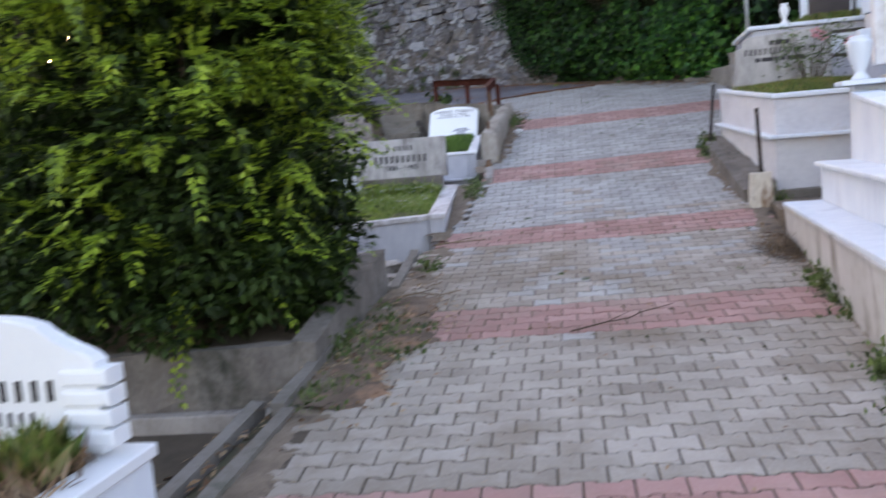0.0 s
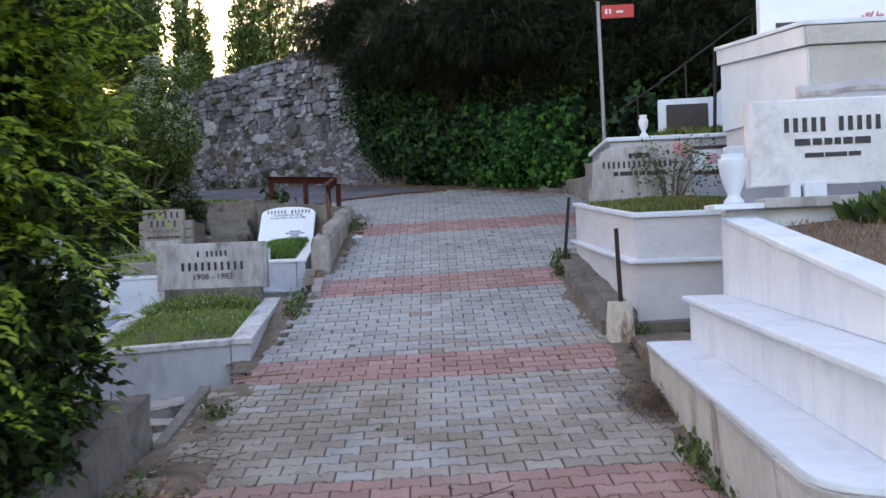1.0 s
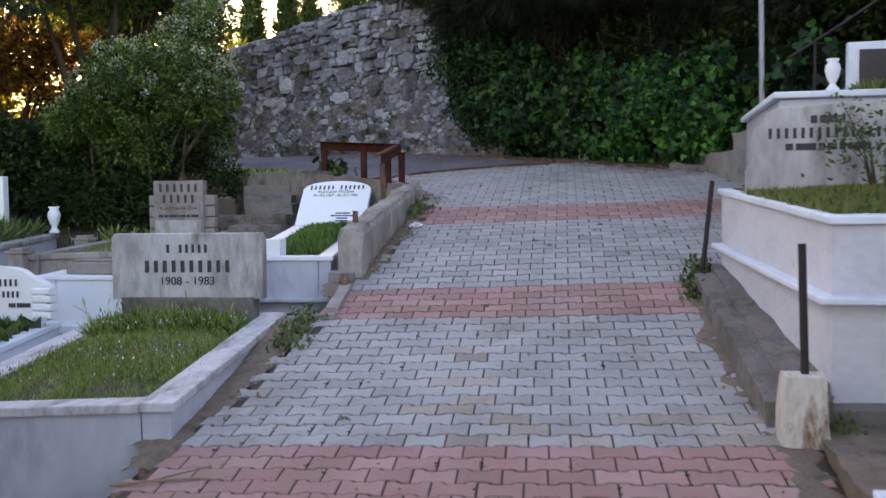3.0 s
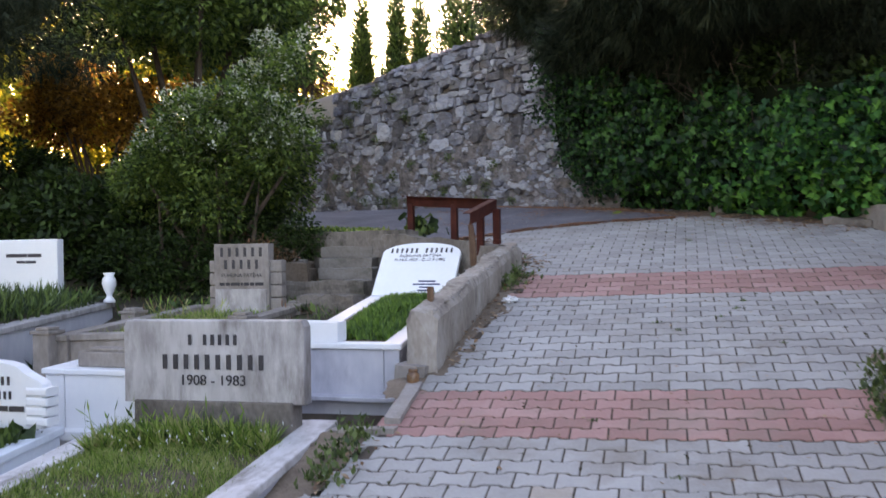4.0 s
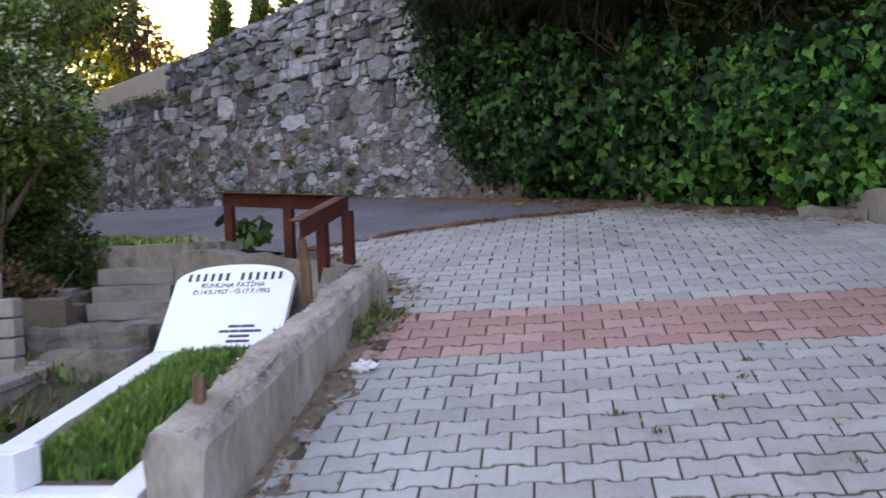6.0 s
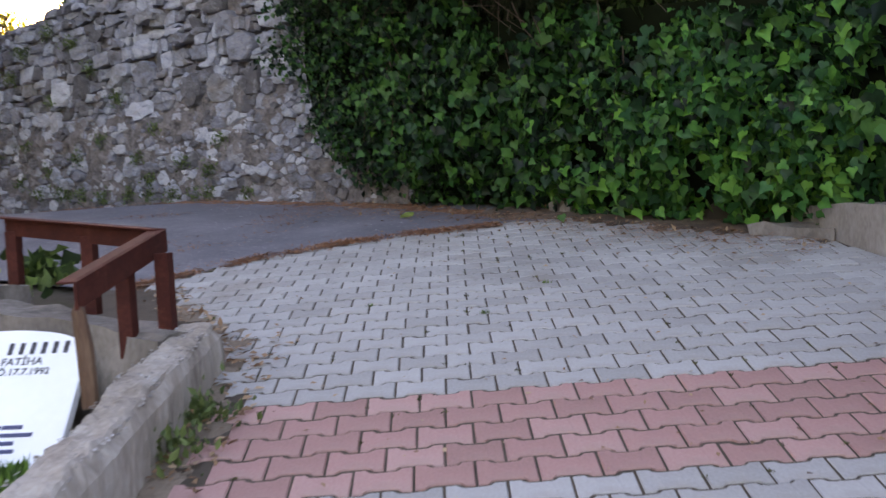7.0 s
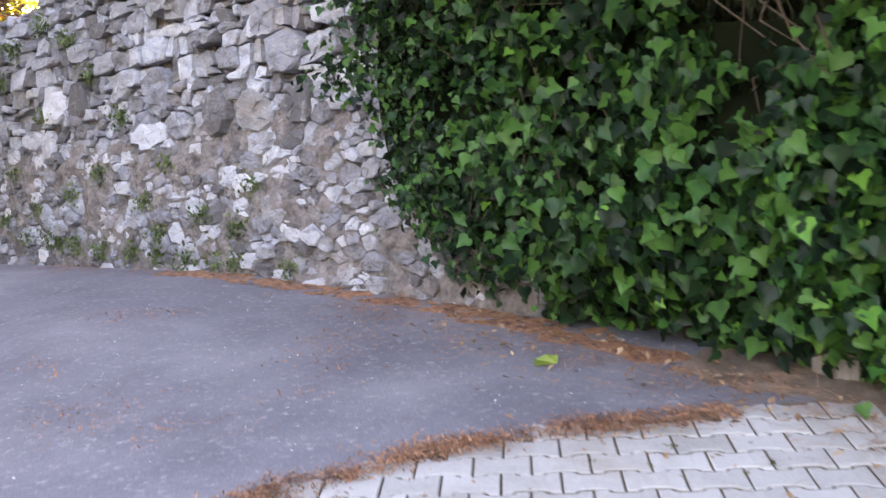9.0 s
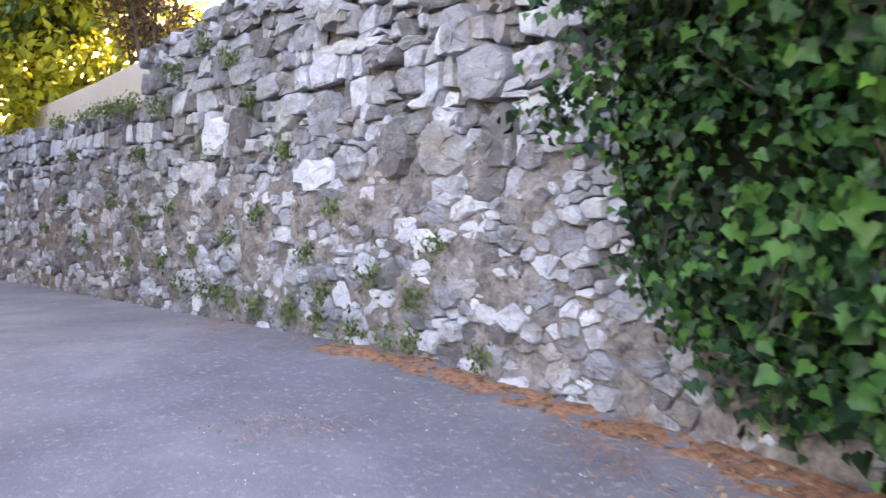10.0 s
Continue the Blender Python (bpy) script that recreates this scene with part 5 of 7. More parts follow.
def vase(place, scale, mat, label):
    v = thing("grave_vase", place, label, "vase")
    part("body", lathe([(r * scale, z * scale) for r, z in VASE], Matrix.Translation(place)), mat, v, smooth=True)
    return v


vase((-6.0, 13.85, 1.565), 1.05, M_MARBLE_BRIGHT, "small white marble vase on the kerb of a far grave")

# ---- stepped white tomb on the right ----
t1 = thing("stepped_tomb", (1.9, 6.0, 0.3), "large white marble tomb built in three steps", "tomb")
Y0, Y1 = 4.42, 8.05
foot = [(1.07, Y1), (3.2, Y1), (3.2, Y0)] + [(1.25 - 0.2 * math.sin(a), Y0 + 0.2 - 0.2 * math.cos(a)) for a in np.linspace(0, math.pi / 2, 7)]
bm = bmesh.new()
rings = []
for z, o in ((0.1, -0.05), (0.35, -0.03), (0.6, -0.01), (0.8, 0.0), (0.84, 0.012)):
    ring = []
    for i, (x, y) in enumerate(foot):
        ring.append(bm.verts.new((x - o + 0.012 * noise.noise(Vector((x * 4, y * 4, z * 6))), y - o * (y < 5), z)))
    rings.append(ring)
for p, q in zip(rings, rings[1:]):
    for i in range(len(p)):
        bm.faces.new((p[i], p[(i + 1) % len(p)], q[(i + 1) % len(p)], q[i]))
bm.faces.new(rings[-1])
part("lower_step", bm, M_RENDER, t1, "cracked and streaked rendered foot")
for k in range(4):
    a, b = Y0 + 0.1 + (Y1 - Y0 - 0.1) * k / 4, Y0 + 0.1 + (Y1 - Y0 - 0.1) * (k + 1) / 4 - 0.004
    if k:
        bm = box(1.05, 1.42, a, b, 0.842, 0.874, 0.01)
    else:
        plan = [(1.42, Y0), (1.42, b), (1.05, b)] + [(1.25 - 0.2 * math.cos(q), Y0 + 0.19 - 0.2 * math.sin(q)) for q in np.linspace(0, math.pi / 2, 8)]
        bm = prism([(x, -y) for x, y in plan], 0.032, Matrix.Translation((0, 0, 0.842)) @ Matrix.Rotation(radians(90), 4, "X"), 0.008)
    part("tread", bm, M_MARBLE, t1, "white marble tread")
for k in range(4):
    a, b = Y0 + 0.14 + (Y1 - Y0 - 0.2) * k / 4, Y0 + 0.14 + (Y1 - Y0 - 0.2) * (k + 1) / 4 - 0.003
    part("riser", box(1.345, 1.6, a, b, 0.876, 1.155, 0.003), M_MARBLE, t1, "veined marble riser")
    part("mid_ledge", box(1.29, 1.62, a - 0.01, b - 0.01, 1.157, 1.19, 0.008), M_MARBLE, t1, "white marble ledge")
part("side_slab", hexa(bmesh.new(), [(1.58, 4.48, 1.192), (1.75, 4.48, 1.192), (1.75, 7.86, 1.192), (1.58, 7.86, 1.192)], [(1.58, 4.48, 1.285), (1.75, 4.48, 1.285), (1.75, 7.86, 1.675), (1.58, 7.86, 1.675)], 0.004), M_MARBLE, t1, "white marble side slab")
part("coping", beam((1.55, 4.44, 1.33), (1.55, 7.85, 1.72), -0.22, 0.04, 0.01), M_MARBLE, t1, "sloping marble coping")
part("end_wall", box(1.585, 3.2, 7.87, 8.03, 0.876, 1.76, 0.006), M_MARBLE, t1)
part("corner_plinth", box(1.47, 1.8, 7.72, 8.02, 1.762, 1.8, 0.008), M_MARBLE, t1)
part("back_kerb", box(1.81, 3.6, 7.75, 8.0, 1.762, 1.83, 0.008), M_MARBLE_OLD, t1)
part("back_wall", box(3.0, 3.4, 4.5, 7.8, 0.9, 1.75, 0.01), M_MARBLE, t1)
bed("soil", [(1.75, 4.5, 1.25), (1.75, 7.85, 1.62), (3.0, 7.85, 1.7), (3.0, 4.5, 1.33)], 0.0, -0.02, M_SOIL, t1)
ms = face(2.6, 7.86, 1.9, -1)
for x0, x1 in ((2.0, 2.07), (2.09, 2.24), (3.0, 3.07), (3.09, 3.24)):
    part("headstone_leg", box(x0, x1, 7.84, 8.0, 1.825, 1.93, 0.008), M_MARBLE, t1, "short marble leg")
hs = part("headstone", prism([(-0.85, 0.005), (0.95, 0.005), (0.95, 0.575), (-0.85, 0.58)], 0.14, ms, 0.012), M_MARBLE_ROUGH, t1, "broad white headstone with black lettering")
letter_bars("SSSSS SSSSS", 0.095, ms @ Matrix.Translation((-0.31, -0.003, 0.36)), hs, pitch=0.62)
bars([0.1, 0.06, 0.05, 0.04, 0.06, 0.1], ms @ Matrix.Translation((-0.31, -0.003, 0.27)), 0.045, hs)
bars([0.12, 0.14, 0.08], ms @ Matrix.Translation((-0.31, -0.003, 0.19)), 0.03, hs)
part("groove", prism([(0.3, 0.03), (0.304, 0.03), (0.304, 0.54), (0.3, 0.54)], 0.01, ms @ Matrix.Translation((0, -0.002, 0)), 0.0), M_LETTER, t1, "upright groove")
letter_bars("FFFF", 0.085, ms @ Matrix.Translation((0.55, -0.003, 0.37)), hs, pitch=0.85)
URN = [(0.068, 0), (0.07, 0.018), (0.045, 0.045), (0.042, 0.065), (0.062, 0.11), (0.085, 0.18), (0.098, 0.25), (0.1, 0.285), (0.094, 0.3), (0.074, 0.306), (0.077, 0.326), (0.072, 0.332), (0.055, 0.332), (0.05, 0.3)]
urn = thing("marble_urn", (1.63, 7.84, 1.802), "white marble urn on the corner of the tomb", "urn")
part("body", lathe([(r * 0.95, z) for r, z in URN], Matrix.Translation((1.63, 7.84, 1.801)), 28), M_MARBLE, urn, smooth=True)
blades("dry_grass", [(1.8, 4.4, 1.25), (1.8, 7.7, 1.64), (2.9, 7.7, 1.7), (2.9, 4.4, 1.3)], 0.05, 0.0, 3200, 0.055, M_DRYLEAF, BLADE, "dry stalks and dead leaves in the white tomb", patch=4.0)
blades("tomb_shrub", [(2.3, 7.2, 1.6), (2.3, 7.6, 1.65), (2.9, 7.6, 1.7), (2.9, 7.2, 1.65)], 0.0, 0.0, 900, 0.16, M_LEAF_DARK, LEAF_OVAL, "small green shrub growing before the headstone", category="shrub")

# slab of the next grave towards the start
g9 = thing("grave", (1.9, 3.0, 0.2), "low grave slab edged with white marble", "grave")
part("slab", box(1.2, 3.0, 0.5, 4.36, 0.0, 0.52, 0.015), M_CONCRETE, g9, "dusty concrete slab")
part("edge", box(1.11, 1.198, 0.5, 4.38, 0.0, 0.54, 0.02), M_MARBLE, g9, "white marble edge")
part("edge", box(2.2, 3.0, 4.1, 4.35, 0.522, 0.55, 0.01), M_MARBLE, g9, "white marble edge")

# ---- raised grave with a planted top ----
t2 = thing("raised_grave", (1.6, 10.5, 0.8), "raised grave of grey-white marble with a planted top", "grave")


def block(low, top, z0, z1, name, mat, bevel=0.004, label=""):
    """low: the four corners' plan; heights at near and far edges."""
    part(name, hexa(bmesh.new(), [(x, y, z) for (x, y), z in zip(low, z0)], [(x, y, z) for (x, y), z in zip(top, z1)], bevel), mat, t2, label)


P1 = [(1.2, 9.5), (2.4, 9.5), (2.4, 11.85), (0.88, 11.85)]
P2 = [(1.17, 9.46), (2.42, 9.46), (2.42, 11.9), (0.85, 11.9)]
P3 = [(1.13, 9.42), (2.44, 9.42), (2.44, 11.92), (0.81, 11.92)]
block(P1, P1, (0.83, 0.83, 1.2, 1.2), (1.35, 1.35, 1.505, 1.505), "lower_course", M_MARBLE_STAIN)
block(P3, P3, (1.351, 1.351, 1.506, 1.506), (1.385, 1.385, 1.54, 1.54), "ledge", M_MARBLE, 0.008)
block(P1, P1, (1.386, 1.386, 1.541, 1.541), (1.735, 1.735, 1.9, 1.9), "upper_course", M_MARBLE_STAIN, label="stained marble course")
block(P2, P2, (1.736, 1.736, 1.901, 1.901), (1.78, 1.78, 1.945, 1.945), "coping", M_MARBLE, 0.01)
mt = face(1.62, 11.35, 1.9, -2)
tur = [(-0.62, 0), (0.45, 0), (0.45, 0.58), (0.38, 0.62), (-0.42, 0.58), (-0.5, 0.53), (-0.5, 0.46), (-0.58, 0.44), (-0.58, 0.2), (-0.62, 0.16)]
hs = part("headstone", prism(tur, 0.12, mt, 0.01), M_MARBLE_OLD, t2, "weathered headstone with stepped shoulders")
bars([0.04, 0.16], mt @ Matrix.Translation((-0.1, -0.003, 0.47)), 0.05, hs)
letter_bars("AAAAAAAAAAAAAAA", 0.07, mt @ Matrix.Translation((-0.1, -0.003, 0.37)), hs, pitch=0.75)
bars([0.05, 0.13, 0.04, 0.06, 0.04, 0.14], mt @ Matrix.Translation((-0.1, -0.003, 0.29)), 0.045, hs)
blades("grass", [(1.2, 9.55, 1.79), (0.95, 11.3, 1.9), (2.3, 11.3, 1.9), (2.3, 9.55, 1.79)], 0.02, 0.02, 9000, 0.065, M_STONECROP, LEAF_LONG, "dense olive-green ice plant on the raised grave", category="plant")
part("top_slab", hexa(bmesh.new(), [(1.25, 9.55, 1.7), (2.35, 9.55, 1.7), (2.35, 11.8, 1.87), (0.95, 11.8, 1.87)], [(1.25, 9.55, 1.782), (2.35, 9.55, 1.782), (2.35, 11.8, 1.947), (0.95, 11.8, 1.947)]), M_SOIL, t2, "planted soil")
rose = thing("rose_bush", (1.75, 10.9, 1.85), "thin rose bush with pink blooms on the raised grave", "rose bush")
rr = random.Random(5)
tips = []
for k in range(34):
    a, r = rr.uniform(0, 2 * math.pi), rr.uniform(0.12, 0.45)
    e = Vector((1.75 + r * math.cos(a), 10.9 + r * math.sin(a) * 0.6, 1.85 + rr.uniform(0.3, 0.65)))
    part("stem", tube([(1.75 + 0.05 * math.cos(a), 10.9, 1.82), Vector((1.75, 10.9, 1.85)).lerp(e, 0.5) + Vector((0, 0, 0.06)), e], [0.0045, 0.003, 0.0018], 5), M_BARK, rose)
    tips.append(e)
tp = np.array([tuple(rr.choice(tips)) for _ in range(620)]) + RNG.normal(0, 0.085, (620, 3)) - np.array([0, 0, 0.05])
tagged(part("leaf_mass", scatter("leaf_mass", LEAF_OVAL, tp, RNG.normal(size=(620, 3)), RNG.normal(size=(620, 3)), RNG.uniform(0.025, 0.055, 620), M_LEAF_DARK), M_LEAF_DARK, rose, "sparse green leaves"), kind="stuff")
for x, y, z in ((1.82, 10.8, 2.42), (2.15, 10.8, 2.3), (1.9, 10.85, 2.38)):
    c, d = balls(40, (x, y, z), (0.035, 0.035, 0.03), 0.6)
    part("bloom", scatter("bloom", LEAF_OVAL, c, d + RNG.normal(0, 0.4, (40, 3)), RNG.normal(size=(40, 3)), np.full(40, 0.04), M_PINK), M_PINK, rose, "pink rose bloom")

# next grave behind, with vase and dark plaque
t3 = thing("grave", (2.3, 13.0, 2.0), "white-edged grave with a dark framed plaque", "grave")
part("base", box(1.3, 3.4, 12.0, 14.1, 1.7, 2.6, 0.01), M_MARBLE_GREY, t3)
part("coping", box(1.25, 3.45, 11.95, 14.15, 2.601, 2.65, 0.012), M_MARBLE, t3)
# dark bars set on the face imitate the shade in recess lines
for z in (2.2, 2.48):
    part("groove", box(2.12, 2.75, 11.985, 12.0, z, z + 0.035, 0.0), M_DARKSTONE, t3, "dark bar for the shade of a recess line")
part("front_slab", box(2.1, 2.8, 11.978, 11.999, 2.25, 2.47, 0.004), M_MARBLE, t3, "white marble front slab")
mp3 = face(2.49, 13.7, 2.64, 0)
part("headstone", prism([(-0.36, 0), (0.6, 0), (0.6, 0.78), (0.5, 0.78), (0.36, 0.62), (-0.36, 0.62)], 0.12, mp3, 0.01), M_MARBLE, t3, "white stone frame")
part("plaque", prism([(-0.27, 0.06), (0.26, 0.06), (0.26, 0.55), (-0.27, 0.55)], 0.02, mp3 @ Matrix.Translation((0, -0.012, 0)), 0.003), M_DARKSTONE, t3, "dark polished plaque")
blades("grass", [(1.9, 12.15, 2.65), (1.9, 13.6, 2.65), (3.2, 13.6, 2.65), (3.2, 12.15, 2.65)], 0.02, 0.0, 4500, 0.1, M_STONECROP, LEAF_LONG, "olive-green fleshy planting on the upper grave", category="plant")
vase((1.68, 12.05, 2.651), 0.85, M_MARBLE_BRIGHT, "small white marble vase on the upper grave")
t3b = thing("grave", (2.4, 9.3, 1.8), "low white marble kerb of the grave beside the raised one", "grave")
part("kerb_cap", box(1.95, 2.5, 9.35, 9.5, 2.2, 2.3, 0.008), M_MARBLE, t3b)
part("kerb_wall", box(1.98, 2.5, 9.37, 9.5, 1.79, 2.199, 0.004), M_MARBLE_GREY, t3b)

# tall white tomb above
t4 = thing("tall_tomb", (3.2, 10.2, 2.0), "tall white marble tomb with cornice above the other graves", "tomb")
# blue tint of the body carries cool skylight on its left face
part("body", hexa(bmesh.new(), [(2.64, 9.42, 2.58), (6.0, 9.42, 2.58), (6.0, 11.6, 2.62), (2.44, 11.6, 2.62)], [(2.64, 9.42, 3.1), (6.0, 9.42, 3.1), (6.0, 11.6, 3.32), (2.44, 11.6, 3.32)], 0.006), M_MARBLE_BLUE, t4)
# thin beige facing added to darken the front, which lies in shade
part("front_slab", box(2.66, 6.0, 9.398, 9.417, 2.6, 3.095, 0.003), M_BEIGE_SHADED, t4, "front slab in beige, darkened for shade")
part("cornice_front", box(2.62, 6.0, 9.358, 9.377, 3.105, 3.255, 0.003), M_BEIGE_SHADED, t4, "cornice band in beige, darkened for shade")
part("plinth", hexa(bmesh.new(), [(2.67, 9.45, 1.6), (6.0, 9.45, 1.6), (6.0, 11.57, 1.6), (2.47, 11.57, 1.6)], [(2.67, 9.45, 2.579), (6.0, 9.45, 2.579), (6.0, 11.57, 2.619), (2.47, 11.57, 2.619)], 0.004), M_MARBLE_STAIN, t4, "stained marble plinth")
part("cornice", hexa(bmesh.new(), [(2.6, 9.38, 3.101), (6.0, 9.38, 3.101), (6.0, 11.6, 3.321), (2.4, 11.6, 3.321)], [(2.6, 9.38, 3.26), (6.0, 9.38, 3.26), (6.0, 11.6, 3.48), (2.4, 11.6, 3.48)], 0.006), M_MARBLE, t4)
part("coping", hexa(bmesh.new(), [(2.58, 9.35, 3.261), (6.0, 9.35, 3.261), (6.0, 11.62, 3.481), (2.38, 11.62, 3.481)], [(2.58, 9.35, 3.3), (6.0, 9.35, 3.3), (6.0, 11.62, 3.52), (2.38, 11.62, 3.52)], 0.008), M_MARBLE, t4)
m4 = face(3.5, 11.2, 3.4, 0)
hs = part("headstone", prism([(-0.75, 0), (1.3, 0), (1.3, 0.9), (-0.75, 0.9)], 0.12, m4, 0.01), M_MARBLE_BRIGHT, t4, "white headstone with dark lettering")
bars([0.3, 0.05, 0.35, 0.4], m4 @ Matrix.Translation((0.0, -0.003, 0.18)), 0.08, hs)
bars([0.3], m4 @ Matrix.Translation((-0.45, -0.003, 0.06)), 0.08, hs)
c, d = balls(120, (3.75, 10.9, 3.55), (0.12, 0.1, 0.08), 0.5)
fl = thing("flowers", (3.75, 10.9, 3.45), "pink flowers laid on the tall tomb", "flowers")
part("flower_head", scatter("flower_head", LEAF_OVAL, c, d, RNG.normal(size=(120, 3)), np.full(120, 0.05), M_PINK), M_PINK, fl)

# iron posts, railing, pole
pa = thing("iron_post", (1.0, 9.15, 0.7), "dark iron post in a chipped white block", "post")
part("block", hexa(bmesh.new(), [(0.89, 9.06, 0.55), (1.12, 9.06, 0.55), (1.12, 9.26, 0.55), (0.89, 9.26, 0.55)], [(0.92, 9.08, 1.06), (1.1, 9.08, 1.06), (1.1, 9.24, 1.06), (0.92, 9.24, 1.06)], 0.0, 4, 0.014), M_WHITEWASH, pa, "chipped whitewashed block stained by rust")
part("post", tube([(1.02, 9.16, 1.0), (1.0, 9.16, 1.66)], [0.019, 0.018], 8), M_IRON_DARK, pa)
pb = thing("iron_post", (0.72, 11.75, 1.2), "thin leaning dark iron post by the paving", "post")
part("post", tube([(0.72, 11.75, 1.15), (0.81, 11.82, 2.0)], [0.019, 0.017], 8), M_IRON_DARK, pb)

hr = thing("hand_rail", (2.9, 14.3, 2.4), "thin black iron hand rail of the steps up the bank", "railing")
part("rail", tube([(1.7, 14.3, 3.22), (2.24, 14.3, 3.56), (3.18, 14.3, 4.2), (3.7, 14.3, 4.55)], [0.013] * 4, 7), M_IRON_DARK, hr)
part("lower_rail", tube([(2.6, 14.3, 3.28), (3.0, 14.3, 3.54), (3.5, 14.3, 3.86)], [0.009] * 3, 6), M_IRON_DARK, hr)
for x, z in ((1.95, 3.37), (2.6, 3.8), (2.98, 4.05), (3.5, 4.4)):
    part("post", tube([(x, 14.3, float(land(np.array([x]), np.array([14.3]))[0]) - 0.05), (x, 14.3, z)], [0.013, 0.013], 7), M_IRON_DARK, hr)
pc = thing("iron_post", (2.5, 12.25, 2.65), "slim black iron post beside the tall tomb", "post")
part("post", tube([(2.5, 12.25, 2.64), (2.53, 12.25, 3.42)], [0.02, 0.02], 8), M_IRON_DARK, pc)
g10 = thing("grave", (2.9, 8.6, 0.9), "grey marble grave end with a moulded wavy top", "grave")
wave = [(-0.6, 0.0), (0.9, 0.0), (0.9, 1.75)] + [(0.9 - 0.06 * k, 1.735 + 0.012 * math.cos(k * 0.7) + 0.03 * math.exp(-((k - 12) / 4) ** 2)) for k in range(1, 24)] + [(-0.6, 1.72)]
part("headstone", prism(wave, 0.1, face(2.92, 8.62, 0.95), 0.008), M_MARBLE_GREY, g10, "grey marble headstone with a wavy top")
part("moulding", prism([(x, z - 0.05) for x, z in wave[2:]] + [(x, z - 0.085) for x, z in wave[:1:-1]], 0.02, face(2.92, 8.61, 0.95), 0.003), M_MARBLE_OLD, g10, "worn moulding along the top")

rail = thing("railing", (-2.3, 14.3, 2.0), "rusty brown angle-iron railing at the head of the steps", "railing")
RC, RN_, RL = Vector((-2.25, 14.6, 2.5)), Vector((-2.23, 13.72, 2.345)), Vector((-3.43, 15.36, 2.6))
for a, b in ((RN_, RC), (RC, RL)):
    bm = beam(a, b, 0.012, 0.1, 0.002)
    beam(a + Vector((0, 0, 0.001)), b + Vector((0, 0, 0.001)), 0.06, 0.008, 0.002, shift=0.013, bm=bm)
    part("rail", bm, M_IRON, rail, "rusty angle-iron rail")
for (x, y, z), top in (((-2.21, 14.42, 2.0), 2.4), ((-2.33, 14.3, 1.98), 2.42), ((-2.78, 14.92, 2.1), 2.48), ((-3.38, 15.3, 2.15), 2.52)):
    bm = box(x - 0.03, x + 0.03, y - 0.006, y + 0.006, z, top, 0.002)
    box(x + 0.018, x + 0.03, y + 0.007, y + 0.06, z, top, 0.002, bm=bm)
    part("post", bm, M_IRON, rail, "rusty angle-iron post")
part("wooden_post", tube([(-2.22, 13.74, 1.9), (-2.225, 13.74, 2.1), (-2.24, 13.74, 2.24), (-2.242, 13.738, 2.27)], [0.028, 0.03, 0.024, 0.008], 6), M_WOOD, rail, "weathered split post")
st = thing("post_stub", (-2.0, 12.08, 1.7), "sawn-off weathered post stub in the low wall", "post")
part("stub", box(-2.025, -1.985, 12.05, 12.085, 1.65, 1.8, 0.004, cuts=2, rough=0.008), M_WOOD, st)

pole = thing("sign_pole", (1.62, 15.6, 2.1), "grey steel pole with a small red sign", "sign")
part("pole", tube([(1.64, 15.6, 2.0), (1.6, 15.6, 5.0)], [0.032, 0.03], 10), M_STEEL, pole)
sg = part("sign", box(1.645, 2.12, 15.545, 15.56, 4.735, 4.93, 0.004), M_SIGN, pole, "small red sign board")
bars([0.1], Matrix.Translation((1.91, 15.544, 4.81)), 0.03, sg, M_PAPER)
bars([0.03, 0.03], Matrix.Translation((1.74, 15.544, 4.8)), 0.07, sg, M_PAPER)


# ---- ivy bank ----
IVY = [np.array(p) for p in ((-2.75, 19.35), (-2.2, 19.0), (0.95, 16.55), (2.5, 15.8), (3.0, 14.6), (5.5, 13.4))]
ILEN = np.concatenate([[0], np.cumsum([np.linalg.norm(b - a) for a, b in zip(IVY, IVY[1:])])])


def ivy_at(s, z, out):
    """Places on the bank: s along its foot, z height, out towards the way."""
    x = np.interp(s, ILEN, [p[0] for p in IVY])
    y = np.interp(s, ILEN, [p[1] for p in IVY])
    return np.stack([x - 0.62 * out, y - 0.785 * out, z], -1)


def bulge(s, h):
    """How far the leaves stand out at height h above the foot."""
    n = np.array([noise.noise(Vector((a * 1.1, b * 1.3, 2.0))) * 0.2 + noise.noise(Vector((a * 3.1, b * 3.3, 5.0))) * 0.09 for a, b in zip(s, h)])
    return -0.14 + 0.47 * np.clip(h / 0.75, 0, 1) - 0.12 * np.clip((h - 1.6) / 1.5, 0, 1) + n


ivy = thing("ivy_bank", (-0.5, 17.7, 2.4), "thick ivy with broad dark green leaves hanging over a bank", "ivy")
# near-black sheet that puts deep shade into the gaps between leaves
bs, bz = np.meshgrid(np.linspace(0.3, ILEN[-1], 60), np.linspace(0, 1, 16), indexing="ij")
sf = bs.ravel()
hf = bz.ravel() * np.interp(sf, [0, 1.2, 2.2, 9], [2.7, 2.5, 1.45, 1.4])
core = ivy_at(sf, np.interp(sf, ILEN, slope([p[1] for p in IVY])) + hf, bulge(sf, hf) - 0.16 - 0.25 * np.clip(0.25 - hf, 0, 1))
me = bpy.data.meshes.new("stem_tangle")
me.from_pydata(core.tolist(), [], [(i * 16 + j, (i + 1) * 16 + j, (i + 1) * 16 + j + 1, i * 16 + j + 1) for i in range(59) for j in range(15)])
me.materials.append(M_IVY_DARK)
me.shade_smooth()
part("stem_tangle", me, M_IVY_DARK, ivy, "near-black backing sheet for shade between the leaves")


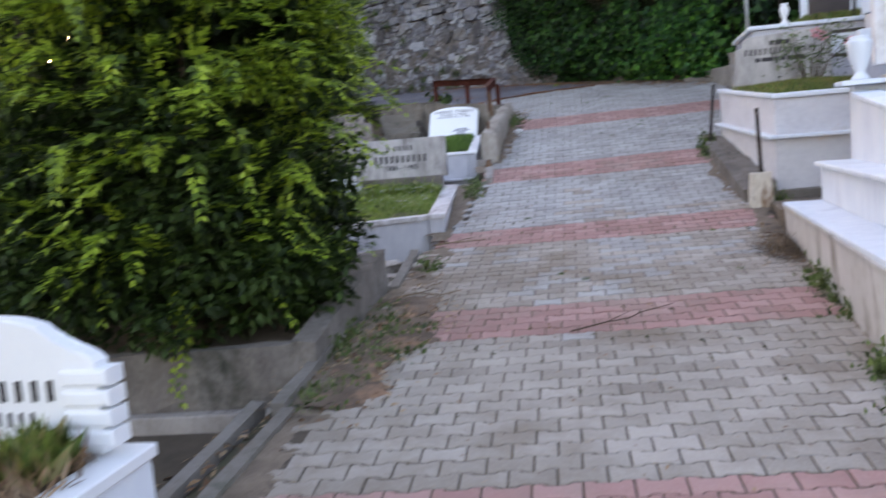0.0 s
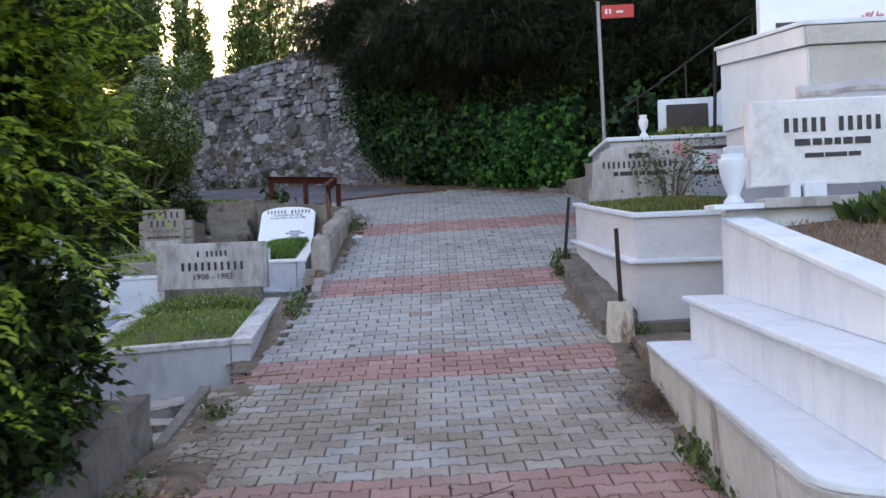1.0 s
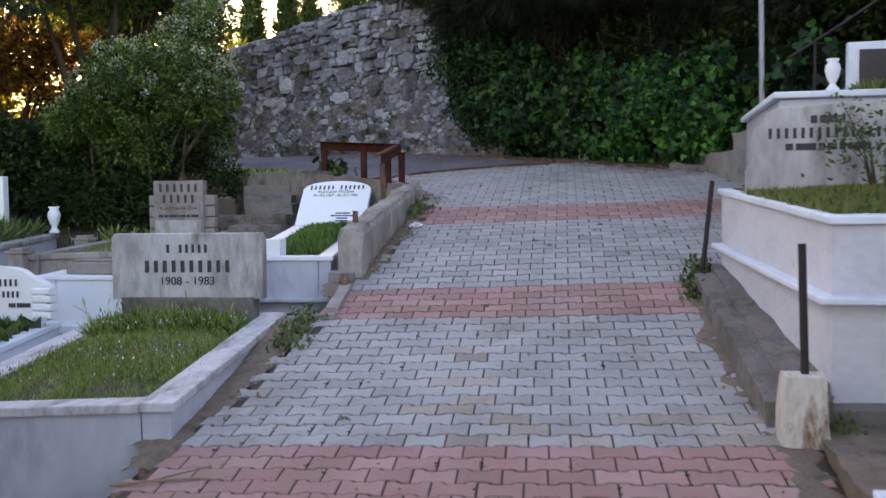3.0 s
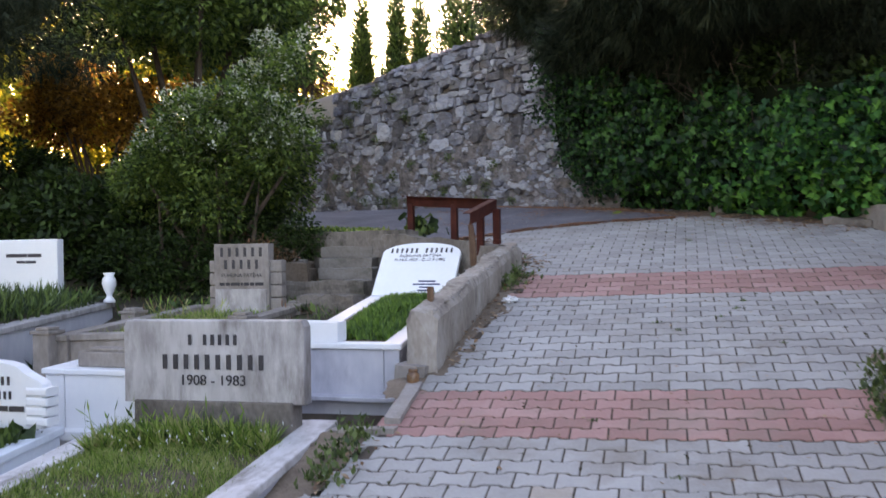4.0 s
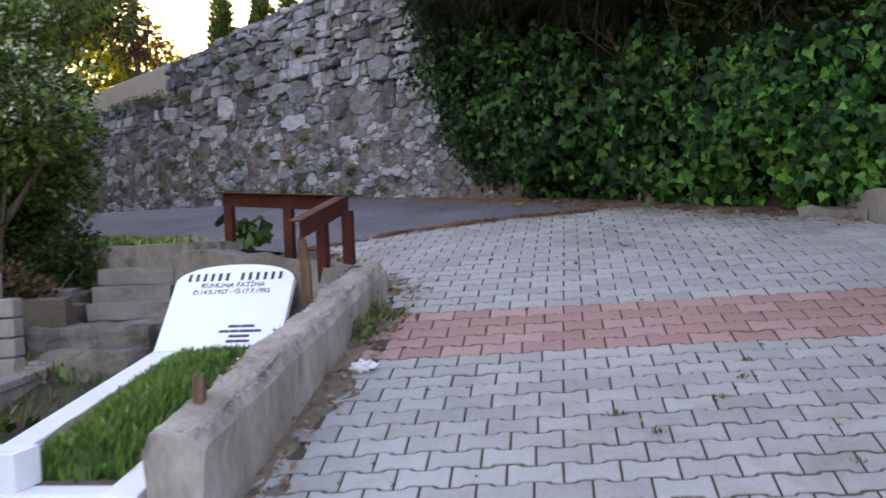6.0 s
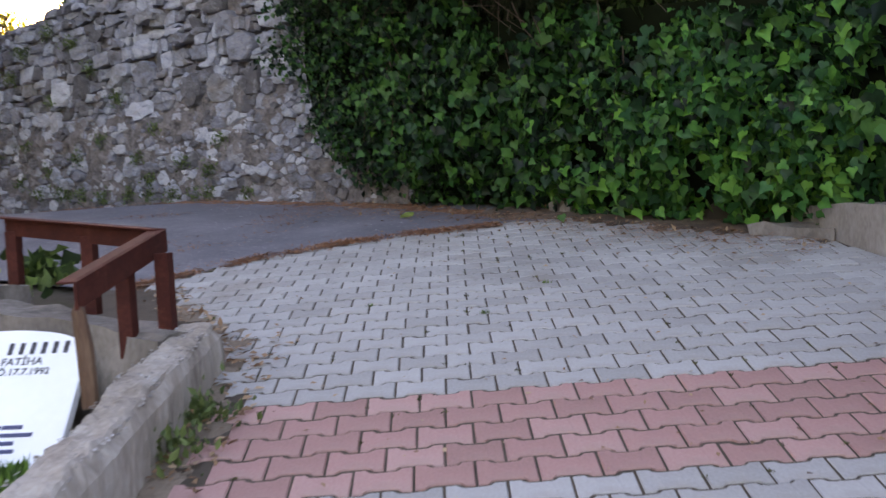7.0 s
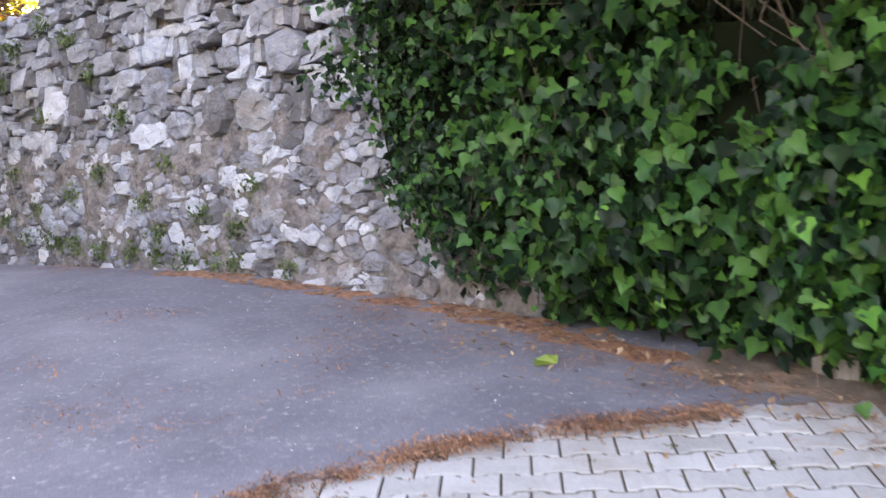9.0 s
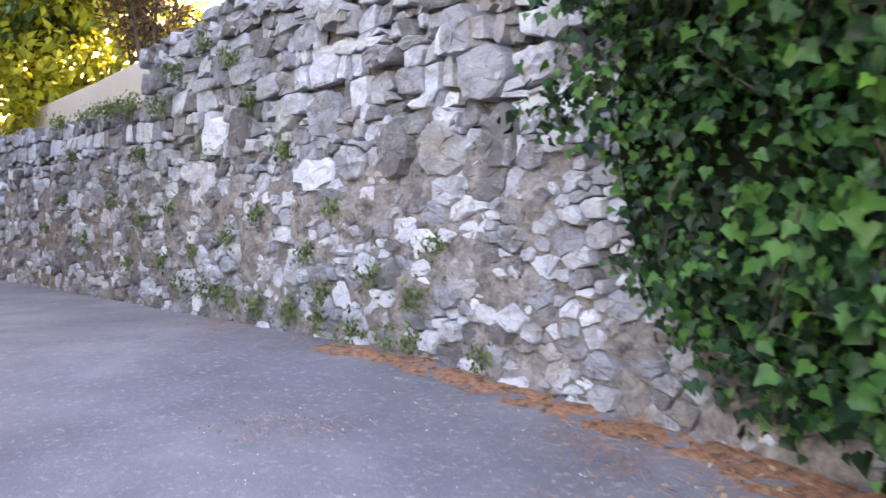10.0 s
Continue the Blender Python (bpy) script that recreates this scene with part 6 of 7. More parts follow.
def ivy_leaves(count, s0, s1, h0, h1, size, seed):
    g = np.random.default_rng(seed)
    s, h = g.uniform(s0, s1, count), h0 + (h1 - h0) * g.random(count) ** 0.9
    # the left edge of the mass leans over the wall
    keep = s > 0.62 - 0.36 * np.clip(h - 0.1, 0, 2.2) + 0.12 * np.sin(h * 9) + g.normal(0, 0.06, count)
    top = np.interp(s, [0, 0.8, 1.3, 2.2, 3.4, 9], [2.5, 2.2, 1.85, 1.55, 1.38, 1.5]) + np.array([0.5 * noise.noise(Vector((a * 1.7, 3.0, 1.0))) for a in s])
    keep &= h < top - 0.35 * g.random(count) ** 2
    # gaps that show the near-black backing
    keep &= np.array([noise.noise(Vector((a * 2.6, b * 3.2, 7.0))) + 0.6 * noise.noise(Vector((a * 6, b * 6, 2.0))) for a, b in zip(s, h)]) > -0.3 + g.normal(0, 0.16, count)
    s, h = s[keep], h[keep]
    foot = np.interp(s, ILEN, slope([p[1] for p in IVY]))
    p = ivy_at(s, foot + h + 0.03, bulge(s, h) + g.normal(-0.05, 0.11, len(s)))
    way = np.stack([g.normal(0, 0.6, len(s)), g.normal(0, 0.45, len(s)) - 0.35, -0.8 + g.normal(0, 0.45, len(s))], 1)
    nrm = np.array([-0.55, -0.7, 0.45]) + g.normal(0, 0.62, (len(s), 3))
    # small leaves at the left edge, broad ones farther along
    return p, way, nrm, size * np.interp(s, [0.6, 1.1, 2.0], [0.62, 0.75, 1.05]) * g.uniform(0.4, 1.2, len(s))


p, way, nrm, size = ivy_leaves(42000, 0.0, 5.2, 0.0, 2.9, 0.082, 21)
# brighter leaves low and towards the right stand in for stronger light there
paler = np.random.default_rng(24).random(len(p)) < np.interp(p[:, 0], [-1.7, -0.8, -0.1, 0.35], [0.02, 0.16, 0.55, 0.95]) * np.interp(p[:, 2], [2.4, 3.1, 3.7], [1.0, 0.75, 0.2])
near = np.where((np.abs(p[:, 0] + 0.9) < 1.1) & (p[:, 2] < 4.3))[0][:300]
far = np.setdiff1d(np.arange(len(p)), near)
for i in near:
    mat = M_IVY_LIT if paler[i] else M_IVY
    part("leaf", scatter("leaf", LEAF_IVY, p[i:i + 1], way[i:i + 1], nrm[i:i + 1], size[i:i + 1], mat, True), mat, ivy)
for mat, q in ((M_IVY, far[~paler[far]]), (M_IVY_LIT, far[paler[far]])):
    tagged(part("leaf_mass", scatter("leaf_mass", LEAF_IVY, p[q], way[q], nrm[q], size[q], mat, True), mat, ivy, "glossy dark ivy leaves" if mat == M_IVY else "ivy leaves coloured brighter for the light there"), kind="stuff")
p, way, nrm, size = ivy_leaves(3500, 5.0, ILEN[-1], 0.0, 2.7, 0.13, 22)
tagged(part("leaf_mass", scatter("leaf_mass", LEAF_IVY, p, way, nrm, size, M_IVY, True), M_IVY, ivy, "glossy ivy leaves"), kind="stuff")
# bare runners that hang out of the leaves
iv = random.Random(31)
for k in range(26):
    a, h = iv.uniform(0.7, 4.6), iv.uniform(0.9, 2.2)
    foot = float(np.interp(a, ILEN, slope([q[1] for q in IVY])))
    line = []
    for u in range(5):
        b, hh = a + 0.05 * u * iv.uniform(-1, 1.5), h - 0.12 * u * iv.uniform(0.5, 1.3)
        line.append(ivy_at(np.array([b]), np.array([foot + hh]), bulge(np.array([b]), np.array([hh])) + 0.06 + 0.02 * math.sin(u + k))[0])
    part("runner", tube(line, [0.006, 0.005, 0.004, 0.004, 0.003], 5), M_BARK, ivy, "bare brown runner")


# ---- trees and shrubs ----
def limb(foot, tip, radius, k, bend=0.15, seg=7):
    f, t = Vector(foot), Vector(tip)
    mid = f.lerp(t, 0.5) + Vector((noise.noise(t * 3), noise.noise(t * 5), 0.4)) * bend
    return tube([f + Vector((0.3 * radius * math.cos(k), 0.3 * radius * math.sin(k), -0.1)), f.lerp(mid, 0.5), mid, mid.lerp(t, 0.6), t], [radius, radius * 0.8, radius * 0.55, radius * 0.35, radius * 0.12], seg)


def crown(count, clumps, leaf_size, shape, mat, seed, droop=0.1, shell=0.45, name="crown"):
    """Leaves in many clumps: each clump (x, y, z, rx, ry, rz)."""
    g = np.random.default_rng(seed)
    c = np.array(clumps, float)
    vol = (c[:, 3] * c[:, 4] * c[:, 5]) ** 0.75
    which = g.choice(len(c), count, p=vol / vol.sum())
    d = g.normal(size=(count, 3))
    d /= np.linalg.norm(d, axis=1, keepdims=True)
    r = shell + (1 - shell) * g.random((count, 1)) ** 0.8
    p = c[which, :3] + d * r * c[which, 3:]
    way = d + g.normal(0, 0.55, (count, 3)) - np.array([0, 0, droop])
    nrm = g.normal(0, 0.6, (count, 3)) + np.array([0, 0, 1.0])
    return scatter(name, shape, p, way, nrm, leaf_size * g.uniform(0.6, 1.3, count), mat)


def clump_cloud(centre, radii, count, size, seed, flat=0.8):
    """Clump centres spread through an uneven ellipsoid."""
    g = np.random.default_rng(seed)
    d = g.normal(size=(count, 3))
    d /= np.linalg.norm(d, axis=1, keepdims=True)
    r = 0.35 + 0.65 * g.random((count, 1)) ** 0.6
    c = np.array(centre) + d * r * np.array(radii)
    s = size * g.uniform(0.55, 1.3, count)
    return [(x, y, z, k, k, k * flat) for (x, y, z), k in zip(c, s)]


def shrub(name, foot, clumps, count, leaf, shape, mat, seed, label, category, trunk=0.05, tips=9, droop=0.1, blossom=0, shell=0.45):
    t = thing(name, foot, label, category)
    g = random.Random(seed)
    ends = [c[:3] for c in g.sample(clumps, min(tips, len(clumps)))]
    for k, e in enumerate(ends):
        part("limb" if k else "trunk", limb(foot, e, trunk, k), M_BARK, t)
    part("crown", crown(count, clumps, leaf, shape, mat, seed, droop, shell), mat, t, "uneven crown of leaves")
    if blossom:
        part("blossom", crown(blossom, [(x, y, z + 0.3 * rz, rx * 0.95, ry * 0.95, rz * 0.9) for x, y, z, rx, ry, rz in clumps], leaf * 0.75, LEAF_OVAL, M_BLOSSOM, seed + 1, -0.6, 0.92, "blossom"), M_BLOSSOM, t, "small cream blossom heads")
    return t


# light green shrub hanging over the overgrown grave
# inner leaves darkened for the shade within, outer shoots brightened for skylight
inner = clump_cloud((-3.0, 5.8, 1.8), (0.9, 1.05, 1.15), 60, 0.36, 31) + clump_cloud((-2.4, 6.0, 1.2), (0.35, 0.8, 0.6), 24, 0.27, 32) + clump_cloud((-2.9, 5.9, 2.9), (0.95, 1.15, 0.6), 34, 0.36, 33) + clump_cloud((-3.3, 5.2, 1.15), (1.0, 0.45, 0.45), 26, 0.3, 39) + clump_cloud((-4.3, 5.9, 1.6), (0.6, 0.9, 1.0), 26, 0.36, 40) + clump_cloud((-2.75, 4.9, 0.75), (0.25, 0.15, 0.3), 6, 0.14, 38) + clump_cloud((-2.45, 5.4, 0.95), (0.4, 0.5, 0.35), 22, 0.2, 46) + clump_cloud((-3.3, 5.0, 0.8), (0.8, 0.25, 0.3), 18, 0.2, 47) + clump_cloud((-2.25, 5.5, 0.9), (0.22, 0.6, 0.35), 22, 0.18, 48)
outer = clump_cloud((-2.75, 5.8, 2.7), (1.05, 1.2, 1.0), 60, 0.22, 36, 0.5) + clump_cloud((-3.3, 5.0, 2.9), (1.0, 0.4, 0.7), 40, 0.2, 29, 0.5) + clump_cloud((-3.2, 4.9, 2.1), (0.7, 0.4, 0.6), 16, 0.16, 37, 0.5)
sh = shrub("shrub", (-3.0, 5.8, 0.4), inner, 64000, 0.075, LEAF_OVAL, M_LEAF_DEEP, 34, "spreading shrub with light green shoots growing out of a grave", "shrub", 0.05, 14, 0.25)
tagged(part("young_growth", crown(17000, outer, 0.06, LEAF_OVAL, M_LEAF, 38, 0.35, 0.3, "young_growth"), M_LEAF, sh, "light green shoots, brightened where sky falls on them"), kind="stuff")
# long young feathery sprays hanging out of the shrub
sp = np.random.default_rng(61)
SPRAYS = [((-2.6, 6.2, 2.1), (-1.75, 6.45, 1.92)), ((-2.7, 6.1, 1.9), (-2.0, 6.4, 1.6)), ((-2.6, 6.0, 2.7), (-1.85, 6.4, 2.45)), ((-2.5, 5.3, 1.1), (-2.1, 5.15, 0.55)), ((-2.75, 5.0, 0.9), (-2.8, 4.85, 0.3)), ((-2.7, 5.0, 0.8), (-2.72, 4.8, 0.22))]
for k in range(470):
    a = sp.uniform(-2.8, 1.0)
    d = np.array([math.cos(a), math.sin(a), 0])
    up = 3.4 - 2.4 * sp.random() ** 1.45
    b = np.array([-2.95, 5.7, 0]) + d * sp.uniform(0.75, 1.12) * (1.0 if up > 1.6 else 0.9) + np.array([0, 0, up])
    SPRAYS.append((tuple(b), tuple(b + d * sp.uniform(0.15, 0.38) + sp.normal(0, 0.08, 3) + np.array([0, 0, sp.uniform(-0.25, 0.16)]))))
pts, ways, nrms, sizes = [], [], [], []
for base, tip in SPRAYS:
    b, t = Vector(base), Vector(tip)
    mid = b.lerp(t, 0.5) + Vector((0, 0, 0.07))
    along = (t - b).normalized()
    side = Vector((-along.y, along.x, 0)).normalized()
    up = side.cross(along) * (1 if side.cross(along).z > 0 else -1)
    grow = sp.uniform(0.8, 1.25)
    for u in np.linspace(0.1, 1, 12):
        p = (b.lerp(mid, u)).lerp(mid.lerp(t, u), u)
        for q in (-1, 1):
            pts.append(p + Vector(sp.normal(0, 0.006, 3)))
            ways.append(along * (0.45 + 0.5 * u) + side * q * (1.1 - 0.5 * u) + Vector(sp.normal(0, 0.13, 3)))
            nrms.append(up + Vector(sp.normal(0, 0.25, 3)))
            sizes.append(grow * (0.085 - 0.035 * u) * sp.uniform(0.8, 1.15))
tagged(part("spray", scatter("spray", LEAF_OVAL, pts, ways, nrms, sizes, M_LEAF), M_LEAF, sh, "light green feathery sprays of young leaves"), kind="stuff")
# flowering privet by the steps and a taller one behind it
def panicles(tree, clumps, count, seed, leaf=0.032):
    """Small upright heads of cream blossom on the skin of the crown."""
    g = np.random.default_rng(seed)
    high = sorted(clumps, key=lambda c: -c[2])[:len(clumps) * 2 // 3]
    c = np.array(high)[g.integers(0, len(high), count)]
    d = g.normal(size=(count, 3))
    d[:, 2] = np.abs(d[:, 2]) + 0.5
    d /= np.linalg.norm(d, axis=1, keepdims=True)
    tip = c[:, :3] + d * c[:, 3:] * 1.02
    each = 16
    p = np.repeat(tip, each, 0) + g.normal(0, 0.028, (count * each, 3)) * np.array([1, 1, 1.5])
    me = scatter("blossom", LEAF_OVAL, p, g.normal(size=p.shape), g.normal(size=p.shape), leaf * g.uniform(0.6, 1.3, len(p)), M_BLOSSOM)
    part("blossom", me, M_BLOSSOM, tree, "small cream blossom heads")


cl = clump_cloud((-5.5, 15.35, 3.1), (0.85, 0.75, 0.9), 30, 0.32, 41) + clump_cloud((-4.9, 15.25, 3.25), (0.38, 0.4, 0.5), 11, 0.25, 42) + clump_cloud((-5.15, 15.7, 4.05), (0.5, 0.45, 0.45), 12, 0.26, 140) + clump_cloud((-5.6, 15.5, 3.1), (0.45, 0.3, 0.5), 9, 0.3, 144) + clump_cloud((-5.95, 15.6, 3.65), (0.45, 0.4, 0.35), 10, 0.28, 145) + clump_cloud((-6.5, 15.3, 3.0), (0.5, 0.5, 0.55), 12, 0.28, 141) + clump_cloud((-6.4, 15.4, 2.75), (0.4, 0.6, 0.4), 9, 0.3, 44)
pv = shrub("privet", (-5.7, 15.3, 1.7), cl, 40000, 0.062, LEAF_OVAL, M_PRIVET, 43, "green privet shrub with cream blossom heads", "shrub", 0.05, 14, 0.1, 0, 0.72)
panicles(pv, cl, 640, 45, 0.036)
for k, (x, y, h) in enumerate(((-5.2, 15.1, 2.9), (-5.45, 15.0, 3.0), (-5.9, 15.1, 2.8), (-6.2, 15.0, 2.7))):
    part("stem", limb((x, y, 1.6), (x + 0.12 * (-1) ** k, y + 0.1, h), 0.04, k, 0.05), M_BARK, pv, "bare grey stem")
# lower privet clumps in the darkened leaf colour, for deep shade
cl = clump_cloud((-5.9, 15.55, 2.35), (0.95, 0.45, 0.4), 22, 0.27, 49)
shrub("shrub", (-5.9, 15.6, 1.7), cl, 11000, 0.06, LEAF_OVAL, M_LEAF_DEEP, 143, "lower privet leaves coloured dark for the deep shade there", "shrub", 0.03, 12, 0.1)
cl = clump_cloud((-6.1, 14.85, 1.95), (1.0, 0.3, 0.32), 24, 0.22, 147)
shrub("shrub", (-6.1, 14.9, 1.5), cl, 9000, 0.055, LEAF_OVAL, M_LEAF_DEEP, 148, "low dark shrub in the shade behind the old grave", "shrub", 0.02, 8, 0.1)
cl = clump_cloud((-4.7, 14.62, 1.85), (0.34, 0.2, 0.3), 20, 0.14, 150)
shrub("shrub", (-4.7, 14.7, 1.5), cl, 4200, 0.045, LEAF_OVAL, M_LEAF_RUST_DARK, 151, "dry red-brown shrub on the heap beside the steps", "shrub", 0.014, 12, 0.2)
# dark leaves added over the pale side wall for the hollow's shade
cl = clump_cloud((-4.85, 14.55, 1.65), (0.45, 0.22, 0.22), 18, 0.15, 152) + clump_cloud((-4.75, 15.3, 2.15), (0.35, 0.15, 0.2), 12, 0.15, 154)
shrub("shrub", (-4.85, 14.7, 1.4), cl, 5200, 0.05, LEAF_OVAL, M_LEAF_DEEP, 153, "weedy shrub added to darken the hollow beside the steps", "shrub", 0.014, 10, 0.2)
cl = clump_cloud((-7.9, 18.8, 6.0), (2.2, 1.5, 1.2), 40, 0.62, 51) + clump_cloud((-6.9, 19.1, 5.6), (0.75, 0.6, 0.8), 12, 0.45, 52)
pv = shrub("privet", (-8.2, 18.6, 2.2), cl, 34000, 0.1, LEAF_OVAL, M_PRIVET, 53, "tall green privet tree with cream blossom", "tree", 0.1, 9, 0.1, 0, 0.7)
panicles(pv, cl, 620, 55, 0.05)
# dark conifer on the left
cl = [c for k in range(8) for c in clump_cloud((-10.2 + 0.1 * k, 15.6, 4.7 + 0.55 * k), (2.7 - 0.2 * k, 2.2 - 0.2 * k, 0.3), 14, 0.62, 60 + k, 0.5)]
shrub("conifer", (-10.4, 15.6, 1.4), cl, 32000, 0.2, NEEDLES, M_NEEDLE, 67, "large dark conifer with layered drooping boughs", "tree", 0.09, 9, 0.3)
cl = clump_cloud((-10.5, 14.0, 2.4), (2.5, 1.5, 0.8), 30, 0.6, 71)
shrub("shrub", (-10.5, 14.0, 1.2), cl, 12000, 0.12, LEAF_OVAL, M_LEAF_DARK, 72, "dark undergrowth shrub behind the far graves", "shrub", 0.06)
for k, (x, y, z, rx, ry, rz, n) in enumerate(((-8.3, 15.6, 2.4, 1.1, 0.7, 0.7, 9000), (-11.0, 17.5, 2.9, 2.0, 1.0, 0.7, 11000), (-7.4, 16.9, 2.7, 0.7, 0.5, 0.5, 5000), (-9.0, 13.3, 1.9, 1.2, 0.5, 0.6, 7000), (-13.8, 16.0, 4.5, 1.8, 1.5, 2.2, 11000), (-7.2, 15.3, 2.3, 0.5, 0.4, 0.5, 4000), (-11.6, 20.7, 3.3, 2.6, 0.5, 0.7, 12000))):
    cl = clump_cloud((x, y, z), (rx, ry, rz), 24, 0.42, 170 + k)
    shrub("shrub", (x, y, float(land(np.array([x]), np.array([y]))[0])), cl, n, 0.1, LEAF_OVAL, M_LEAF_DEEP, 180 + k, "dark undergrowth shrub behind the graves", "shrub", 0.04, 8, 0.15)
for k, (x, y, z, r) in enumerate(((-12.2, 17.6, 6.9, 2.1), (-15.5, 15.5, 7.5, 2.4), (-14.5, 19.5, 7.2, 2.0))):
    cl = clump_cloud((x, y, z), (r, r * 0.7, r * 0.8), 44, r * 0.36, 210 + k, 0.6)
    shrub("conifer", (x, y, float(land(np.array([x]), np.array([y]))[0])), cl, 16000, 0.24, NEEDLES, M_NEEDLE, 220 + k, "dark conifer behind the far graves", "tree", 0.1, 7, 0.3)
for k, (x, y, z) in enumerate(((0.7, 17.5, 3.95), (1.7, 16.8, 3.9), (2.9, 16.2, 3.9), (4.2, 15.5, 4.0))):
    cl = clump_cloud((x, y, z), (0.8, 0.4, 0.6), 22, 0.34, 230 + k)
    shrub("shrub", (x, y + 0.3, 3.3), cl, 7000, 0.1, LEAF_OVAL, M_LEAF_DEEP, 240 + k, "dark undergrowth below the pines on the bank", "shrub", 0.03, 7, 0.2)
for k, (x, y, z, r) in enumerate(((-13.3, 26.9, 8.3, 2.4), (-18.9, 29.7, 9.0, 2.9))):
    cl = clump_cloud((x, y, z), (r, r * 0.7, r * 0.8), 30, r * 0.36, 250 + k)
    shrub("broadleaf_tree", (x, y, float(land(np.array([x]), np.array([y]))[0]) - 0.2), cl, 15000, 0.19, LEAF_OVAL, M_LEAF_DARK, 255 + k, "dark leafy tree beyond the stone wall", "tree", 0.1, 8, 0.2, 0, 0.65)
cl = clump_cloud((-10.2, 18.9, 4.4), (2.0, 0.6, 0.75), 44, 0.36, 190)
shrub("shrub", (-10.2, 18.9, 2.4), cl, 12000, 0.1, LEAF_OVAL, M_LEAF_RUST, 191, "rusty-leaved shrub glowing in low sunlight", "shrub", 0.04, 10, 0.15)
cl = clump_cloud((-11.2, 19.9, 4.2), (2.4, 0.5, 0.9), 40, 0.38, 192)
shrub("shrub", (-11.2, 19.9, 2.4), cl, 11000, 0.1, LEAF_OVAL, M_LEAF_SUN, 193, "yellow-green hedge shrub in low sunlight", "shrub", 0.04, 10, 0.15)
# pines over the ivy bank
for k, (x, y, z, rx, ry, rz) in enumerate(((-1.3, 18.8, 5.1, 0.9, 0.8, 0.8), (-2.6, 19.7, 5.7, 0.75, 0.5, 0.6), (-0.5, 18.1, 4.8, 1.0, 0.55, 0.7), (0.6, 17.4, 4.6, 1.1, 0.55, 0.7), (2.3, 16.8, 4.6, 1.2, 0.6, 0.8), (3.7, 16.0, 4.9, 1.2, 0.6, 1.0), (0.9, 18.6, 6.3, 1.0, 0.6, 1.1), (-1.0, 17.2, 5.0, 0.9, 0.6, 0.35), (-0.1, 16.4, 4.95, 0.8, 0.6, 0.35), (0.9, 16.9, 5.1, 0.9, 0.6, 0.4), (4.8, 14.8, 5.2, 1.6, 1.2, 1.3), (-0.2, 19.5, 7.2, 2.2, 1.5, 1.5), (2.6, 18.0, 7.2, 2.4, 1.6, 1.7), (5.5, 16.5, 7.5, 2.4, 1.8, 1.8), (0.0, 17.2, 5.9, 1.6, 1.3, 0.8), (-1.9, 18.8, 4.85, 0.6, 0.4, 0.4), (-1.35, 17.95, 4.95, 0.7, 0.4, 0.3), (-0.3, 17.15, 4.9, 0.8, 0.4, 0.3))):
    cl = clump_cloud((x, y, z), (rx, ry, rz), 40, 0.5, 80 + k, 0.6)
    shrub("pine", (x + 0.5, y + 1.2, 4.4), cl, 15000, 0.22, NEEDLES, M_NEEDLE, 90 + k, "dark pine with dense drooping boughs over the bank", "tree", 0.14, 14, 0.5)
# cypresses and sunlit trees beyond the wall
for k, (d, dist, h, w) in enumerate((((-0.394, 0.886), 34, 2.3, 0.75), ((-0.359, 0.898), 33, 3.1, 0.65), ((-0.333, 0.9), 38, 3.3, 1.05), ((-0.294, 0.918), 30, 2.9, 1.35), ((-0.26, 0.92), 34, 8.5, 1.1), ((-0.23, 0.93), 36, 9.5, 1.3))):
    x, y = d[0] * dist - 0.07, d[1] * dist + 6.9
    z0 = float(land(np.array([x]), np.array([y]))[0])
    cl = [(x + 0.1 * math.sin(j * 2.4), y + 0.1 * math.cos(j * 2.4), z0 + 0.6 + (h + 3) * j / 22, w * (1 - 0.95 * (j / 22) ** 1.5) * (0.74 + 0.14 * math.sin(j * 1.9 + k)), w * (1 - 0.95 * (j / 22) ** 1.5) * 0.8, 0.6 - 0.012 * j) for j in range(23)]
    shrub("cypress", (x, y, z0), cl, 7000, 0.26, LEAF_LONG, M_LEAF_DARK, 110 + k, "slender dark cypress beyond the wall", "tree", 0.12, 3, -1.2, 0, 0.3)
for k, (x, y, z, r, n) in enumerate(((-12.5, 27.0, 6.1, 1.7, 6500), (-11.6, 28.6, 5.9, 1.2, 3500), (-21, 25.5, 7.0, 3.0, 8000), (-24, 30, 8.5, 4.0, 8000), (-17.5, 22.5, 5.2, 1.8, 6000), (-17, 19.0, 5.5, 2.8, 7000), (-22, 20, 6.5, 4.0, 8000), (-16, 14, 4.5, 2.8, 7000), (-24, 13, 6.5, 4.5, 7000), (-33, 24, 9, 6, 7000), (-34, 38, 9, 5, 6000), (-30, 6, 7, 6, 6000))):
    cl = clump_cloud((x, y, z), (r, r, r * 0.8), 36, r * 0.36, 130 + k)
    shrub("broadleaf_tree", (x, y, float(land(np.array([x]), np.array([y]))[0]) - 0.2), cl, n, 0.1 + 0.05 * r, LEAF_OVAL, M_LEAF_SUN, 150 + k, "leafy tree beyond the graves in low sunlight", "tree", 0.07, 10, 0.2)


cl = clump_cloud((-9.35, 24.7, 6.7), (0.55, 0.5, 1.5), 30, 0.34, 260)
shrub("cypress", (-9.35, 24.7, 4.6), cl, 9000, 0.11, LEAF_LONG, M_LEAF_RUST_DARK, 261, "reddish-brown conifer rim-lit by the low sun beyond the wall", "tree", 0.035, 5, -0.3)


# ---- litter, weeds, small things ----
def ground_z(x, y):
    return lay(x, y) + 0.004


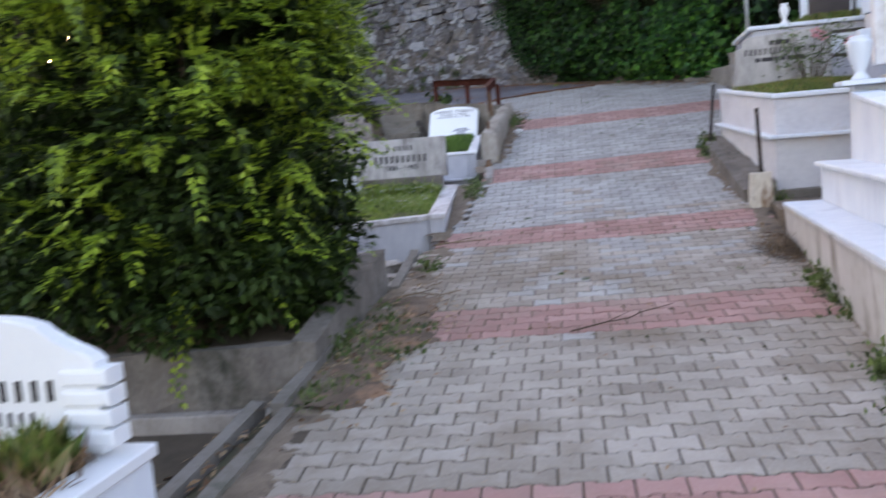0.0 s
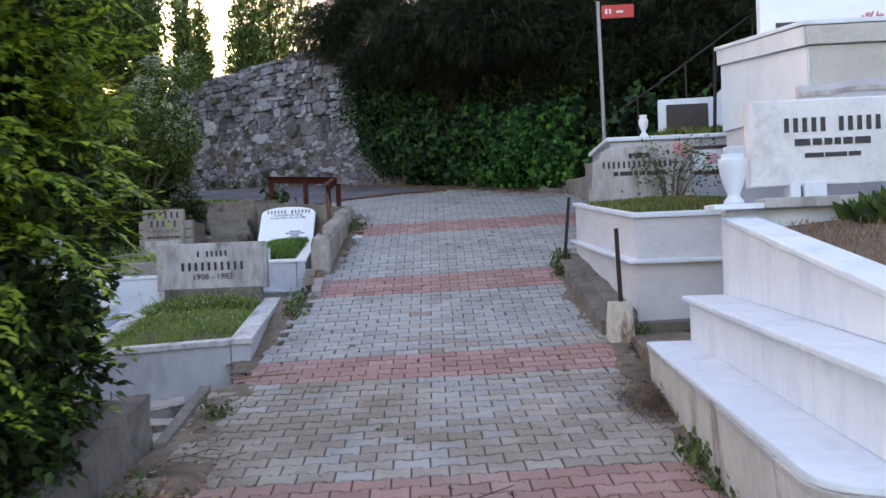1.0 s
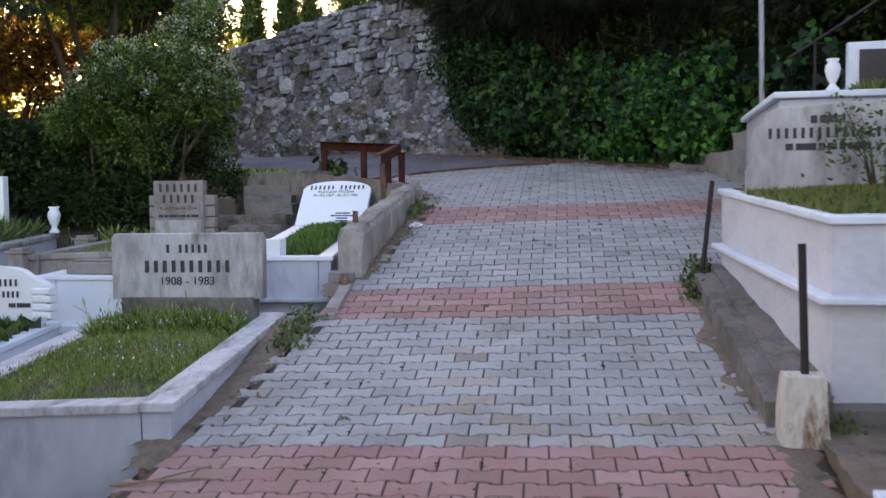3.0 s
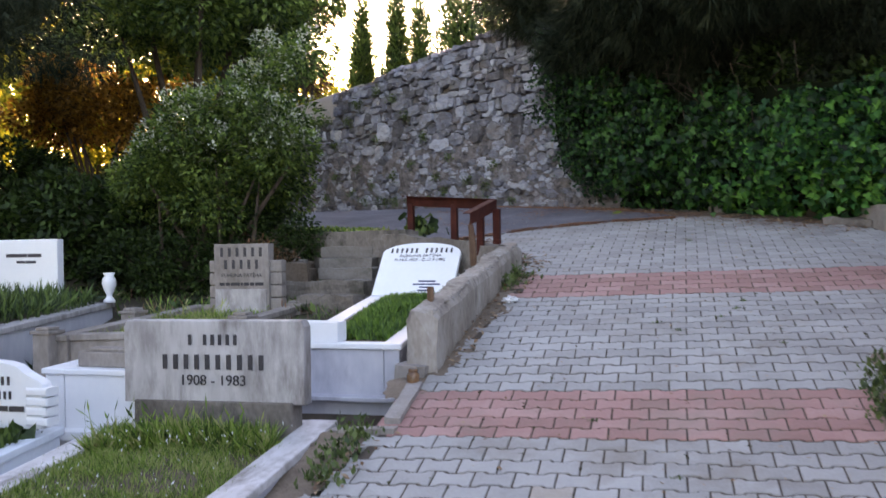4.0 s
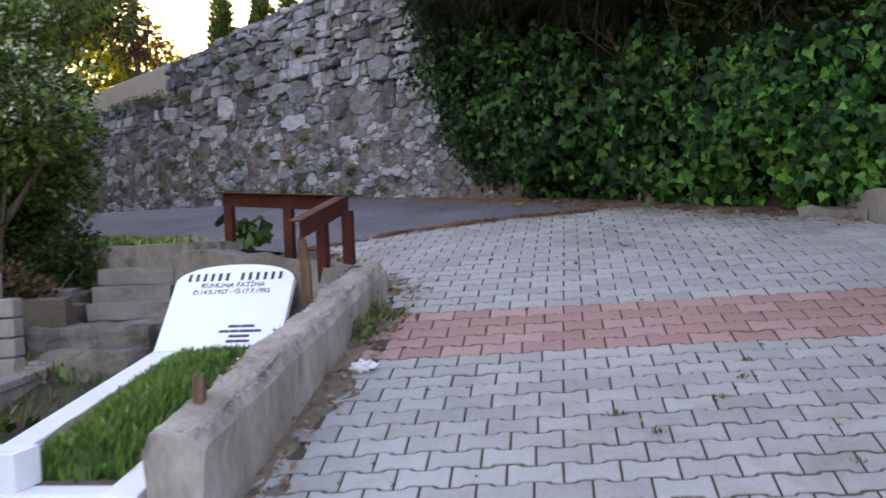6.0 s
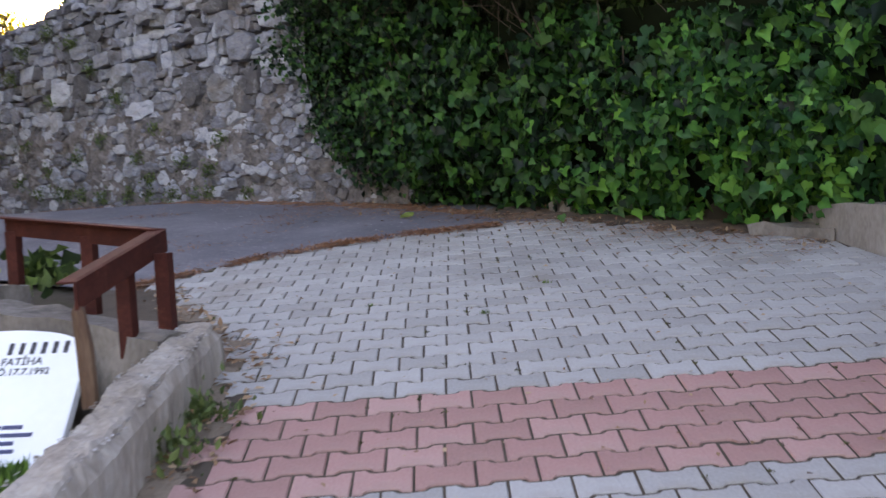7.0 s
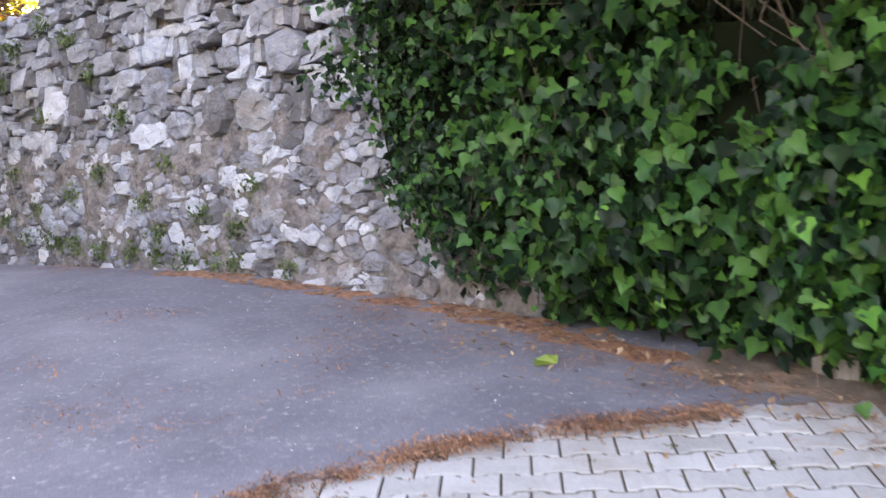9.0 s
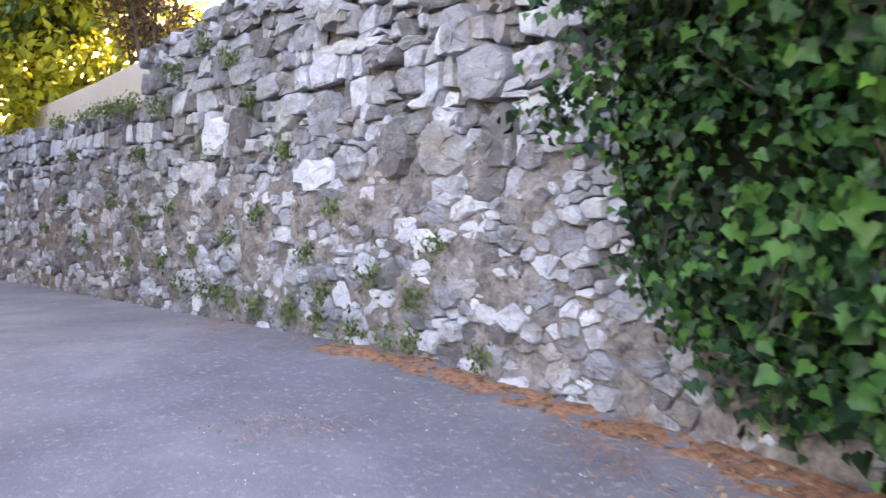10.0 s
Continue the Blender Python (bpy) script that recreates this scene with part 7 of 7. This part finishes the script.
def litter(name, places, size, mat, shape, label, flat=0.12):
    n = len(places)
    way = np.stack([RNG.normal(size=n), RNG.normal(size=n), RNG.normal(0, flat, n)], 1)
    nrm = np.stack([RNG.normal(0, 0.3, n), RNG.normal(0, 0.3, n), np.ones(n)], 1)
    return tagged(new(name, scatter(name, shape, places, way, nrm, size * RNG.uniform(0.5, 1.4, n), mat)), label, "litter", kind="stuff")


STICK = ([(-0.018, 0, 0), (0.018, 0, 0), (0.012, 1, 0.03), (-0.012, 1, 0.03)], [(0, 1, 2, 3)])
# needles along the edge of the asphalt and below the wall and ivy
nd = np.random.default_rng(401)
t = nd.random(26000)
ex = np.interp(t, np.linspace(0, 1, 7), EDGE[4:11, 0])
ey = np.interp(t, np.linspace(0, 1, 7), EDGE[4:11, 1])
off = nd.normal(0.02, 0.05, 26000)
pts = np.stack([ex + 0.5 * off, ey - 0.87 * off, np.zeros(26000)], 1)
pts = pts[np.array([noise.noise(Vector((x * 2.1, y * 2.1, 8))) + 0.7 * noise.noise(Vector((x * 7, y * 7, 4))) for x, y, _ in pts]) > nd.uniform(-0.7, 1.7, 26000)]
# thin drifts out on the asphalt
drift = np.stack([nd.uniform(-4.4, -0.6, 16000), nd.uniform(16.2, 19.2, 16000), np.zeros(16000)], 1)
drift = drift[np.array([noise.noise(Vector((x * 1.3, y * 1.9, 15))) + 0.8 * noise.noise(Vector((x * 6, y * 6, 6))) for x, y, _ in drift]) > nd.uniform(0.25, 0.8, 16000)]
drift = np.array([q for q in drift if q[1] > road_edge(q[0]) + 0.05 and behind(q[:1], q[1:2])[0] < -0.2])
crumbs = np.concatenate([pts, drift])
crumbs[:, 2] = ground_z(crumbs[:, 0], crumbs[:, 1]) + 0.004
litter("needle_crumbs", crumbs, 0.024, M_LITTER, LEAF_LONG, "rust-brown crumbs of needles and bark along the asphalt edge", 0.3)
s = RNG.random(9000) ** 1.5 * 4.5
off = np.abs(RNG.normal(0, 0.3, 9000)) + 0.05
wp = np.stack([WALL_A[0] + WALL_D[0] * s + WALL_N[0] * off, WALL_A[1] + WALL_D[1] * s + WALL_N[1] * off, np.zeros(9000)], 1)
s = RNG.random(6000) * 4.2
ip = ivy_at(s + 0.75, np.zeros(6000), 0.15 + np.abs(RNG.normal(0, 0.28, 6000)))
wp = wp[np.array([noise.noise(Vector((x * 1.7, y * 1.7, 22))) + 0.6 * noise.noise(Vector((x * 6, y * 6, 23))) for x, y, _ in wp]) > nd.uniform(-0.25, 1.7, 9000)]
pts = np.concatenate([wp, ip[::2]])
pts[:, 2] = ground_z(pts[:, 0], pts[:, 1]) + 0.004
litter("pine_needle_litter", pts, 0.07, M_LITTER, STICK, "rust-brown pine needles drifted along the road edge")
s = RNG.random(420) * 4.2
ip = ivy_at(s + 0.8, np.zeros(420), 0.12 + np.abs(RNG.normal(0, 0.34, 420)))
wl = np.stack([RNG.uniform(-2.02, -1.74, 330), RNG.uniform(11.9, 14.9, 330), np.zeros(330)], 1)
wl2 = np.stack([RNG.uniform(-1.95, -1.6, 120), RNG.uniform(4.5, 7.5, 120), np.zeros(120)], 1)
wl3 = np.stack([RNG.normal(0.95, 0.1, 160), RNG.normal(7.6, 0.35, 160), np.zeros(160)], 1)
v6 = RNG.random(260)
wl6 = np.stack([-1.95 - 0.85 * v6 + RNG.normal(0, 0.09, 260), 14.5 + 1.35 * v6, np.zeros(260)], 1)
wl5 = np.stack([RNG.normal(-1.62, 0.16, 700), RNG.normal(5.35, 0.55, 700), np.zeros(700)], 1)
wl4 = np.stack([RNG.uniform(-1.95, -1.8, 60), RNG.uniform(9.0, 11.0, 60), np.zeros(60)], 1)
pts = np.concatenate([ip, wl, wl2, wl3, wl4, wl5, wl6])
pts[:, 2] = ground_z(pts[:, 0], pts[:, 1]) + 0.01
tp = np.stack([RNG.normal(0.98, 0.11, 1500), RNG.normal(7.45, 0.24, 1500), np.zeros(1500)], 1)
tp[:, 2] = ground_z(tp[:, 0], tp[:, 1]) + 0.005 + 0.06 * RNG.random(1500) * np.exp(-((tp[:, 0] - 0.98) / 0.12) ** 2 - ((tp[:, 1] - 7.45) / 0.25) ** 2)
litter("twig_pile", tp, 0.1, M_TWIG, STICK, "heap of dry brown twigs and stalks beside the tomb", 0.3)
litter("dead_leaves", pts, 0.04, M_DRYLEAF, LEAF_OVAL, "curled dead leaves gathered in the corners", 0.35)
pts = np.stack([RNG.uniform(-2.5, -1.85, 320), RNG.uniform(3.0, 5.0, 320), np.zeros(320)], 1)
pts[:, 2] = land(pts[:, 0], pts[:, 1]) + 0.02
litter("dead_leaves", pts, 0.06, M_DRYLEAF, LEAF_OVAL, "dead leaves in the hollow before the overgrown grave", 0.4)
pts = np.stack([RNG.uniform(-2.2, 1.0, 900), RNG.uniform(2, 17, 900), np.zeros(900)], 1)
pts = np.array([q for q in pts if paved(q[0], q[1])])
pts[:, 2] = ground_z(pts[:, 0], pts[:, 1]) + 0.006
litter("scraps", pts, 0.025, M_DRYLEAF, LEAF_OVAL, "scattered specks of leaf on the paving", 0.2)
pts = np.stack([RNG.uniform(-4.5, -0.8, 420), RNG.uniform(16.0, 20, 420), np.zeros(420)], 1)
pts = np.array([q for q in pts if q[1] > road_edge(q[0]) + 0.1 and behind(q[:1], q[1:2])[0] < -0.2])
pts[:, 2] = ground_z(pts[:, 0], pts[:, 1]) - 0.01
litter("grit", pts, 0.012, M_PAPER, LEAF_OVAL, "pale grit and leaf scraps on the asphalt", 0.2)


def tufts(name, spots, per, spread, size, mat, shape, label, rise=0.0):
    c = np.array(spots, float)
    i = RNG.integers(0, len(c), per * len(c))
    p = np.stack([c[i, 0] + RNG.normal(0, spread, len(i)), c[i, 1] + RNG.normal(0, spread, len(i)), np.zeros(len(i))], 1)
    p[:, 2] = c[i, 2] + rise * RNG.normal(0, spread, len(i))
    way = np.stack([RNG.normal(0, 0.6, len(i)), RNG.normal(0, 0.6, len(i)), np.ones(len(i))], 1)
    me = scatter(name, shape, p, way, RNG.normal(size=(len(i), 3)), size * RNG.uniform(0.4, 1.3, len(i)), mat)
    return tagged(new(name, me), label, "weeds", kind="stuff")


def zt(x, y, d=0.0):
    return (x, y, float(slope(y)) + d)


tufts("weeds", [zt(-1.98, 10.6), zt(-1.95, 10.35), zt(-2.0, 10.85), zt(1.05, 6.45), zt(1.06, 6.25), zt(1.08, 5.95), zt(1.1, 5.6), zt(0.68, 11.75), zt(0.72, 11.95), zt(-1.9, 14.0), zt(-1.92, 13.7), zt(-1.95, 5.6), zt(-1.9, 5.3), zt(1.1, 4.6), zt(1.08, 4.52), zt(1.07, 4.68), zt(1.06, 4.6, 0.05), zt(1.04, 4.15), zt(0.66, 11.45), zt(1.15, 9.25), zt(-1.8, 7.4)], 190, 0.055, 0.045, M_WALLWEED, LEAF_OVAL, "green weed tufts along the edges of the paving", 0.9)
tufts("joint_weeds", [zt(*q) for q in ((-0.78, 11.2), (-0.45, 12.6), (-0.2, 12.9), (-0.1, 13.1), (-0.6, 12.75), (-0.3, 10.6), (-1.2, 9.2), (0.2, 12.4), (-0.05, 13.3), (-1.5, 15.3), (-0.9, 15.1), (-0.6, 15.6), (0.5, 8.3), (0.6, 6.9), (0.9, 5.6), (-0.7, 7.0), (-0.5, 6.8), (-2.3, 15.2))], 26, 0.014, 0.022, M_WALLWEED, LEAF_LONG, "small weeds in the joints of the paving")
jm = np.random.default_rng(88)
moss = []
for _ in range(600):
    k, j = int(jm.integers(-70, 28)), int(jm.integers(-9, 8))
    v, u = (row_at(k) + row_at(k + 1)) / 2 + jm.normal(0, 0.03), 0.45 + 0.025 * (row_at(k) - 12.31) + (j + (0.5 if k % 2 else 0.0)) * LENGTH + jm.normal(0, 0.004)
    x, y = u * CU - v * SU, u * SU + v * CU
    if paved(x, y) and noise.noise(Vector((x * 0.9, y * 0.5, 3))) > -0.05:
        moss.append((x, y, float(slope(y)) - 0.004))
tufts("joint_moss", moss, 14, 0.007, 0.011, M_MOSS, LEAF_OVAL, "dark moss and crumbs in the joints of the paving")
wt = [(tuple(on_wall(s, z, 0.05))) for s, z in ((2.0, 2.75), (2.6, 2.75), (3.0, 2.78), (3.4, 2.8), (3.9, 2.8), (4.6, 2.85), (5.2, 2.9), (1.4, 2.72), (2.4, 3.1), (3.2, 3.2), (4.4, 3.3), (5.5, 3.5), (3.6, 3.9), (4.1, 4.3), (5.9, 4.4), (4.9, 4.0), (2.9, 3.5), (2.0, 3.0), (5.6, 4.7), (6.6, 4.5), (7.1, 4.5), (7.6, 4.5), (6.2, 3.4), (3.9, 3.45), (4.8, 2.88), (5.0, 3.15), (5.6, 3.05), (6.3, 4.0), (7.0, 3.6), (7.3, 4.5), (6.9, 4.48), (8.0, 4.5), (8.3, 4.1), (8.6, 3.6), (7.8, 3.2), (6.5, 3.0), (9.2, 3.3), (4.3, 2.85), (2.2, 2.74), (1.8, 3.3), (5.0, 4.85), (4.5, 4.65), (3.0, 2.95), (8.9, 4.5))]
tufts("wall_weeds", wt, 210, 0.05, 0.036, M_WALLWEED, LEAF_OVAL, "small green weeds rooted in the wall joints", 0.9)
tufts("verge_weeds", [(-4.15, 15.75, 2.24), (-4.25, 15.85, 2.25), (-4.75, 16.0, 2.27), (-6.2, 16.6, 2.3)], 150, 0.13, 0.06, M_GRASS, LEAF_OVAL, "leafy weeds on the verge above the ledge")
tufts("broad_weeds", [(-3.35, 15.62, 2.26), (-3.25, 15.6, 2.28), (-3.5, 15.7, 2.3)], 15, 0.07, 0.1, M_LEAF_DARK, LEAF_IVY, "broad-leaved young fig shoots beside the railing", 0.8)

# rough growth round the old graves
rg = np.random.default_rng(77)
STALK = ([(-0.008, 0, 0), (0.008, 0, 0), (0.008, 0.7, 0.06), (-0.008, 0.7, 0.06), (0.028, 0.82, 0.1), (-0.028, 0.82, 0.1), (0, 1, 0.16)], [(0, 1, 2, 3), (3, 2, 4, 5), (5, 4, 6)])
spots = [(x, y, float(land(np.array([x]), np.array([y]))[0])) for x, y in zip(rg.uniform(-7.5, -3.3, 90), rg.uniform(12.4, 15.3, 90))]
tufts("undergrowth", spots, 45, 0.13, 0.1, M_LEAF_DARK, BLADE, "rank grass and weeds between the old graves")
tufts("dead_stalks", spots[::3], 30, 0.16, 0.13, M_DRYLEAF, BLADE, "brown dead stalks between the old graves")
tufts("leafy_weeds", spots[::3], 50, 0.12, 0.11, M_LEAF_DARK, LEAF_OVAL, "dark leafy weeds between the old graves")
tufts("edge_weeds", [zt(-1.62, 5.0), zt(-1.5, 5.25), zt(-1.66, 4.75), zt(-1.55, 5.65), zt(-1.78, 5.2), zt(-1.72, 4.4), zt(-1.72, 5.5), zt(-1.62, 5.75), zt(-1.78, 5.95), zt(-1.68, 5.3), zt(-1.8, 4.6), zt(-1.85, 6.3)], 70, 0.09, 0.042, M_WALLWEED, LEAF_OVAL, "low weeds over the edge of the paving")
tufts("seed_grass", [(-2.5 - 0.1 * k, 10.6 + 0.01 * k, 1.0) for k in range(11)] + [(-4.2 - 0.1 * k, 13.0, 1.45) for k in range(8)], 10, 0.06, 0.22, M_GRASS, STALK, "tall thin seeding grass before the headstones")
rb = random.Random(9)
for k in range(16):
    x, y = rb.uniform(-5.0, -4.35), rb.uniform(14.35, 15.35)
    z, s = float(land(np.array([x]), np.array([y]))[0]) + 0.3 * rb.random(), rb.uniform(0.08, 0.2)
    b = thing("rubble_stone", (x, y, z), "broken brown stone in the heap beside the steps", "rubble", "heap beside the steps")
    part("stone", box(x - s, x + s, y - s * 0.7, y + s * 0.7, z - 0.4, z + s * 0.8, turn=rb.uniform(0, 90), cuts=2, rough=0.05), M_SOIL if k % 3 else M_CONCRETE_DARK, b)
for a, b, out, h in ((2.75, 2.95, -0.2, 0.05), (4.4, 4.9, 0.0, 0.04)):
    p, q = ivy_at(np.array([a, b]), np.zeros(2), out)
    structure("kerb_ivy", beam((q[0], q[1], float(slope(q[1])) + h), (p[0], p[1], float(slope(p[1])) + h), 0.2, 0.4, cuts=4, rough=0.045), M_CONCRETE_OLD, "broken kerb under the ivy", "kerb")

for line, r in (([(-0.51, 5.49), (-0.31, 5.62), (-0.17, 5.73), (-0.1, 5.81), (0.1, 6.02)], 0.005), ([(-1.98, 8.3), (-1.82, 8.34), (-1.62, 8.42), (-1.5, 8.4)], 0.008), ([(-1.86, 6.5), (-1.7, 6.56), (-1.52, 6.52), (-1.38, 6.6)], 0.007)):
    tw = thing("fallen_twig", (*line[0], float(slope(line[0][1]))), "thin dry brown twig lying on the paving", "twig", "twigs on the paving")
    n = len(line)
    part("stem", tube([(x, y, float(slope(y)) + 0.008 + 0.01 * (k % 2)) for k, (x, y) in enumerate(line)], [r * (1 - 0.6 * k / n) for k in range(n)], 5), M_TWIG, tw)
    (x, y), (x1, y1) = line[1], line[2]
    part("side_shoot", tube([(x, y, float(slope(y)) + 0.016), (x + 0.5 * (x1 - x), y + 0.09, float(slope(y)) + 0.03), (x1, y1 + 0.13, float(slope(y1 + 0.13)) + 0.012)], [r * 0.6, r * 0.5, r * 0.3], 5), M_TWIG, tw)

rub = thing("crumpled_paper", (-1.77, 13.23, 1.64), "crumpled white paper scrap on the paving", "litter")
bm = bmesh.new()
bmesh.ops.create_icosphere(bm, subdivisions=3, radius=0.036)
for v in bm.verts:
    v.co = Vector((v.co.x * 1.5, v.co.y * 0.9, v.co.z * 0.7)) * (1 + 0.9 * noise.noise(v.co * 60) + 0.3 * noise.noise(v.co * 150)) + Vector((-1.77, 13.23, float(slope(13.23)) + 0.025))
part("paper", bm, M_PAPER, rub)
lf = thing("fallen_leaf", (-1.63, 17.83, 2.45), "folded yellow-green fallen leaf on the asphalt", "leaf")
bm = bmesh.new()
z0 = float(slope(17.83)) - 0.008
q = [bm.verts.new(p) for p in ((-1.67, 17.79, z0), (-1.57, 17.8, z0 + 0.008), (-1.565, 17.85, z0 + 0.035), (-1.62, 17.84, z0 + 0.042), (-1.67, 17.845, z0 + 0.02))]
bm.faces.new(q[:3] + q[3:])
bmesh.ops.solidify(bm, geom=bm.faces[:], thickness=0.004)
part("leaf", bm, M_YELLOW_LEAF, lf)
jar = thing("amber_jar", (-1.96, 11.6, 1.2), "small amber glass jar beside the grave block", "jar")
part("body", lathe([(0.034, 0), (0.04, 0.012), (0.04, 0.07), (0.03, 0.085), (0.026, 0.09), (0.03, 0.094), (0.03, 0.108), (0.024, 0.108)], Matrix.Translation((-1.96, 11.6, float(slope(11.6)) - 0.01)), 16), M_TERRACOTTA, jar, smooth=True)
